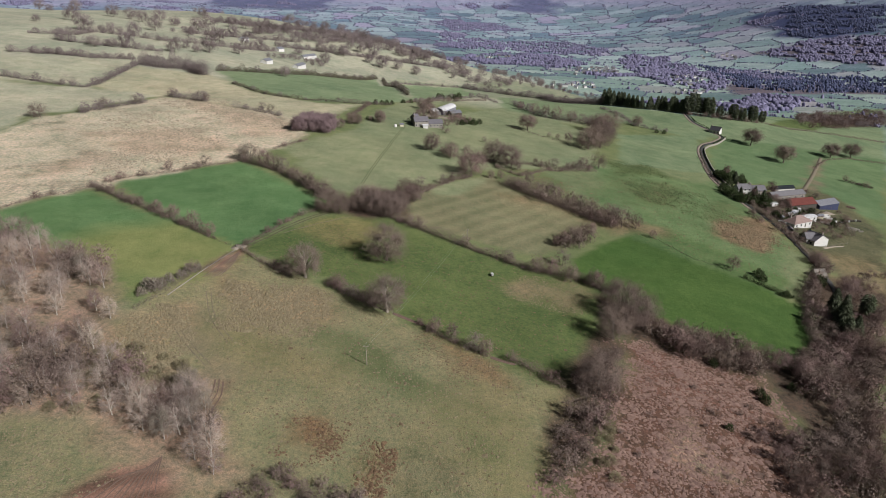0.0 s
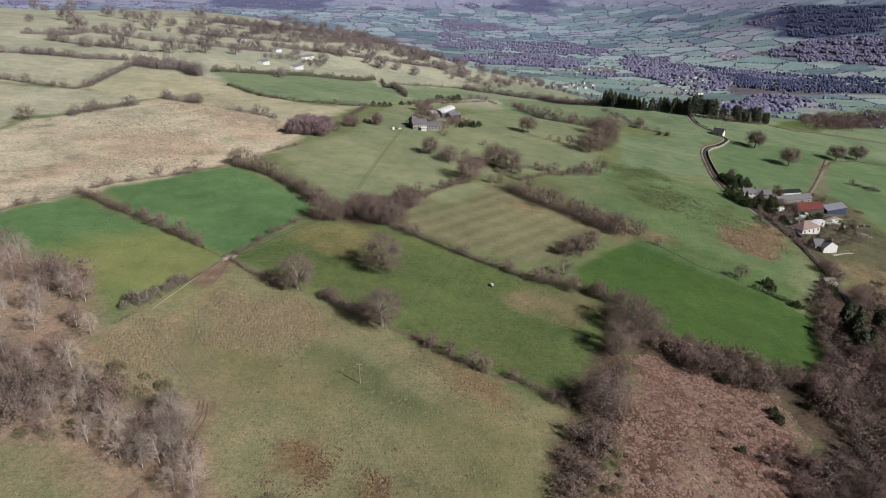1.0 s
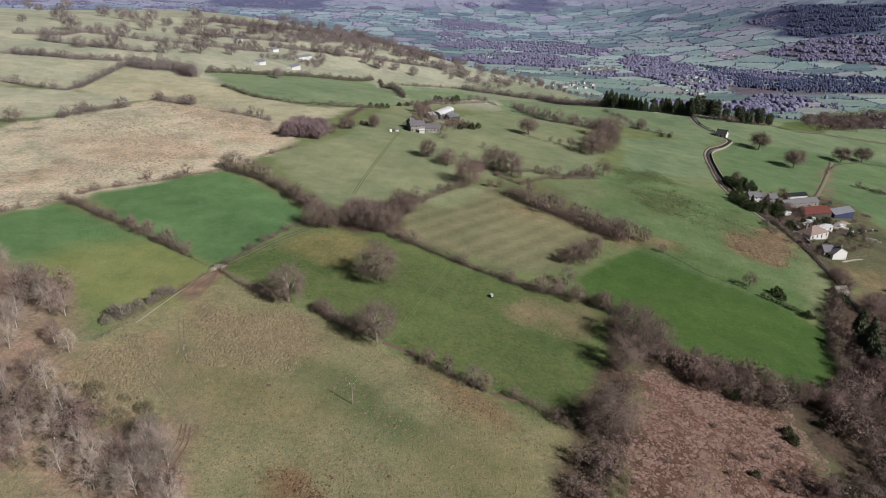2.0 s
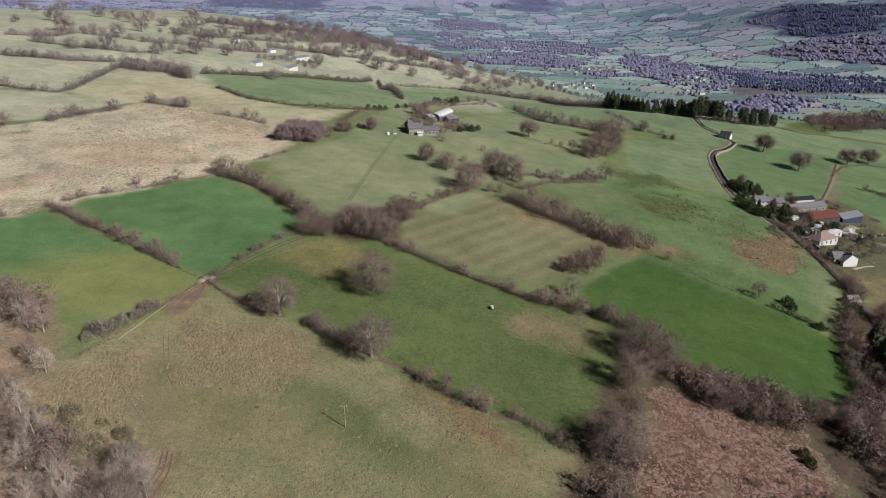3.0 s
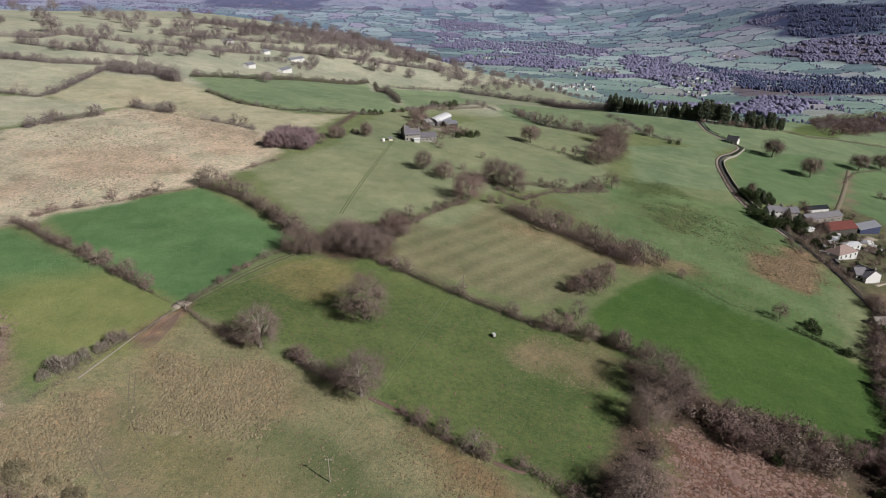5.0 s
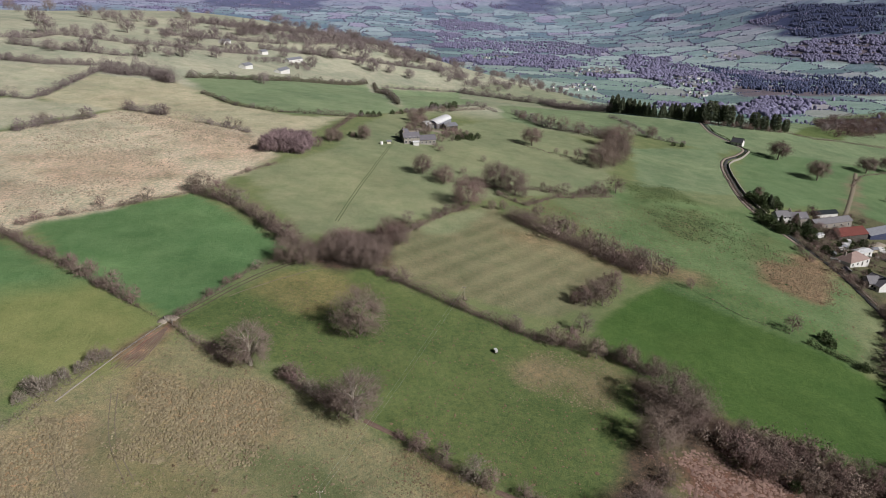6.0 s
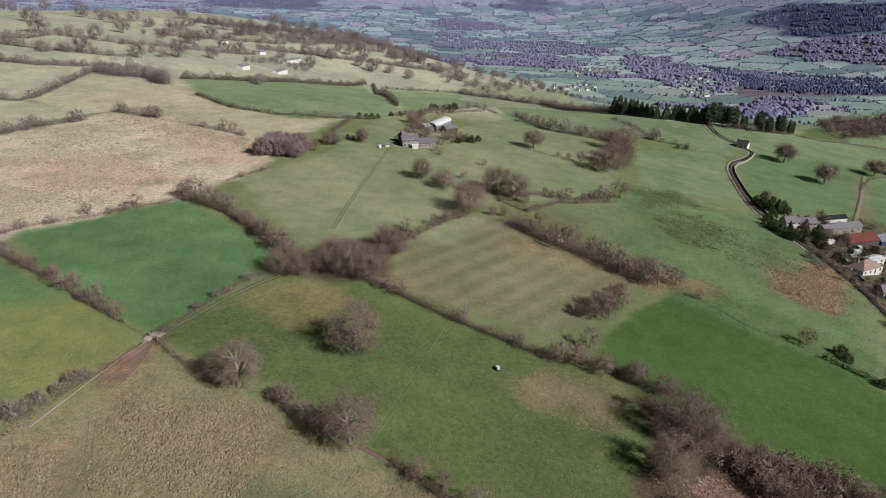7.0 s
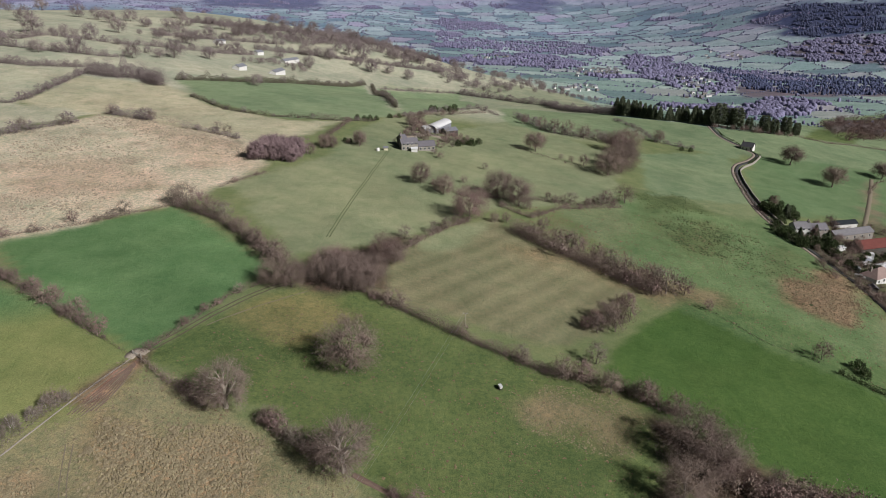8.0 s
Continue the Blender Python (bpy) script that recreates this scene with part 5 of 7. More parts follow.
# ---- far hedges and woods ----


def domes(name, x, y, size, mat, label, category, slim=0.42, rise=0.95, m=4):
    """Far tree crowns and bushes too small to count: lobed little domes on the ground, in one mesh."""
    n = len(x)
    az = rng.uniform(0, 6.28, (n, 1)) + np.arange(m)[None, :] * 2 * math.pi / m + rng.normal(0, 0.2, (n, m))
    v = np.empty((n, 2 * m + 1, 3))
    g = height(x, y)
    for ring, (wide, up) in enumerate(((0.85, -0.05), (0.95, 0.55))):
        q = (size * slim * wide)[:, None] * rng.uniform(0.7, 1.3, (n, m))
        v[:, ring * m:ring * m + m, 0] = x[:, None] + np.cos(az) * q
        v[:, ring * m:ring * m + m, 1] = y[:, None] + np.sin(az) * q
        v[:, ring * m:ring * m + m, 2] = g[:, None] + (size * rise * up)[:, None] * rng.uniform(0.75, 1.25, (n, m))
    v[:, 2 * m] = np.stack([x + rng.normal(0, 0.08, n) * size, y + rng.normal(0, 0.08, n) * size, g + size * rise * rng.uniform(0.85, 1.1, n)], 1)
    one = [(i, (i + 1) % m, m + (i + 1) % m) for i in range(m)] + [(i, m + (i + 1) % m, m + i) for i in range(m)] + [(m + i, m + (i + 1) % m, 2 * m) for i in range(m)]
    f = (np.array(one)[None] + (np.arange(n) * (2 * m + 1))[:, None, None]).ravel()
    me = bpy.data.meshes.new(name)
    me.vertices.add(n * (2 * m + 1))
    me.vertices.foreach_set("co", v.ravel())
    me.loops.add(len(f))
    me.loops.foreach_set("vertex_index", f)
    me.polygons.add(len(f) // 3)
    me.polygons.foreach_set("loop_start", np.arange(0, len(f), 3))
    me.update()
    me.polygons.foreach_set("use_smooth", np.ones(len(f) // 3, bool))
    me.materials.append(MAT[mat])
    return tagged(new(name, me), label, category, kind="stuff")


def far_clumps(name, x, y, size, per, mat, label, category):
    """Leafless crowns on the near hill: fine twigs over round heads, in one mesh."""
    n = len(x) * per
    x, y, size = np.repeat(x, per), np.repeat(y, per), np.repeat(size, per)
    o = rng.normal(size=(n, 3))
    o /= np.linalg.norm(o, axis=1, keepdims=True)
    base = o * size[:, None] * 0.46 * rng.random((n, 1)) ** 0.25
    base[:, 2] = base[:, 2] * 0.95 + 0.46 * size
    spray = rng.normal(0, 0.7, (n, 3))
    tip = base + (0.3 * o + spray) * size[:, None] * 0.12
    g = height(x, y)
    for q in (base, tip):
        q += np.stack([x, y, g], 1)
        q[:, 2] = np.maximum(q[:, 2], g + 0.1)
    return tagged(new(name, blades_mesh(name, base, tip, size * 0.075, mat, o + np.array([0, 0, 0.2]))), label, category, kind="stuff")


hx, hy, hs = (np.array(v) for v in zip(*HEDGE_TREES))
far_clumps("hedge_trees", hx, hy, hs, 170, "brown_twig", "small leafless trees standing along the hill hedges", "trees")
fx = rng.uniform(-2600, 3300, 1500000)
fy = rng.uniform(900, 4750, 1500000)
seen = (np.abs(fx) < 0.78 * fy + 60) & (np.hypot(fx, fy) > 980)
fx, fy = fx[seen], fy[seen]
fc, fg = nearest_field(fx, fy)
hf = height(fx, fy)
far_d = np.hypot(fx, fy)
off_hill = (fx > 260) | (fy > 1750)
draw = rng.random(len(fx))
HAMLETS = [(485, 2000, 125), (310, 1525, 75), (690, 1800, 90), (645, 1670, 60), (1035, 2385, 60), (190, 2390, 70), (585, 1480, 60)]


def in_hamlet(x, y):
    return np.any([np.hypot(x - a, y - b) < r for a, b, r in HAMLETS], axis=0)


# distant hedges, trees and woods use materials with haze in their colour
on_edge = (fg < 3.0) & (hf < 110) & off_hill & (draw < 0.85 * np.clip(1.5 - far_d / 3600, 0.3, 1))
domes("far_hedges", fx[on_edge], fy[on_edge], rng.uniform(2.2, 4.2, on_edge.sum()) * np.clip(far_d[on_edge] / 2000, 0.7, 1.5), "hazy_hedge", "dark hedges between far valley fields", "hedges", 0.66, 0.8, 3)
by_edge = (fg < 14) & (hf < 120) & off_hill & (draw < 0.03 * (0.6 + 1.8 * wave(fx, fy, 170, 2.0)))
domes("far_trees", fx[by_edge], fy[by_edge], rng.uniform(4, 9, by_edge.sum()), "hazy_twig", "leafless trees along far valley hedges", "trees")
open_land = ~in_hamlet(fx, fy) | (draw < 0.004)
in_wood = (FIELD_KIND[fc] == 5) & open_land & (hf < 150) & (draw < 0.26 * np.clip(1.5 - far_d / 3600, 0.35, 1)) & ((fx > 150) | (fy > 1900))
domes("far_woods", fx[in_wood], fy[in_wood], rng.uniform(5, 10, in_wood.sum()), "hazy_twig", "brown leafless woods in the valley, tinted bluish for haze", "woods", 0.6)


def far_wood(poly, count, low, high, mat="hazy_twig"):
    """One wood in the distance: uneven tree crowns too small to count, in one mesh."""
    xs, ys = zip(*poly)
    x, y = rng.uniform(min(xs), max(xs), count * 4), rng.uniform(min(ys), max(ys), count * 4)
    k = (side_of(x, y, poly) + 25 * wave(x, y, 60, 3.0) > 0) & (wave(x, y, 48, 8.0) > -0.15) & (~in_hamlet(x, y) | (rng.random(len(x)) < 0.12))
    x, y = x[k][:count], y[k][:count]
    label = {"hazy_twig": "leafless brown wood in the valley, tinted bluish for haze", "hazy_needles": "far conifer wood, its colour darkened for cloud shade and haze"}.get(mat, "leafless brown wood on the hillside")
    if float(np.median(np.hypot(x, y))) < 1350:
        return far_clumps("far_wood", x, y, rng.uniform(low, high, len(x)), 70, mat, label, "wood")
    return domes("far_wood", x, y, rng.uniform(0.3, 1.0, len(x)) ** 0.8 * high, mat, label, "wood", 0.36 if mat == "hazy_needles" else 0.6, 0.85)


far_wood([(2.8, 3094.1), (310.9, 3022.3), (577, 3064.7), (713.7, 2681.6), (606.7, 2516.9), (274.7, 2653.3), (47.8, 2658.3)], 1530, 6, 11, "hazy_twig")
far_wood([(86.5, 2459.4), (396.6, 2554.9), (508.7, 2263.6), (412.3, 2066.4), (222.8, 2135.8), (97.2, 2212.7)], 1530, 6, 11, "hazy_twig")
far_wood([(674.5, 2445.1), (847.5, 2462.8), (837.7, 2147.1), (851.1, 1879.2), (625.9, 1485), (572.6, 1637.9), (560, 1953.3)], 1870, 6, 11, "hazy_twig")
far_wood([(890.1, 2236.9), (979.6, 2051.4), (1270.2, 1850.2), (1063.2, 1536.5), (835.8, 1487.5), (724.1, 1591)], 2210, 6, 11, "hazy_needles")
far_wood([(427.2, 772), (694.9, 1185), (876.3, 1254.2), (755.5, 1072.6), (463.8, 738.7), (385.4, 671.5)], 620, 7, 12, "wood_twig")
far_wood([(1113.9, 2356), (1345.8, 2427.9), (1575.2, 2350.8), (1379.5, 2023.4), (1241, 2180.5)], 2210, 6, 11, "hazy_twig")
far_wood([(-59.1, 3704.5), (324.4, 3811), (454.2, 3556), (59.4, 3338.4)], 1190, 6, 11, "hazy_twig")
far_wood([(420, 1360.2), (617.4, 1345), (694.7, 1436.4), (795.9, 1367.7), (612.8, 1189.9)], 1190, 6, 11, "hazy_twig")
# conifers added to keep the cloud-shaded hill dark
far_wood([(1545.1, 3073.9), (1639.1, 2794.7), (1768.6, 2683.2), (1600.4, 2393.5), (1395.6, 2447), (1317.2, 2494.5)], 3230, 6, 11, "hazy_needles")
far_wood([(-300, 1090), (-250, 1160), (-130, 1240), (-30, 1190), (40, 1120), (120, 1060), (60, 1020), (-20, 1085), (-90, 1110), (-190, 1080), (-290, 1030)], 520, 7, 12, "brown_twig")


def tussocks(name, poly, count, size, mat, label, loose=0.7):
    """Rounded tufts of dead grass or fern standing on the ground in loose groups, too many to count."""
    xs, ys = zip(*poly)
    x, y = rng.uniform(min(xs), max(xs), count * 3), rng.uniform(min(ys), max(ys), count * 3)
    k = (side_of(x, y, poly) + 9 * wave(x, y, 9, 2.0) + rng.normal(0, 3, len(x)) > 0) & (rng.random(len(x)) < loose + 1.3 * (1 - loose) * wave(x, y, 8, 7.0))
    x, y = x[k][:count], y[k][:count]
    if mat == "bracken":
        gap = (np.abs(wave(1.6 * x + 0.5 * y, 0.6 * y, 5.5, 3.0)) > 0.085) & (np.abs(wave(0.5 * x, 1.7 * y - 0.6 * x, 4.2, 1.0)) > 0.05)
        x, y = x[gap], y[gap]
    n, m = len(x), 5
    r = size * np.exp(rng.normal(-0.35, 0.45, n)) * 0.85
    tall = size * rng.uniform(0.5, 1.15, n) * (0.5 if mat == "bracken" else 1.0)
    az = rng.uniform(0, 6.28, (n, 1)) + np.arange(m)[None, :] * 2 * math.pi / m + rng.normal(0, 0.2, (n, m))
    v = np.empty((n, m + 1, 3))
    q = r[:, None] * rng.uniform(0.7, 1.3, (n, m))
    v[:, :m, 0] = x[:, None] + np.cos(az) * q
    v[:, :m, 1] = y[:, None] + np.sin(az) * q
    v[:, :m, 2] = -0.08 * tall[:, None]
    v[:, m] = np.stack([x + rng.normal(0, 0.3, n) * r, y + rng.normal(0, 0.3, n) * r, tall], 1)
    v[:, :, 2] += height(x, y)[:, None]
    one = [(i, (i + 1) % m, m) for i in range(m)]
    f = (np.array(one)[None] + (np.arange(n) * (m + 1))[:, None, None]).ravel()
    me = bpy.data.meshes.new(name)
    me.vertices.add(n * (m + 1))
    me.vertices.foreach_set("co", v.ravel())
    me.loops.add(len(f))
    me.loops.foreach_set("vertex_index", f)
    me.polygons.add(len(f) // 3)
    me.polygons.foreach_set("loop_start", np.arange(0, len(f), 3))
    me.update()
    me.materials.append(MAT[mat])
    return tagged(new(name, me), label, "fern" if mat == "bracken" else "grass", kind="stuff")


tussocks("tussock_grass", [(-98.2, 182.4), (-77.7, 226.5), (-14.9, 192.2), (37.8, 160.8), (32.5, 145), (21.1, 122.8), (13.1, 109.9), (-44.6, 102.9), (-46, 115.5), (-60.1, 144.1), (-70.9, 157.7), (-91.8, 165.7)], 7000, 0.3, "straw", "pale tussocks of dead grass in rough pasture")
tussocks("tussock_grass", [(-75.2, 203.8), (-44.1, 206.5), (-37.3, 189.1), (-46.1, 177.2), (-66.5, 174.9)], 3600, 0.5, "straw", "pale tussocks of dead grass in rough pasture")
tussocks("rush_patch", [(-38.2, 139.4), (-26.2, 137.9), (-23.4, 127.9), (-29.1, 121.3), (-39.8, 127.5)], 700, 0.42, "rust", "rusty brown dead rushes in rough pasture", 0.3)
tussocks("rush_patch", [(-21.2, 133.3), (-11, 130.7), (-10.3, 120.3), (-16.4, 114.3), (-21.3, 122.4)], 700, 0.42, "rust", "rusty brown dead rushes in rough pasture", 0.3)
tussocks("rush_patch", [(-5.2, 187.3), (18.6, 175.9), (22.4, 160.7), (3.9, 165.7), (-8.7, 181.5)], 1000, 0.28, "rush", "rusty brown dead rushes in rough pasture")
tussocks("rush_patch", [(-97.7, 177.3), (-86.3, 186.4), (-74.5, 165.7), (-75.9, 154.2), (-90.9, 159.9)], 2400, 0.48, "straw", "pale tussocks of dead grass in rough pasture")
tussocks("bracken_bed", [(66.7, 197.4), (86, 194.3), (106.9, 182), (109.4, 157.6), (103.9, 130.2), (98.4, 120.8), (19.6, 110.7), (29.3, 122.1), (48.2, 147.6)], 20000, 0.55, "bracken", "dead pinkish-brown bracken covering a slope")
tussocks("rush_patch", [(22.7, 225), (33.9, 236.8), (48.8, 236.8), (60.5, 225.4), (56.8, 213), (35.5, 210), (24.8, 216.5)], 2200, 0.24, "straw", "pale tussocks of dead grass in rough pasture")
tussocks("rush_patch", [(42, 379.9), (58.7, 381.7), (78.3, 348.1), (97.7, 321.1), (105.4, 306.6), (92.3, 303.6), (72.1, 320.6), (47.8, 346)], 1500, 0.4, "rush", "pale tussocks of dead grass beside a hedge")
tussocks("rush_patch", [(152.5, 328.4), (193.6, 349.9), (182.1, 311), (160.8, 292), (146.4, 300.4)], 1900, 0.46, "rush", "rusty brown dead rushes in pasture")
tussocks("tussock_grass", [(-110.2, 126.3), (-87.4, 130.8), (-75.9, 120.4), (-69.1, 119.5), (-80.6, 107.7), (-91.4, 97.3)], 1200, 0.3, "straw", "pale tussocks of dead grass in rough pasture")
tussocks("tussock_grass", [(-15, 194), (56.8, 198.9), (38.3, 163.6), (18.4, 174.3)], 500, 0.2, "rush", "scattered tussocks in green pasture")
tussocks("sedge_tufts", [(113.8, 389), (145, 396.3), (157.2, 367.7), (138.8, 341.5), (113.2, 344.7)], 900, 0.42, "leaf_green", "dark sedge tufts scattered over pasture")
tussocks("sedge_tufts", [(113.9, 435.2), (152.9, 439.5), (153.3, 409.4), (116.7, 399)], 700, 0.42, "leaf_green", "dark sedge tufts scattered over pasture")
tussocks("sedge_tufts", [(121.4, 373.5), (160.4, 380.2), (173, 335.3), (150, 302), (128.8, 339.7)], 800, 0.38, "leaf_green", "dark sedge tufts scattered over pasture")
tussocks("moor_rushes", [(-205.3, 470.9), (-163.1, 480.7), (-106.1, 430.6), (-80.7, 403.3), (-104.8, 403.3), (-149, 424.8), (-191.4, 448.3)], 1200, 0.75, "moor_rush", "pale brown rushes in tufts over moorland")
tussocks("moor_rushes", [(-215.2, 393), (-200.1, 432.3), (-148.2, 399.2), (-126.7, 365.9), (-156.4, 360.4), (-189.8, 363.5)], 900, 0.65, "moor_rush", "pale brown rushes in tufts over moorland")
tussocks("moor_rushes", [(-185.9, 331.4), (-159.8, 351.3), (-133.3, 355.8), (-139.2, 324.1), (-163.9, 295.6)], 700, 0.6, "moor_rush", "pale brown rushes in tufts over moorland")
tussocks("sedge_tufts", [(64.3, 387.1), (166.3, 398.2), (181.4, 303.8), (156.5, 250.6), (119, 272.4), (93.5, 296.8)], 2200, 0.34, "rush", "brownish sedge tufts scattered over pasture")
tussocks("sedge_tufts", [(-74.5, 230.6), (-35, 269.4), (5.3, 250.1), (62.6, 224.1), (38.8, 166.5), (15.2, 180), (-15.1, 195.8)], 1800, 0.3, "rush", "brownish sedge tufts scattered over pasture")
tussocks("sedge_tufts", [(-77.3, 225.2), (-14.8, 190.4), (36, 160.5), (16.9, 122.2), (-35.7, 115.1), (-61, 156.7)], 2200, 0.3, "rush", "brownish sedge tufts scattered over pasture")

# ---- tracks and lane ----


def smooth_line(line, step):
    p = np.array(line, float)
    pts = []
    for i in range(len(p) - 1):
        a, b, c, d = p[max(i - 1, 0)], p[i], p[i + 1], p[min(i + 2, len(p) - 1)]
        n = max(2, int(np.hypot(*(c - b)) / step))
        for k in range(n):
            t = k / n
            pts.append(0.5 * (2 * b + (c - a) * t + (2 * a - 5 * b + 4 * c - d) * t * t + (3 * b - a - 3 * c + d) * t ** 3))
    pts.append(p[-1])
    return np.array(pts)


def strip(name, line, wide, mat, lift, label, category, aside=0.0, kind="structure"):
    """A ribbon laid on the ground along a line, aside to the line's left by so much."""
    p = smooth_line(line, 2.0)
    lift = lift if wide > 1 else 0.06
    d = np.gradient(p, axis=0)
    d /= np.linalg.norm(d, axis=1, keepdims=True) + 1e-9
    side = np.stack([-d[:, 1], d[:, 0]], 1)
    verts, faces = [], []
    for i, (q, n) in enumerate(zip(p, side)):
        w = wide * (1 + 0.15 * math.sin(i * 1.3) + 0.1 * math.sin(i * 2.9))
        edge = -0.5 if wide > 1 else -0.14
        for k, drop in ((-0.5, edge), (-0.42, 0), (0, 0.03 if wide > 1 else 0), (0.42, 0), (0.5, edge)):
            x, y = q + n * (aside + k * w)
            verts.append((x, y, hz(x, y) + lift + drop))
    for i in range(len(p) - 1):
        for k in range(4):
            a = i * 5 + k
            faces.append((a, a + 5, a + 6, a + 1))
    return tagged(new(name, mesh_of(name, verts, faces, mat, wide > 1)), label, category, kind=kind)


def wall_along(line, tall, thick, mat, label):
    """A low field wall of uneven top."""
    p = smooth_line(line, 1.2)
    d = np.gradient(p, axis=0)
    d /= np.linalg.norm(d, axis=1, keepdims=True) + 1e-9
    verts, faces = [], []
    for i, (q, e) in enumerate(zip(p, d)):
        t = tall * rng.uniform(0.75, 1.15)
        for o, z in ((-0.6, -0.3), (-0.45, t), (0.45, t), (0.6, -0.3)):
            x, y = q[0] - e[1] * o * thick, q[1] + e[0] * o * thick
            verts.append((x, y, hz(x, y) + z))
    for i in range(len(p) - 1):
        for k in range(3):
            a = i * 4 + k
            faces.append((a, a + 4, a + 5, a + 1))
    return tagged(new("field_wall", mesh_of("field_wall", verts, faces, mat)), label, "wall", "field walls")


strip("lane", [(258, 672.1), (251.2, 627.7), (258, 595.8), (260.1, 578.3), (246.6, 559.2), (229.1, 541.7), (217.5, 519.3), (205.9, 480.9), (192.8, 429.4), (189.3, 390.2), (189.8, 358.4), (189.7, 327.6), (186.4, 299), (182.4, 273.5), (177.9, 256.4)], 2.9, "tarmac", 0.16, "narrow dark tarmac lane between banks", "road", 0)
strip("lane_verge", [(258, 672.1), (251.2, 627.7), (258, 595.8), (260.1, 578.3), (246.6, 559.2), (229.1, 541.7), (217.5, 519.3), (205.9, 480.9), (192.8, 429.4), (189.3, 390.2), (189.8, 358.4)], 2.2, "verge", 0.1, "pale dry grass verge beside the lane", "verge", -2.6)
strip("lane_verge", [(189.3, 390.2), (189.8, 358.4), (189.7, 327.6), (186.4, 299)], 1.2, "verge", 0.12, "pale dry grass verge beside the lane", "verge", 2.4)
strip("wheel_track", [(-78, 229.2), (-72.5, 238.5), (-67.5, 248.3), (-61.3, 258.5), (-54.0, 269), (-45.6, 277.5)], 0.45, "track_earth", 0.1, "worn earth wheel track along a hedge", "track", 0.8)
strip("wheel_track", [(-24.8, 453.9), (-31.1, 398.2), (-36.1, 356.2), (-39.9, 315.5)], 0.45, "track_grass", 0.1, "flattened grass wheel track across pasture", "track", 0.6)
strip("wheel_track", [(-78, 229.2), (-72.5, 238.5), (-67.5, 248.3), (-61.3, 258.5), (-54.0, 269), (-45.6, 277.5)], 0.45, "track_earth", 0.1, "worn earth wheel track along a hedge", "track", -0.8)
strip("wheel_track", [(-24.8, 453.9), (-31.1, 398.2), (-36.1, 356.2), (-39.9, 315.5)], 0.45, "track_grass", 0.1, "flattened grass wheel track across pasture", "track", -0.6)
strip("field_bank", [(-15.8, 195.2), (-11.1, 192.8), (-5.3, 190)], 1.6, "earth", 0.12, "bare reddish earth bank along the hedge line", "bank", 0)
strip("field_bank", [(16.4, 176.4), (20.3, 174.7), (24.1, 173.6)], 1.6, "earth", 0.12, "bare reddish earth bank along the hedge line", "bank", 0)
strip("wheel_rut", [(-66.3, 116.4), (-71.2, 113), (-76.1, 105.9)], 0.26, "earth", 0.1, "reddish wheel rut fanning over rough grass", "rut", 0)
strip("wheel_rut", [(-66, 117), (-70.1, 113.2), (-73.6, 105.4)], 0.26, "earth", 0.1, "reddish wheel rut fanning over rough grass", "rut", 0)
strip("wheel_rut", [(-65.9, 117.6), (-69, 113.3), (-71.6, 105.6)], 0.26, "earth", 0.1, "reddish wheel rut fanning over rough grass", "rut", 0)
strip("wheel_rut", [(-65.7, 118.1), (-68, 113.4), (-69.7, 105.9)], 0.26, "earth", 0.1, "reddish wheel rut fanning over rough grass", "rut", 0)
strip("wheel_rut", [(-65.5, 118.6), (-67.2, 113.6), (-68.1, 106.1)], 0.26, "earth", 0.1, "reddish wheel rut fanning over rough grass", "rut", 0)
strip("wheel_rut", [(-65.4, 119), (-66.3, 113.7), (-66.4, 106.3)], 0.26, "earth", 0.1, "reddish wheel rut fanning over rough grass", "rut", 0)
strip("wheel_rut", [(-65.2, 119.4), (-65.5, 113.8), (-65, 106.5)], 0.26, "earth", 0.1, "reddish wheel rut fanning over rough grass", "rut", 0)
strip("wheel_rut", [(-65.1, 119.8), (-64.8, 113.9), (-63.9, 107.4)], 0.26, "earth", 0.1, "reddish wheel rut fanning over rough grass", "rut", 0)
strip("wheel_rut", [(-65, 120.2), (-64.1, 114), (-62.9, 108.3)], 0.26, "earth", 0.1, "reddish wheel rut fanning over rough grass", "rut", 0)
strip("wheel_rut", [(-64.8, 120.6), (-63.3, 114.1), (-61.9, 109.7)], 0.26, "earth", 0.1, "reddish wheel rut fanning over rough grass", "rut", 0)
strip("wheel_rut", [(-61.1, 150.9), (-59.9, 145.3), (-60.5, 138.9)], 0.4, "earth", 0.12, "reddish wheel rut in rough grass", "rut", 0)
strip("wheel_rut", [(-62.1, 150.7), (-61.1, 145.1), (-61.7, 138.7)], 0.4, "earth", 0.12, "reddish wheel rut in rough grass", "rut", 0)
strip("wheel_rut", [(-59.8, 150.1), (-58.6, 144.8), (-59, 137.7)], 0.4, "earth", 0.12, "reddish wheel rut in rough grass", "rut", 0)
strip("wheel_rut", [(-86.5, 181.1), (-81.6, 173.3), (-74.6, 164.6), (-66.4, 156.1)], 0.28, "rut", 0.1, "reddish wheel rut in rough grass", "rut", 0)
strip("wheel_rut", [(-85.1, 181.8), (-80.3, 173.9), (-73.5, 165.5), (-65.3, 157.1)], 0.28, "rut", 0.1, "reddish wheel rut in rough grass", "rut", 0)
strip("wheel_rut", [(-79.6, 196.5), (-75.1, 185), (-70.5, 176.9), (-64.2, 168.8)], 0.28, "rut", 0.1, "reddish wheel rut in rough grass", "rut", 0)
strip("wheel_rut", [(-78.1, 196.7), (-73.7, 185.2), (-69.1, 177.5), (-62.9, 169.9)], 0.28, "rut", 0.1, "reddish wheel rut in rough grass", "rut", 0)
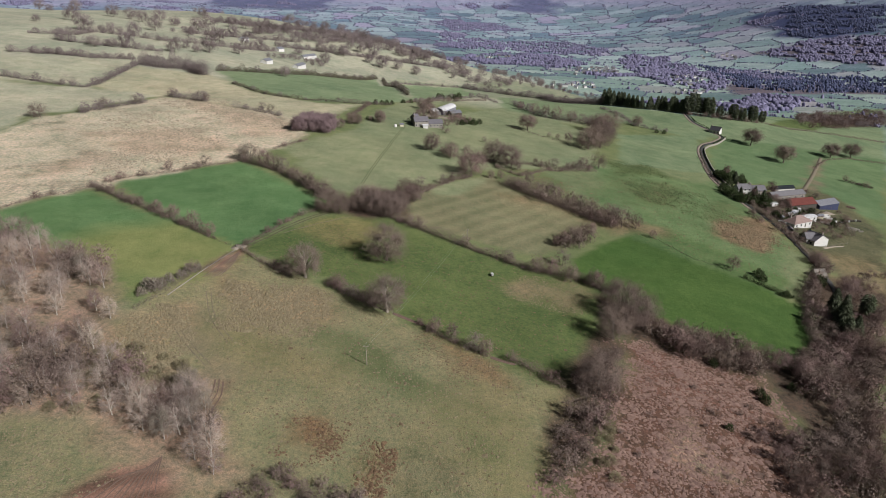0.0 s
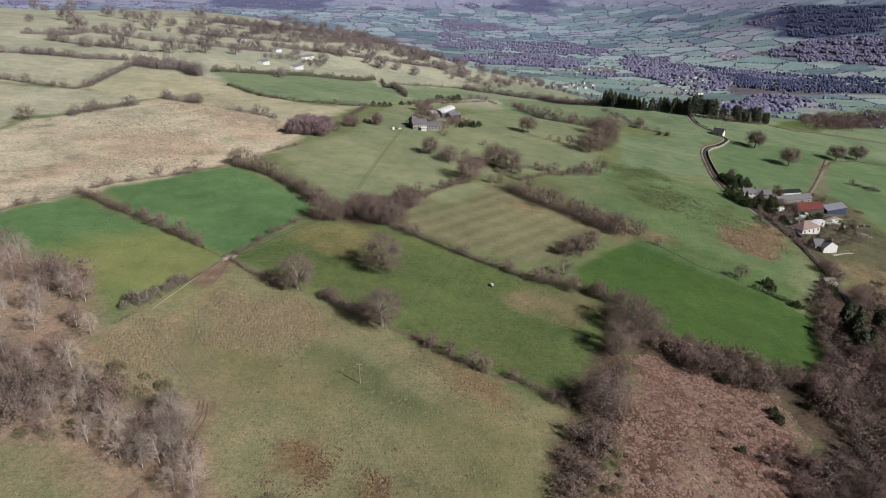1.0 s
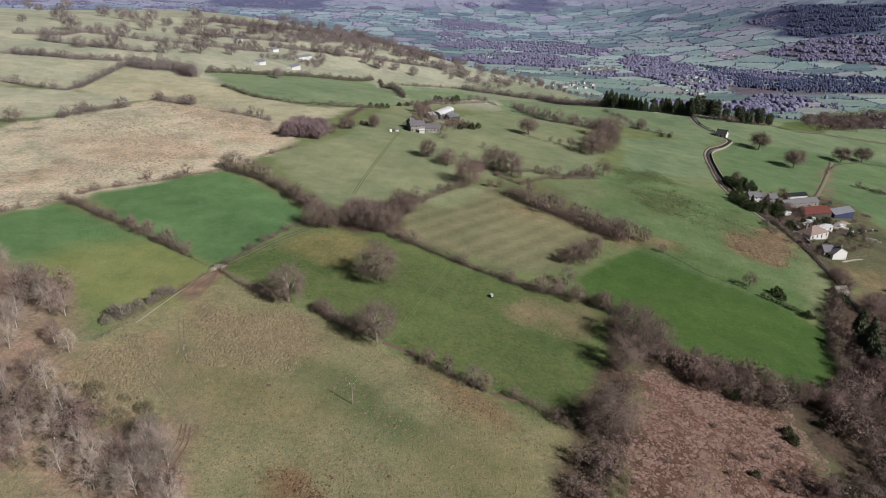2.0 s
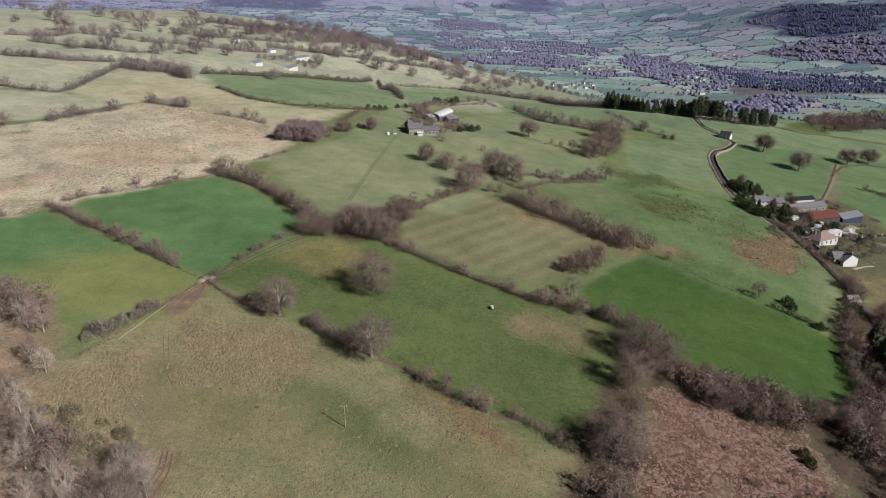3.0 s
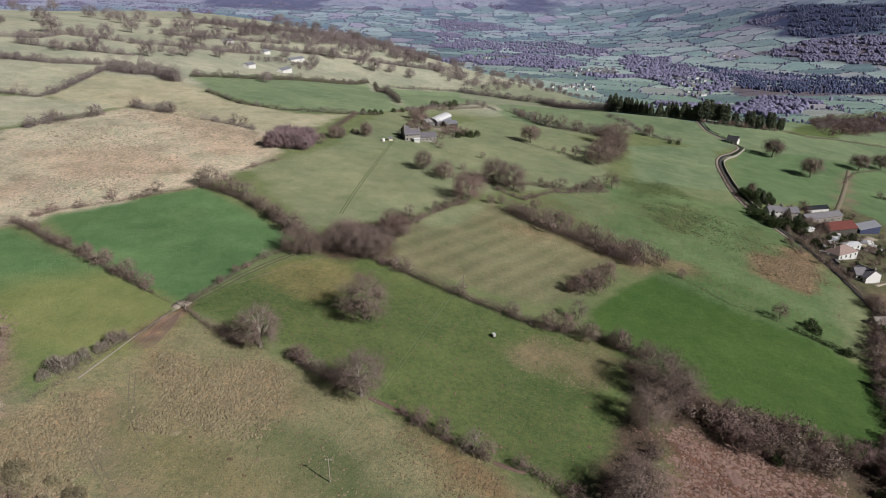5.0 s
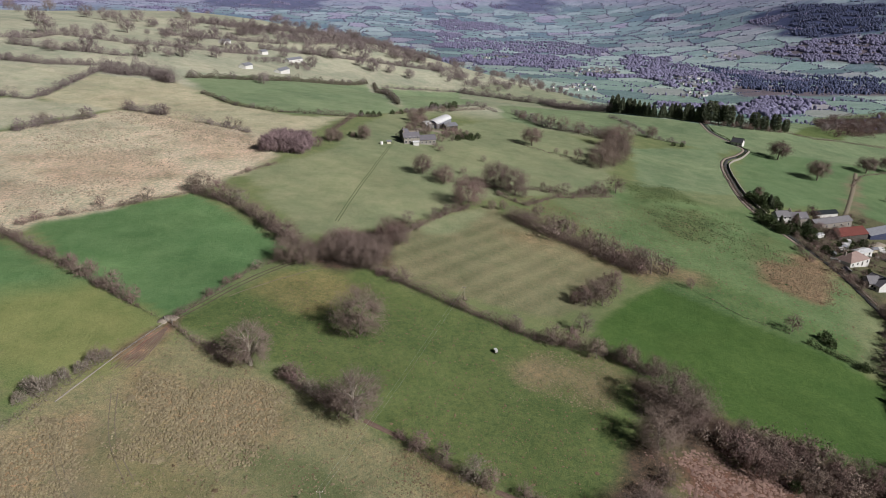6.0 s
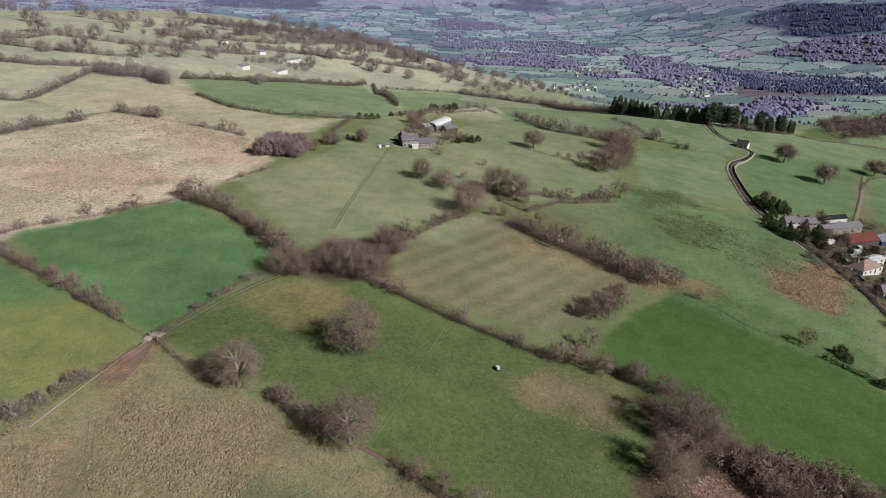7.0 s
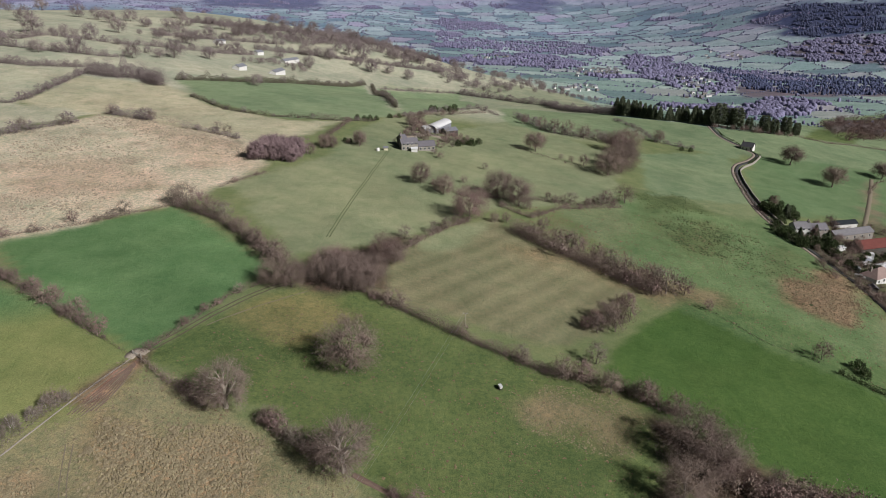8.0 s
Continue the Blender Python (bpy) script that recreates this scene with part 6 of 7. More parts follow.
strip("wheel_rut", [(-77.4, 224.7), (-79.7, 214.7), (-83.1, 206.8)], 0.28, "rut", 0.1, "reddish wheel rut in rough grass", "rut", 0)
strip("wheel_rut", [(-75.9, 223.9), (-77.4, 212.9), (-80.7, 205.4)], 0.28, "rut", 0.1, "reddish wheel rut in rough grass", "rut", 0)
strip("wheel_rut", [(-78.6, 225.5), (-81.8, 216.5), (-84.8, 208.2)], 0.28, "rut", 0.1, "reddish wheel rut in rough grass", "rut", 0)
strip("wheel_rut", [(-77.4, 227.0), (-80.2, 217.5), (-84.0, 205.5)], 0.34, "earth", 0.07, "reddish wheel rut fanning out from the gateway", "rut", 0)
strip("wheel_rut", [(-77.3, 226.9), (-79.7, 217.2), (-83.1, 205.8)], 0.34, "earth", 0.07, "reddish wheel rut fanning out from the gateway", "rut", 0)
strip("wheel_rut", [(-77.2, 226.7), (-79.1, 217.0), (-82.1, 206.2)], 0.34, "earth", 0.07, "reddish wheel rut fanning out from the gateway", "rut", 0)
strip("wheel_rut", [(-77.1, 226.6), (-78.6, 216.8), (-81.2, 206.5)], 0.34, "earth", 0.07, "reddish wheel rut fanning out from the gateway", "rut", 0)
strip("wheel_rut", [(-77.0, 226.5), (-78.1, 216.5), (-80.3, 206.8)], 0.34, "earth", 0.07, "reddish wheel rut fanning out from the gateway", "rut", 0)
strip("wheel_rut", [(-76.9, 226.3), (-77.5, 216.2), (-79.3, 207.2)], 0.34, "earth", 0.07, "reddish wheel rut fanning out from the gateway", "rut", 0)
strip("wheel_rut", [(-76.8, 226.2), (-77.0, 216.0), (-78.4, 207.5)], 0.34, "earth", 0.07, "reddish wheel rut fanning out from the gateway", "rut", 0)
strip("stone_path", [(-65.0, 246.7), (-59.6, 253), (-54.1, 258.9), (-46.5, 266.3), (-39.1, 273.3)], 0.28, "rut", 0.08, "pale stony path in short grass", "path", 0)
strip("farm_track", [(336, 547.9), (312.3, 512.2), (288.6, 477.4), (260, 436.9)], 3, "rut", 0.12, "muddy brown track down to the farmyard", "track", 0)
strip("gateway_gravel", [(-79.7, 228.4), (-78.6, 231.7), (-75.5, 231.1)], 3, "gravel", 0.12, "pale gravel in a field gateway", "gravel", 0)
strip("far_track", [(587.1, 1071.9), (598.5, 1016.5), (539.1, 854.9)], 5, "gravel", 0.3, "pale gravel track between far fields", "track", 0)
strip("farm_yard", [(-18.4, 479.1), (-6, 505.3), (9.6, 500.6)], 8, "gravel", 0.15, "grey gravel farmyard", "yard", 0)
strip("farm_yard", [(209.8, 360.9), (228.1, 371.6), (254.4, 391.1)], 6, "gravel", 0.15, "grey gravel farmyard", "yard", 0)
# wall at the bend; height and lower stretch added to shade the lane
wall_along([(260.6, 573.2), (244.5, 551.4), (228.8, 534.6), (219.4, 516.8), (207.3, 475.5), (198.3, 436.7), (193.2, 397.2)], 1.5, 0.6, "pale_stone", "pale dry stone wall beside the lane, lengthened to shade it")
wall_along([(-90.8, 191.6), (-85.6, 209.1), (-78.5, 229.6)], 0.25, 0.18, "stone", "low pale field wall below a hedge")

# ---- buildings ----


def box(x0, x1, y0, y1, z0, z1):
    v = [(x, y, z) for z in (z0, z1) for y in (y0, y1) for x in (x0, x1)]
    return v, [(0, 2, 3, 1), (4, 5, 7, 6), (0, 1, 5, 4), (2, 6, 7, 3), (0, 4, 6, 2), (1, 3, 7, 5)]


def box_part(parent, name, x0, x1, y0, y1, z0, z1, mat, label=""):
    return under(parent, name, mesh_of(name, *box(x0, x1, y0, y1, z0, z1), mat), label)


def opening(root, x, z, w, h, y, out, mat="glass"):
    """A window in a long wall: proud frame, sill and dark pane."""
    a, b = (y, y + 0.06 * out) if out > 0 else (y + 0.06 * out, y)
    fr = box_part(root, "window", x - w / 2 - 0.1, x + w / 2 + 0.1, a, b, z - 0.1, z + h + 0.1, "render_white")
    a, b = (y, y + 0.09 * out) if out > 0 else (y + 0.09 * out, y)
    box_part(fr, "pane", x - w / 2, x + w / 2, a, b, z, z + h, mat)


def house(name, x, y, turn, long, deep, eave, rise, wall, roof, label, category="house", chimneys=0, windows=0, storeys=1, door=False, group="", hip=False):
    """A gabled building: walls down into the ground, two roof slopes with eaves, ridge, chimneys, windows, door."""
    root = new(name)
    c, s = math.cos(radians(turn)), math.sin(radians(turn))
    zs = [hz(x + c * u * long / 2 - s * v * deep / 2, y + s * u * long / 2 + c * v * deep / 2) for u in (-1, 1) for v in (-1, 1)]
    z0 = sum(zs) / 4
    low = min(zs) - z0 - 0.8
    root.matrix_basis = pose(x, y, z0, 0, 0, turn)
    l, d = long / 2, deep / 2
    v = [(-l, -d, low), (l, -d, low), (l, d, low), (-l, d, low), (-l, -d, eave), (l, -d, eave), (l, d, eave), (-l, d, eave), (-l, 0, eave + rise), (l, 0, eave + rise)]
    f = [(0, 1, 5, 4), (2, 3, 7, 6), (1, 2, 6, 9, 5), (3, 0, 4, 8, 7)]
    if hip:
        v, f = v[:8], [(0, 1, 5, 4), (2, 3, 7, 6), (1, 2, 6, 5), (3, 0, 4, 7)]
    under(root, "wall", mesh_of("wall", v, f, wall))
    o, t = 0.35, 0.16
    if hip:
        b = l * 0.25
        rv = [(-l - o, -d - o, eave - 0.1), (l + o, -d - o, eave - 0.1), (l + o, d + o, eave - 0.1), (-l - o, d + o, eave - 0.1), (-b, 0, eave + rise), (b, 0, eave + rise)]
        under(root, "roof", mesh_of("roof", rv, [(0, 1, 5, 4), (2, 3, 4, 5), (1, 2, 5), (3, 0, 4), (3, 2, 1, 0)], roof))
    for side in () if hip else (-1, 1):
        yo, zo = side * (d + o), eave - rise * o / d
        rv = [(-l - o, yo, zo + 0.03), (l + o, yo, zo + 0.03), (l + o, 0, eave + rise + 0.03), (-l - o, 0, eave + rise + 0.03)]
        rv += [(a, b, z + t) for a, b, z in rv]
        under(root, "roof_slope", mesh_of("roof_slope", rv, [(0, 1, 2, 3), (4, 5, 6, 7), (0, 1, 5, 4), (1, 2, 6, 5), (2, 3, 7, 6), (3, 0, 4, 7)], roof))
    if not hip:
        box_part(root, "ridge", -l - o, l + o, -0.12, 0.12, eave + rise + 0.1, eave + rise + 0.28, roof)
    for i in range(chimneys):
        cx = (-l + 0.5) if i == 0 else (l - 0.5) if i == 1 else 0
        ch = box_part(root, "chimney", cx - 0.4, cx + 0.4, -0.45, 0.45, eave + rise - 0.8, eave + rise + 1.1, "stone")
        for k in (-0.2, 0.2):
            box_part(ch, "chimney_pot", cx - 0.13, cx + 0.13, k - 0.13, k + 0.13, eave + rise + 1.1, eave + rise + 1.5, "tile_pink")
    for side in (-1, 1):
        for i in range(windows):
            wx = -l + long * (i + 0.5) / windows
            for st in range(storeys):
                if door and side < 0 and st == 0 and i == windows // 2:
                    box_part(root, "door", wx - 0.5, wx + 0.5, -d - 0.07, -d, 0, 2.05, "dark_board")
                else:
                    opening(root, wx, 0.9 + 2.5 * st, 1.0, 1.2, side * d, side)
    return tagged(root, label, category, group)


def curved_barn(x, y, turn, long, deep, eave, rise):
    """A barn with a barrel roof of white sheeting on blue and dark walls."""
    root = new("barrel_roof_barn")
    z0 = hz(x, y)
    root.matrix_basis = pose(x, y, z0, 0, 0, turn)
    l, d = long / 2, deep / 2
    arc = [(d * math.cos(a), eave + rise * math.sin(a)) for a in np.linspace(0, math.pi, 17)]
    verts, faces = [], []
    for u in (-l - 0.3, l + 0.3):
        for k in (1.0, 1.03):
            verts += [(u, yy * k, (z - eave) * k + eave) for yy, z in arc]
    for i in range(16):
        faces += [(17 + i, 18 + i, 52 + i, 51 + i), (i, i + 1, 35 + i, 34 + i), (i, i + 1, 18 + i, 17 + i), (34 + i, 35 + i, 52 + i, 51 + i)]
    under(root, "roof", mesh_of("roof", verts, faces, "white_sheet", True), "white curved sheet roof")
    box_part(root, "side_wall", -l, l, -d, -d + 0.2, -1.5, eave, "grey_sheet")
    box_part(root, "side_wall", -l, l, d - 0.2, d, -1.5, eave, "grey_sheet")
    for u, mat in ((-l, "blue_sheet"), (l, "grey_sheet")):
        ev = [(u, -d, -1.5), (u, d, -1.5)] + [(u, yy, z) for yy, z in arc]
        under(root, "end_wall", mesh_of("end_wall", ev, [tuple(range(len(ev)))], mat), "blue painted sheet end wall" if mat == "blue_sheet" else "")
    box_part(root, "door", -l - 0.1, -l, -d * 0.55, d * 0.1, -0.2, eave * 0.9, "white_sheet", "white sliding door")
    return tagged(root, "farm barn with a white curved sheet roof", "barn")


house("farmhouse", -13.8, 458.4, 15.0, 10.0, 7.0, 4.2, 2.6, "pale_stone", "slate", "grey stone farmhouse with slate roof and chimneys", "house", 2, 4, 2, True, "")
house("farm_outbuilding", -3.7, 462.6, 15.8, 10.3, 7.0, 3, 2.4, "pale_stone", "slate", "long low grey stone outbuilding with slate roof", "barn", 0, 4, 1, False, "")
house("farmhouse_wing", -17.8, 464.2, 29.1, 3.1, 9.0, 4.6, 2.4, "stone", "slate", "grey stone rear wing of the farmhouse with slate roof", "house", 1, 2, 2, False, "")
house("farm_store", -4.9, 513.3, 35.4, 4.7, 7.0, 2.6, 1.6, "grey_sheet", "white_sheet", "small pale lean-to store beside the barn", "shed", 0, 0, 1, False, "")
house("conservatory", -10.3, 454.1, 9.5, 3.6, 2.0, 2.1, 0.5, "render_white", "white_sheet", "small white lean-to porch on the farmhouse", "porch", 0, 0, 1, False, "")
house("farm_shed", 12.0, 517.0, 24.0, 8.9, 8.0, 3.2, 1.6, "dark_board", "grey_sheet", "dark farm shed with grey sheet roof", "shed", 0, 0, 1, False, "")
curved_barn(4.2, 526.5, 67, 28, 8.6, 3.4, 2.6)
house("stone_cottage", 197.7, 398.3, 1.3, 8.5, 7.0, 4.4, 2.4, "render_white", "slate", "white cottage with grey slate roof behind dark trees", "house", 2, 3, 2, True, "")
house("slate_house", 208.6, 402.1, 4.7, 9.7, 7.0, 4.2, 2.4, "stone", "slate", "grey slate roofed stone house", "house", 1, 3, 2, True, "")
house("glazed_shed", 240.3, 427.9, 11.3, 15.8, 5.0, 2.6, 1.4, "render_white", "glass", "long low shed with glazed roof panels", "shed", 0, 0, 1, False, "")
house("long_barn", 232.5, 408.9, 16.6, 26.6, 7.0, 3.2, 2, "stone", "slate", "long low stone barn with grey slate roof", "barn", 0, 5, 1, False, "")
house("red_roof_barn", 231.3, 390.3, 14.1, 19.7, 10.0, 3.4, 2.8, "dark_board", "red_sheet", "large barn with rusty red sheet roof", "barn", 0, 0, 1, False, "")
house("grey_barn", 255.7, 402.9, 22.3, 17.9, 9.0, 3.2, 2.2, "blue_sheet", "grey_sheet", "barn with grey sheet roof and blue sides", "barn", 0, 0, 1, False, "")
house("pink_roof_house", 207.2, 346.5, 25.0, 14.7, 8.0, 2.8, 3.4, "render_white", "tile_pink", "white house with faded pink hipped roof", "house", 1, 4, 1, True, "", True)
house("white_annex", 223.0, 363.0, 21.4, 9.0, 5.0, 2.6, 0.5, "render_white", "white_sheet", "flat white annexe beside the house", "shed", 0, 2, 1, False, "")
house("white_cottage", 202.2, 318.8, 112.1, 8.0, 10.4, 3, 2.8, "render_white", "slate", "white gabled cottage with grey slate roof", "house", 1, 2, 1, True, "")
house("cottage_wing", 198.5, 318.9, -1.2, 4.8, 6.0, 2.8, 2.4, "render_white", "slate", "lower wing of the white cottage", "house", 0, 2, 1, False, "")
house("lane_cottage", 258.8, 592.4, -42, 9, 6.4, 3.0, 3.0, "render_white", "dark_slate", "small white cottage with dark slate roof by the lane", "house", 1, 3, 1, True)
house("stone_hut", 177.7, 271.9, 4.7, 4.9, 5.0, 1.8, 2, "stone", "stone", "old grey stone hut among bushes", "hut", 0, 0, 1, False, "")
house("far_farm_building", -182.9, 914.3, 68.5, 32.0, 7.5, 3.2, 2.2, "render_white", "grey_sheet", "pale far farm building among hedges", "barn", 0, 0, 1, False, "far farm buildings")
house("far_farm_building", -222.3, 916.4, 71.3, 13.8, 7.5, 3.2, 2.2, "render_white", "grey_sheet", "pale far farm building among hedges", "barn", 0, 0, 1, False, "far farm buildings")
house("far_farm_building", -195.0, 740.9, 79.9, 16.7, 7.5, 3.2, 2.2, "render_white", "grey_sheet", "pale far farm building among hedges", "barn", 0, 0, 1, False, "far farm buildings")
house("far_farm_building", -167.9, 782.8, 83.0, 29.1, 7.5, 3.2, 2.2, "render_white", "grey_sheet", "pale far farm building among hedges", "barn", 0, 0, 1, False, "far farm buildings")
house("far_farm_building", -277.7, 941.8, 72.6, 16.6, 7.5, 3.2, 2.2, "render_white", "grey_sheet", "pale far farm building among hedges", "barn", 0, 0, 1, False, "far farm buildings")
for x, y in [(439, 2070), (516, 1982), (429, 2015), (498, 2091), (539, 2111), (464, 1992), (464, 1972), (479, 1870), (440, 1948), (519, 2054), (378, 1823), (464, 2048), (528, 1984), (456, 1914), (400, 1916), (489, 2113), (471, 1873), (431, 1952), (435, 1916), (528, 2075), (515, 1963), (482, 1909), (451, 1916), (561, 2121), (534, 2030), (499, 2095), (520, 2054), (545, 2062), (494, 2025), (514, 2080), (418, 1908), (510, 1985), (558, 2085), (551, 2094), (536, 1977), (460, 1858), (499, 1924), (427, 2034), (441, 2082), (414, 1872)]:
    house("village_house", x, y, rng.uniform(-40, 40), rng.uniform(6.5, 10), 6.0, 4.0, 2.2, ("render_white", "render_white", "stone")[int(rng.integers(3))], ("slate", "grey_sheet")[int(rng.integers(2))], "pale village house with grey roof in the valley", "house", 0, 0, 1, False, "village houses")
for x, y in [(441, 2053), (454, 1890), (530, 1955), (438, 1981), (540, 2134), (512, 2034), (480, 1951), (501, 1994), (506, 2080), (503, 2102), (475, 1987), (524, 2029), (248, 1436), (268, 1444), (302, 1526), (368, 1569), (298, 1525), (321, 1573), (309, 1475), (315, 1499), (361, 1522), (337, 1509), (360, 1580), (315, 1541), (280, 1481), (287, 1483), (334, 1581), (309, 1531), (350, 1592), (269, 1473), (647, 1716), (707, 1897), (764, 1902), (675, 1855), (703, 1886), (628, 1635), (654, 1799), (644, 1651), (786, 1944), (634, 1650)]:
    house("village_house", x, y, rng.uniform(-40, 40), rng.uniform(6.5, 10), 6.0, 4.0, 2.2, ("render_white", "render_white", "stone")[int(rng.integers(3))], ("slate", "grey_sheet")[int(rng.integers(2))], "pale village house with grey roof in the valley", "house", 0, 0, 1, False, "village houses")
for x, y in [(625, 1736), (615, 1678), (715, 1777), (692, 1939), (627, 1658), (632, 1711), (704, 1871), (729, 1866), (632, 1682), (641, 1678), (732, 1919), (627, 1652), (628, 1628), (652, 1825), (678, 1717), (662, 1720), (1055, 2352), (1027, 2396), (1053, 2418), (1037, 2379), (1057, 2385), (965, 2429), (1056, 2359), (1047, 2411), (997, 2389), (955, 2383), (1042, 2319), (1003, 2487), (253, 2408), (150, 2402), (217, 2435), (183, 2364), (230, 2468), (239, 2400), (175, 2377), (146, 2309), (139, 2378), (131, 2363), (249, 2350), (125, 2360)]:
    house("village_house", x, y, rng.uniform(-40, 40), rng.uniform(6.5, 10), 6.0, 4.0, 2.2, ("render_white", "render_white", "stone")[int(rng.integers(3))], ("slate", "grey_sheet")[int(rng.integers(2))], "pale village house with grey roof in the valley", "house", 0, 0, 1, False, "village houses")
for x, y in [(256, 2439), (170, 2354), (607, 1490), (593, 1472), (571, 1474), (587, 1470), (594, 1501), (569, 1452), (574, 1519), (539, 1458)]:
    house("village_house", x, y, rng.uniform(-40, 40), rng.uniform(6.5, 10), 6.0, 4.0, 2.2, ("render_white", "render_white", "stone")[int(rng.integers(3))], ("slate", "grey_sheet")[int(rng.integers(2))], "pale village house with grey roof in the valley", "house", 0, 0, 1, False, "village houses")

# ---- small things ----


def utility_pole(x, y, tall):
    root = new("utility_pole")
    root.matrix_basis = pose(x, y, hz(x, y))
    v, f = [], []
    limb(v, f, [(0, 0, -0.5), (0, 0, tall)], [0.14, 0.10], 10)
    under(root, "shaft", mesh_of("shaft", v, f, "pole_wood", True))
    bar = box_part(root, "crossarm", -0.75, 0.75, -0.06, 0.06, tall - 0.35, tall - 0.2, "pole_wood")
    for k in (-0.6, 0.6):
        box_part(bar, "insulator", k - 0.05, k + 0.05, -0.05, 0.05, tall - 0.2, tall - 0.02, "render_white")
    return tagged(root, "weathered wooden utility pole standing in rough pasture", "utility pole", "utility poles")


def wire(a, b, za, zb, sag):
    v, f = [], []
    pts = [((1 - t) * a[0] + t * b[0], (1 - t) * a[1] + t * b[1], (1 - t) * za + t * zb - 4 * sag * t * (1 - t)) for t in np.linspace(0, 1, 25)]
    limb(v, f, pts, [0.014] * 25, 4)
    return tagged(new("overhead_wire", mesh_of("overhead_wire", v, f, "galvanised")), "thin grey overhead wire between wooden poles", "wire", "overhead wires")


def feed_trailer(x, y, turn):
    root = new("feed_trailer")
    root.matrix_basis = pose(x, y, hz(x, y), 0, 0, turn) @ Matrix.Scale(0.68, 4)
    bm_v, bm_f = box(-0.65, 0.65, -1.1, 1.1, 0.55, 1.6)
    bm_v = [(a * (0.8 if z < 1 else 1), b * (0.85 if z < 1 else 1), z) for a, b, z in bm_v]
    under(root, "hopper", mesh_of("hopper", bm_v, bm_f, "render_white"), "white painted hopper")
    box_part(root, "lid", -0.7, 0.7, -1.15, 1.15, 1.6, 1.68, "white_sheet")
    box_part(root, "chassis", -0.6, 0.6, -1.2, 1.2, 0.42, 0.55, "dark_board")
    box_part(root, "drawbar", -0.06, 0.06, -2.1, -1.2, 0.40, 0.5, "dark_board")
    for sx in (-1, 1):
        v, f = [], []
        for u in (0.60, 0.82):
            v += [(sx * u, 0.36 * math.cos(a), 0.36 + 0.36 * math.sin(a)) for a in np.linspace(0, 2 * math.pi, 14, endpoint=False)]
        f = [(i, (i + 1) % 14, 14 + (i + 1) % 14, 14 + i) for i in range(14)] + [tuple(range(14)), tuple(range(14, 28))]
        under(root, "wheel", mesh_of("wheel", v, f, "dark_board"))
    return tagged(root, "small white feed trailer parked on green pasture", "trailer")


def field_gate(x, y, turn, long):
    root = new("field_gate")
    root.matrix_basis = pose(x, y, hz(x, y), 0, 0, turn)
    for u in (-long / 2 - 0.2, long / 2 + 0.2):
        box_part(root, "post", u - 0.15, u + 0.15, -0.15, 0.15, -0.4, 1.5, "stone", "stout pale gatepost")
    for k in range(5):
        box_part(root, "bar", -long / 2, long / 2, -0.03, 0.03, 0.25 + 0.22 * k, 0.31 + 0.22 * k, "galvanised")
    box_part(root, "brace", -0.03, 0.03, -0.035, 0.035, 0.25, 1.2, "galvanised")
    return tagged(root, "closed galvanised field gate between pale stone posts", "gate")


def bale(x, y, turn, mat="dark_board"):
    v, f = [], []
    for u in (-0.6, 0.6):
        for r in (0.5, 0.6):
            k = u * (1.0 if r < 0.55 else 0.85)
            v += [(k, r * math.cos(a), 0.58 + r * math.sin(a)) for a in np.linspace(0, 2 * math.pi, 14, endpoint=False)]
    order = (0, 14, 42, 28)
    for a, b in zip(order, order[1:]):
        f += [(a + i, a + (i + 1) % 14, b + (i + 1) % 14, b + i) for i in range(14)]
    f += [tuple(range(14)), tuple(range(28, 42))]
    ob = new("silage_bale", mesh_of("silage_bale", v, f, mat, True))
    ob.matrix_basis = pose(x, y, hz(x, y), 0, 0, turn)
    return tagged(ob, "round silage bale in " + ("black" if mat == "dark_board" else "white") + " wrap, lying in a row", "bale", "silage bales")


def van(x, y, turn, mat):
    root = new("parked_van")
    root.matrix_basis = pose(x, y, hz(x, y), 0, 0, turn)
    prof = [(-2.3, 0.35), (2.3, 0.35), (2.3, 0.95), (1.5, 1.15), (0.95, 1.85), (-2.2, 1.9), (-2.3, 1.7)]
    v = [(a, w, z) for w in (-0.85, 0.85) for a, z in prof]
    n = len(prof)
    f = [tuple(range(n)), tuple(range(n, 2 * n))] + [(i, (i + 1) % n, n + (i + 1) % n, n + i) for i in range(n)]
    under(root, "body", mesh_of("body", v, f, mat))
    under(root, "windscreen", mesh_of("windscreen", [(1.46, -0.75, 1.22), (1.46, 0.75, 1.22), (1.03, 0.7, 1.8), (1.03, -0.7, 1.8)], [(0, 1, 2, 3)], "glass"))
    for w in (-0.86, 0.82):
        box_part(root, "side_window", 0.1, 0.95, w, w + 0.04, 1.2, 1.7, "glass")
        for a in (-1.5, 1.45):
            vv = [(a + 0.33 * math.cos(q), w + u, 0.33 + 0.33 * math.sin(q)) for u in (-0.06, 0.1) for q in np.linspace(0, 2 * math.pi, 12, endpoint=False)]
            under(root, "wheel", mesh_of("wheel", vv, [(i, (i + 1) % 12, 12 + (i + 1) % 12, 12 + i) for i in range(12)] + [tuple(range(12)), tuple(range(12, 24))], "dark_board"))
    return tagged(root, "white van parked beside the farm buildings" if mat != "galvanised" else "grey van parked beside the farm buildings", "van")


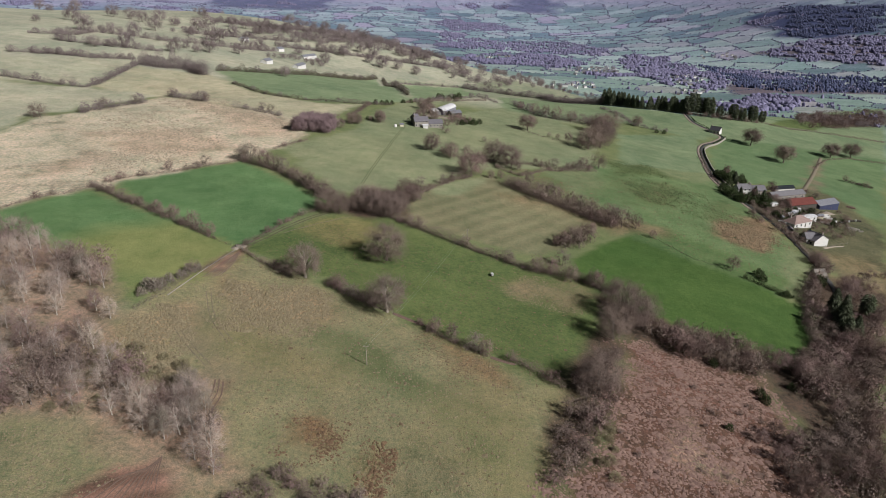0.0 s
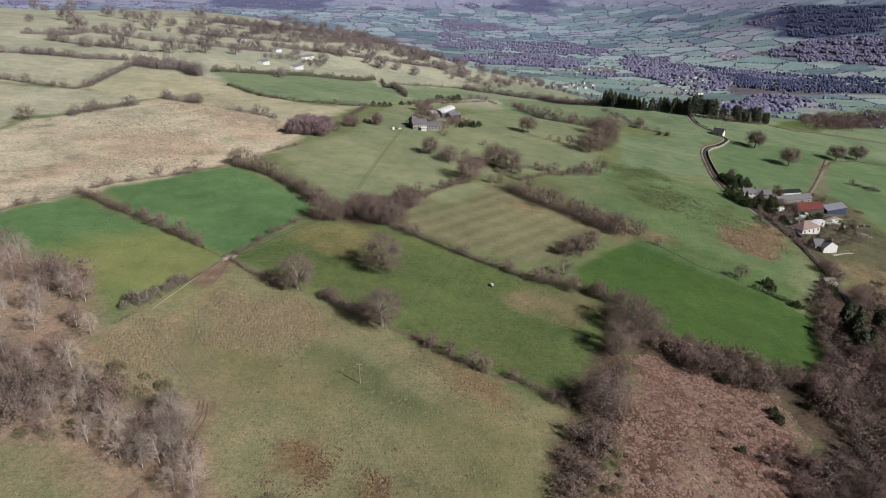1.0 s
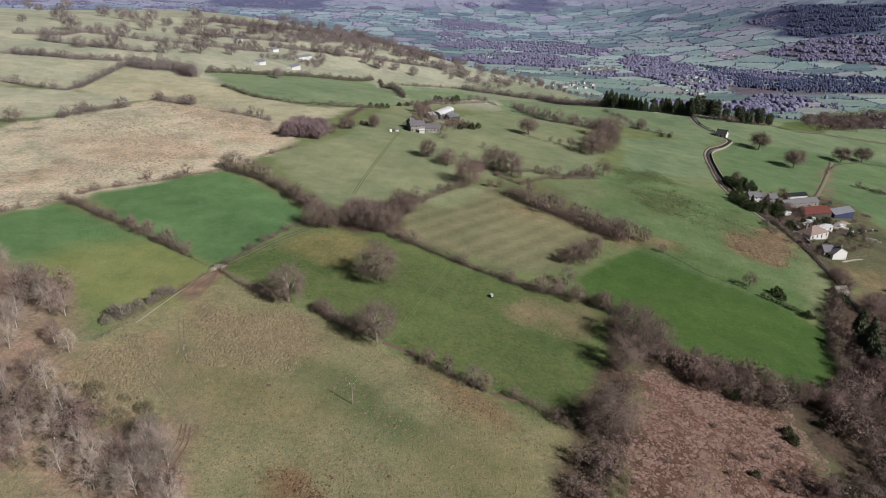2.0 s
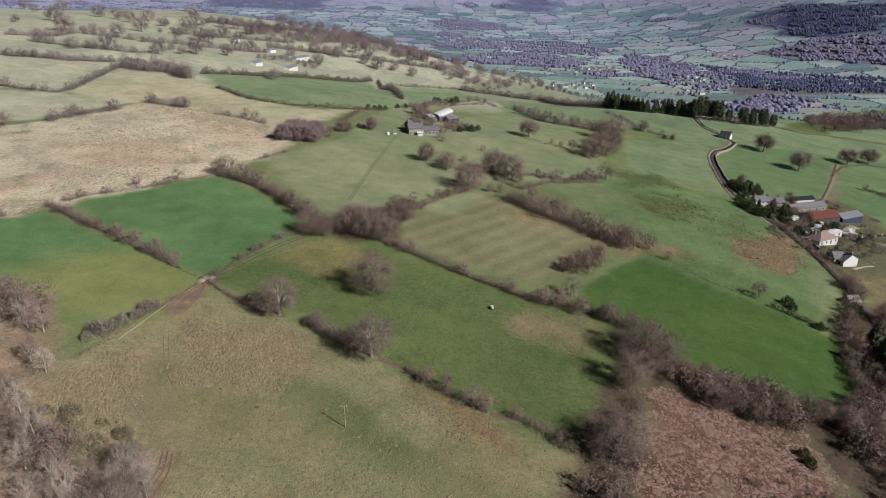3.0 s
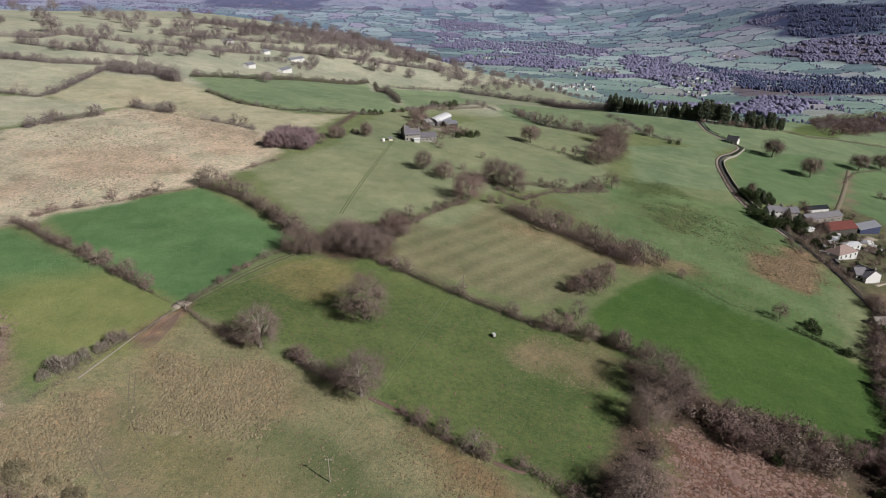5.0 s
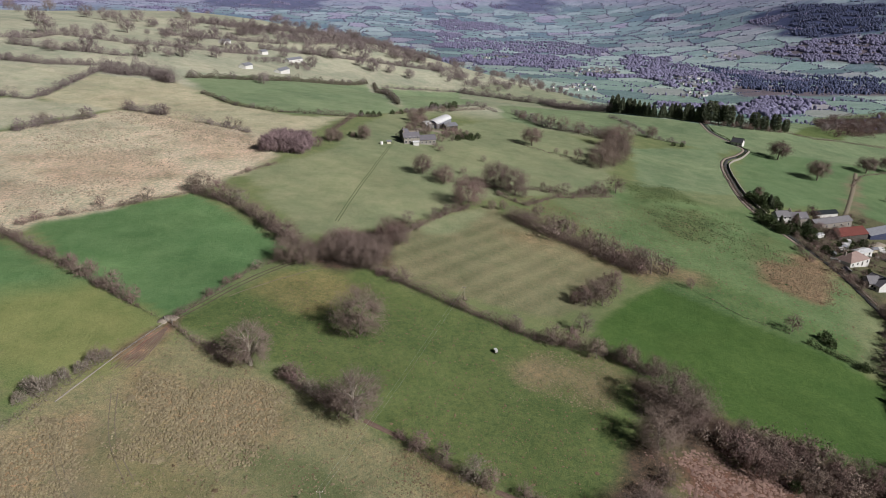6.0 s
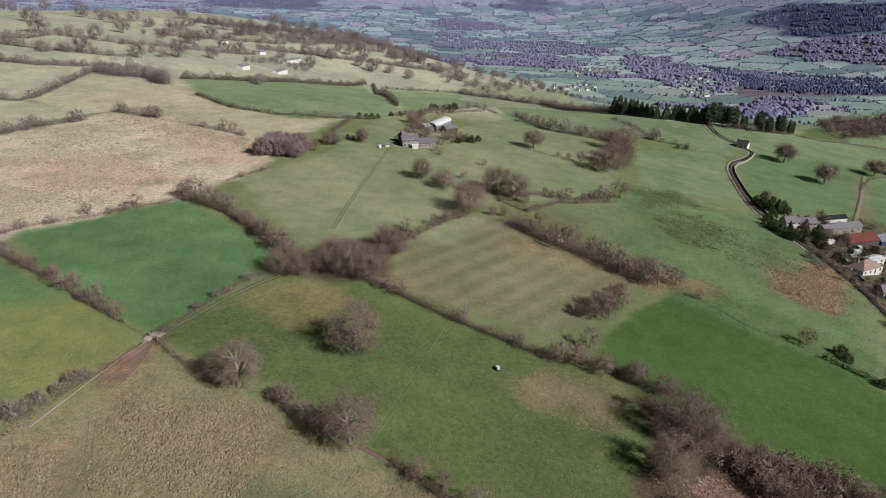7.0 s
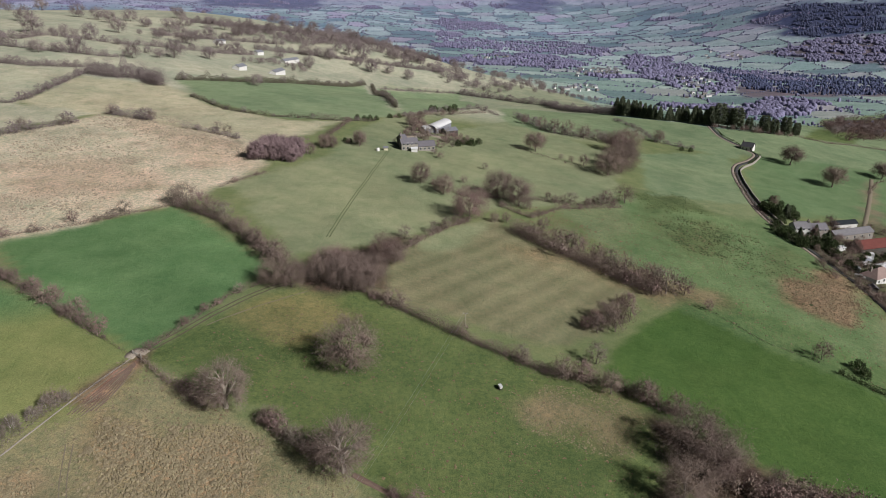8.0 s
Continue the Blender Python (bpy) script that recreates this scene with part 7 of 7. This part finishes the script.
def water_tank(x, y):
    root = new("water_tank")
    root.matrix_basis = pose(x, y, hz(x, y))
    v, f = [], []
    limb(v, f, [(0, 0, -0.1), (0, 0, 1.5), (0, 0, 1.75)], [1.0, 1.0, 0.5], 14)
    f.append(tuple(range(28, 42)))
    under(root, "shell", mesh_of("shell", v, f, "render_white", True))
    box_part(root, "lid", -0.25, 0.25, -0.25, 0.25, 1.74, 1.84, "dark_board")
    return tagged(root, "round white water tank near the farmhouse", "tank")


def cream_shed(x, y):
    return house("field_shed", x, y, 12, 2.4, 1.8, 1.5, 0.5, "cream", "grey_sheet", "small cream field shed near the farmhouse", "shed")


def rubble_heap(x, y, wide, count, mat, label):
    """A low heap of angular blocks tipped on the ground."""
    v, f = [], []
    for _ in range(count):
        r = wide * 0.5 * math.sqrt(rng.random())
        a = rng.uniform(0, 6.28)
        bx, by = x + r * math.cos(a), y + 0.6 * r * math.sin(a)
        h = 0.2 + 0.9 * (1 - 2 * r / wide) * rng.random()
        w, d, k, turn = rng.uniform(0.25, 0.6), rng.uniform(0.2, 0.5), rng.uniform(0.15, 0.4), rng.uniform(0, 3.1)
        n = len(v)
        bv, bf = box(-w, w, -d, d, -k, k)
        z = hz(bx, by) + h * 0.6
        v += [(bx + p * math.cos(turn) - q * math.sin(turn), by + p * math.sin(turn) + q * math.cos(turn), z + u + 0.2 * p) for p, q, u in bv]
        f += [tuple(n + j for j in g) for g in bf]
    return tagged(new("rubble_heap", mesh_of("rubble_heap", v, f, mat)), label, "rubble", kind="stuff")


def timber_fence(line, tall):
    """Posts and two rails along a line."""
    p = smooth_line(line, 3.0)
    root = new("timber_fence")
    root.matrix_basis = pose(p[0][0], p[0][1], hz(*p[0]))
    base = np.array([p[0][0], p[0][1], hz(*p[0])])
    for q in p:
        e = np.array([q[0], q[1], hz(*q)]) - base
        box_part(root, "post", e[0] - 0.07, e[0] + 0.07, e[1] - 0.07, e[1] + 0.07, e[2] - 0.3, e[2] + tall, "pole_wood")
    for up in (0.45, 0.9):
        v, f = [], []
        limb(v, f, [np.array([q[0], q[1], hz(*q) + tall * up]) - base for q in p], [0.06] * len(p), 4)
        under(root, "rail", mesh_of("rail", v, f, "pole_wood"))
    return tagged(root, "pale weathered post and rail timber fence", "fence")


def garden_shed(x, y, turn, wall, roof, label):
    return house("garden_shed", x, y, turn, rng.uniform(2.6, 4.2), rng.uniform(2.0, 2.8), 1.9, 0.7, wall, roof, label, "shed", group="garden sheds")


garden_shed(211.0, 381.6, 20, "render_white", "white_sheet", "small white garden shed among bushes")
garden_shed(214.5, 366.0, 35, "dark_board", "grey_sheet", "dark timber shed with grey sheet roof")
garden_shed(210.3, 361.0, 15, "dark_board", "white_sheet", "dark timber shed with pale sheet roof")
garden_shed(200.5, 351.5, 60, "render_white", "grey_sheet", "low pale store beside the house")
garden_shed(236.0, 372.5, 10, "cream", "grey_sheet", "cream shed behind the house")
garden_shed(219.0, 371.0, -20, "render_white", "white_sheet", "small white garden shed among bushes")
garden_shed(194.5, 330.5, 75, "dark_board", "slate", "dark timber shed beside the lane")
rubble_heap(244.4, 375.5, 9, 60, "render_white", "heap of pale broken stone and rubble")
rubble_heap(235.0, 363.3, 8, 45, "pale_stone", "heap of pale broken stone and rubble")
rubble_heap(282.4, 414.4, 7, 40, "earth", "tipped heap of reddish earth clods")
rubble_heap(252.0, 361.0, 10, 50, "pale_stone", "heap of pale broken stone and rubble")
rubble_heap(228.0, 386.0, 6, 30, "render_white", "heap of pale broken stone and rubble")
timber_fence([(206.5, 315.5), (212.2, 318.4), (219, 323), (226, 327)], 1.2)
timber_fence([(239, 380), (249, 384), (262, 391)], 1.2)
strip("garden_path", [(204, 312.5), (212.2, 318.0), (221, 322.5)], 1.6, "gravel", 0.12, "pale gravel path beside the cottage", "path")
for x, y in [(-21.8, 164.9), (12.2, 259.5)]:
    utility_pole(x, y, 6.5)
for o in (-0.6, 0.6):
    wire((-21.8 + o, 164.9), (12.2 + o, 259.5), hz(-21.8, 164.9) + 6.45, hz(12.2, 259.5) + 6.45, 1.2)
feed_trailer(21.1, 232.4, 15)
field_gate(-77.7, 229.4, -35, 3.4)
bale(244, 368.3, 20, "white_sheet")
bale(245.2, 368, 57, "dark_board")
bale(248, 370.2, 34, "dark_board")
bale(250.1, 371.2, 71, "white_sheet")
bale(252.9, 373.4, 48, "dark_board")
bale(255, 374.4, 25, "dark_board")
bale(257.8, 376.6, 62, "white_sheet")
bale(260.7, 378.9, 39, "dark_board")
bale(262.8, 379.8, 76, "dark_board")
bale(265.7, 382, 53, "white_sheet")
bale(267.8, 383, 30, "dark_board")
bale(269, 382.6, 67, "dark_board")
van(210.4, 380.5, 20, "render_white")
van(227.5, 381.5, 70, "white_sheet")
van(196.9, 343.7, -30, "galvanised")
van(243.6, 378.1, 10, "render_white")
water_tank(-31.2, 445.6)
cream_shed(-26.9, 449.3)
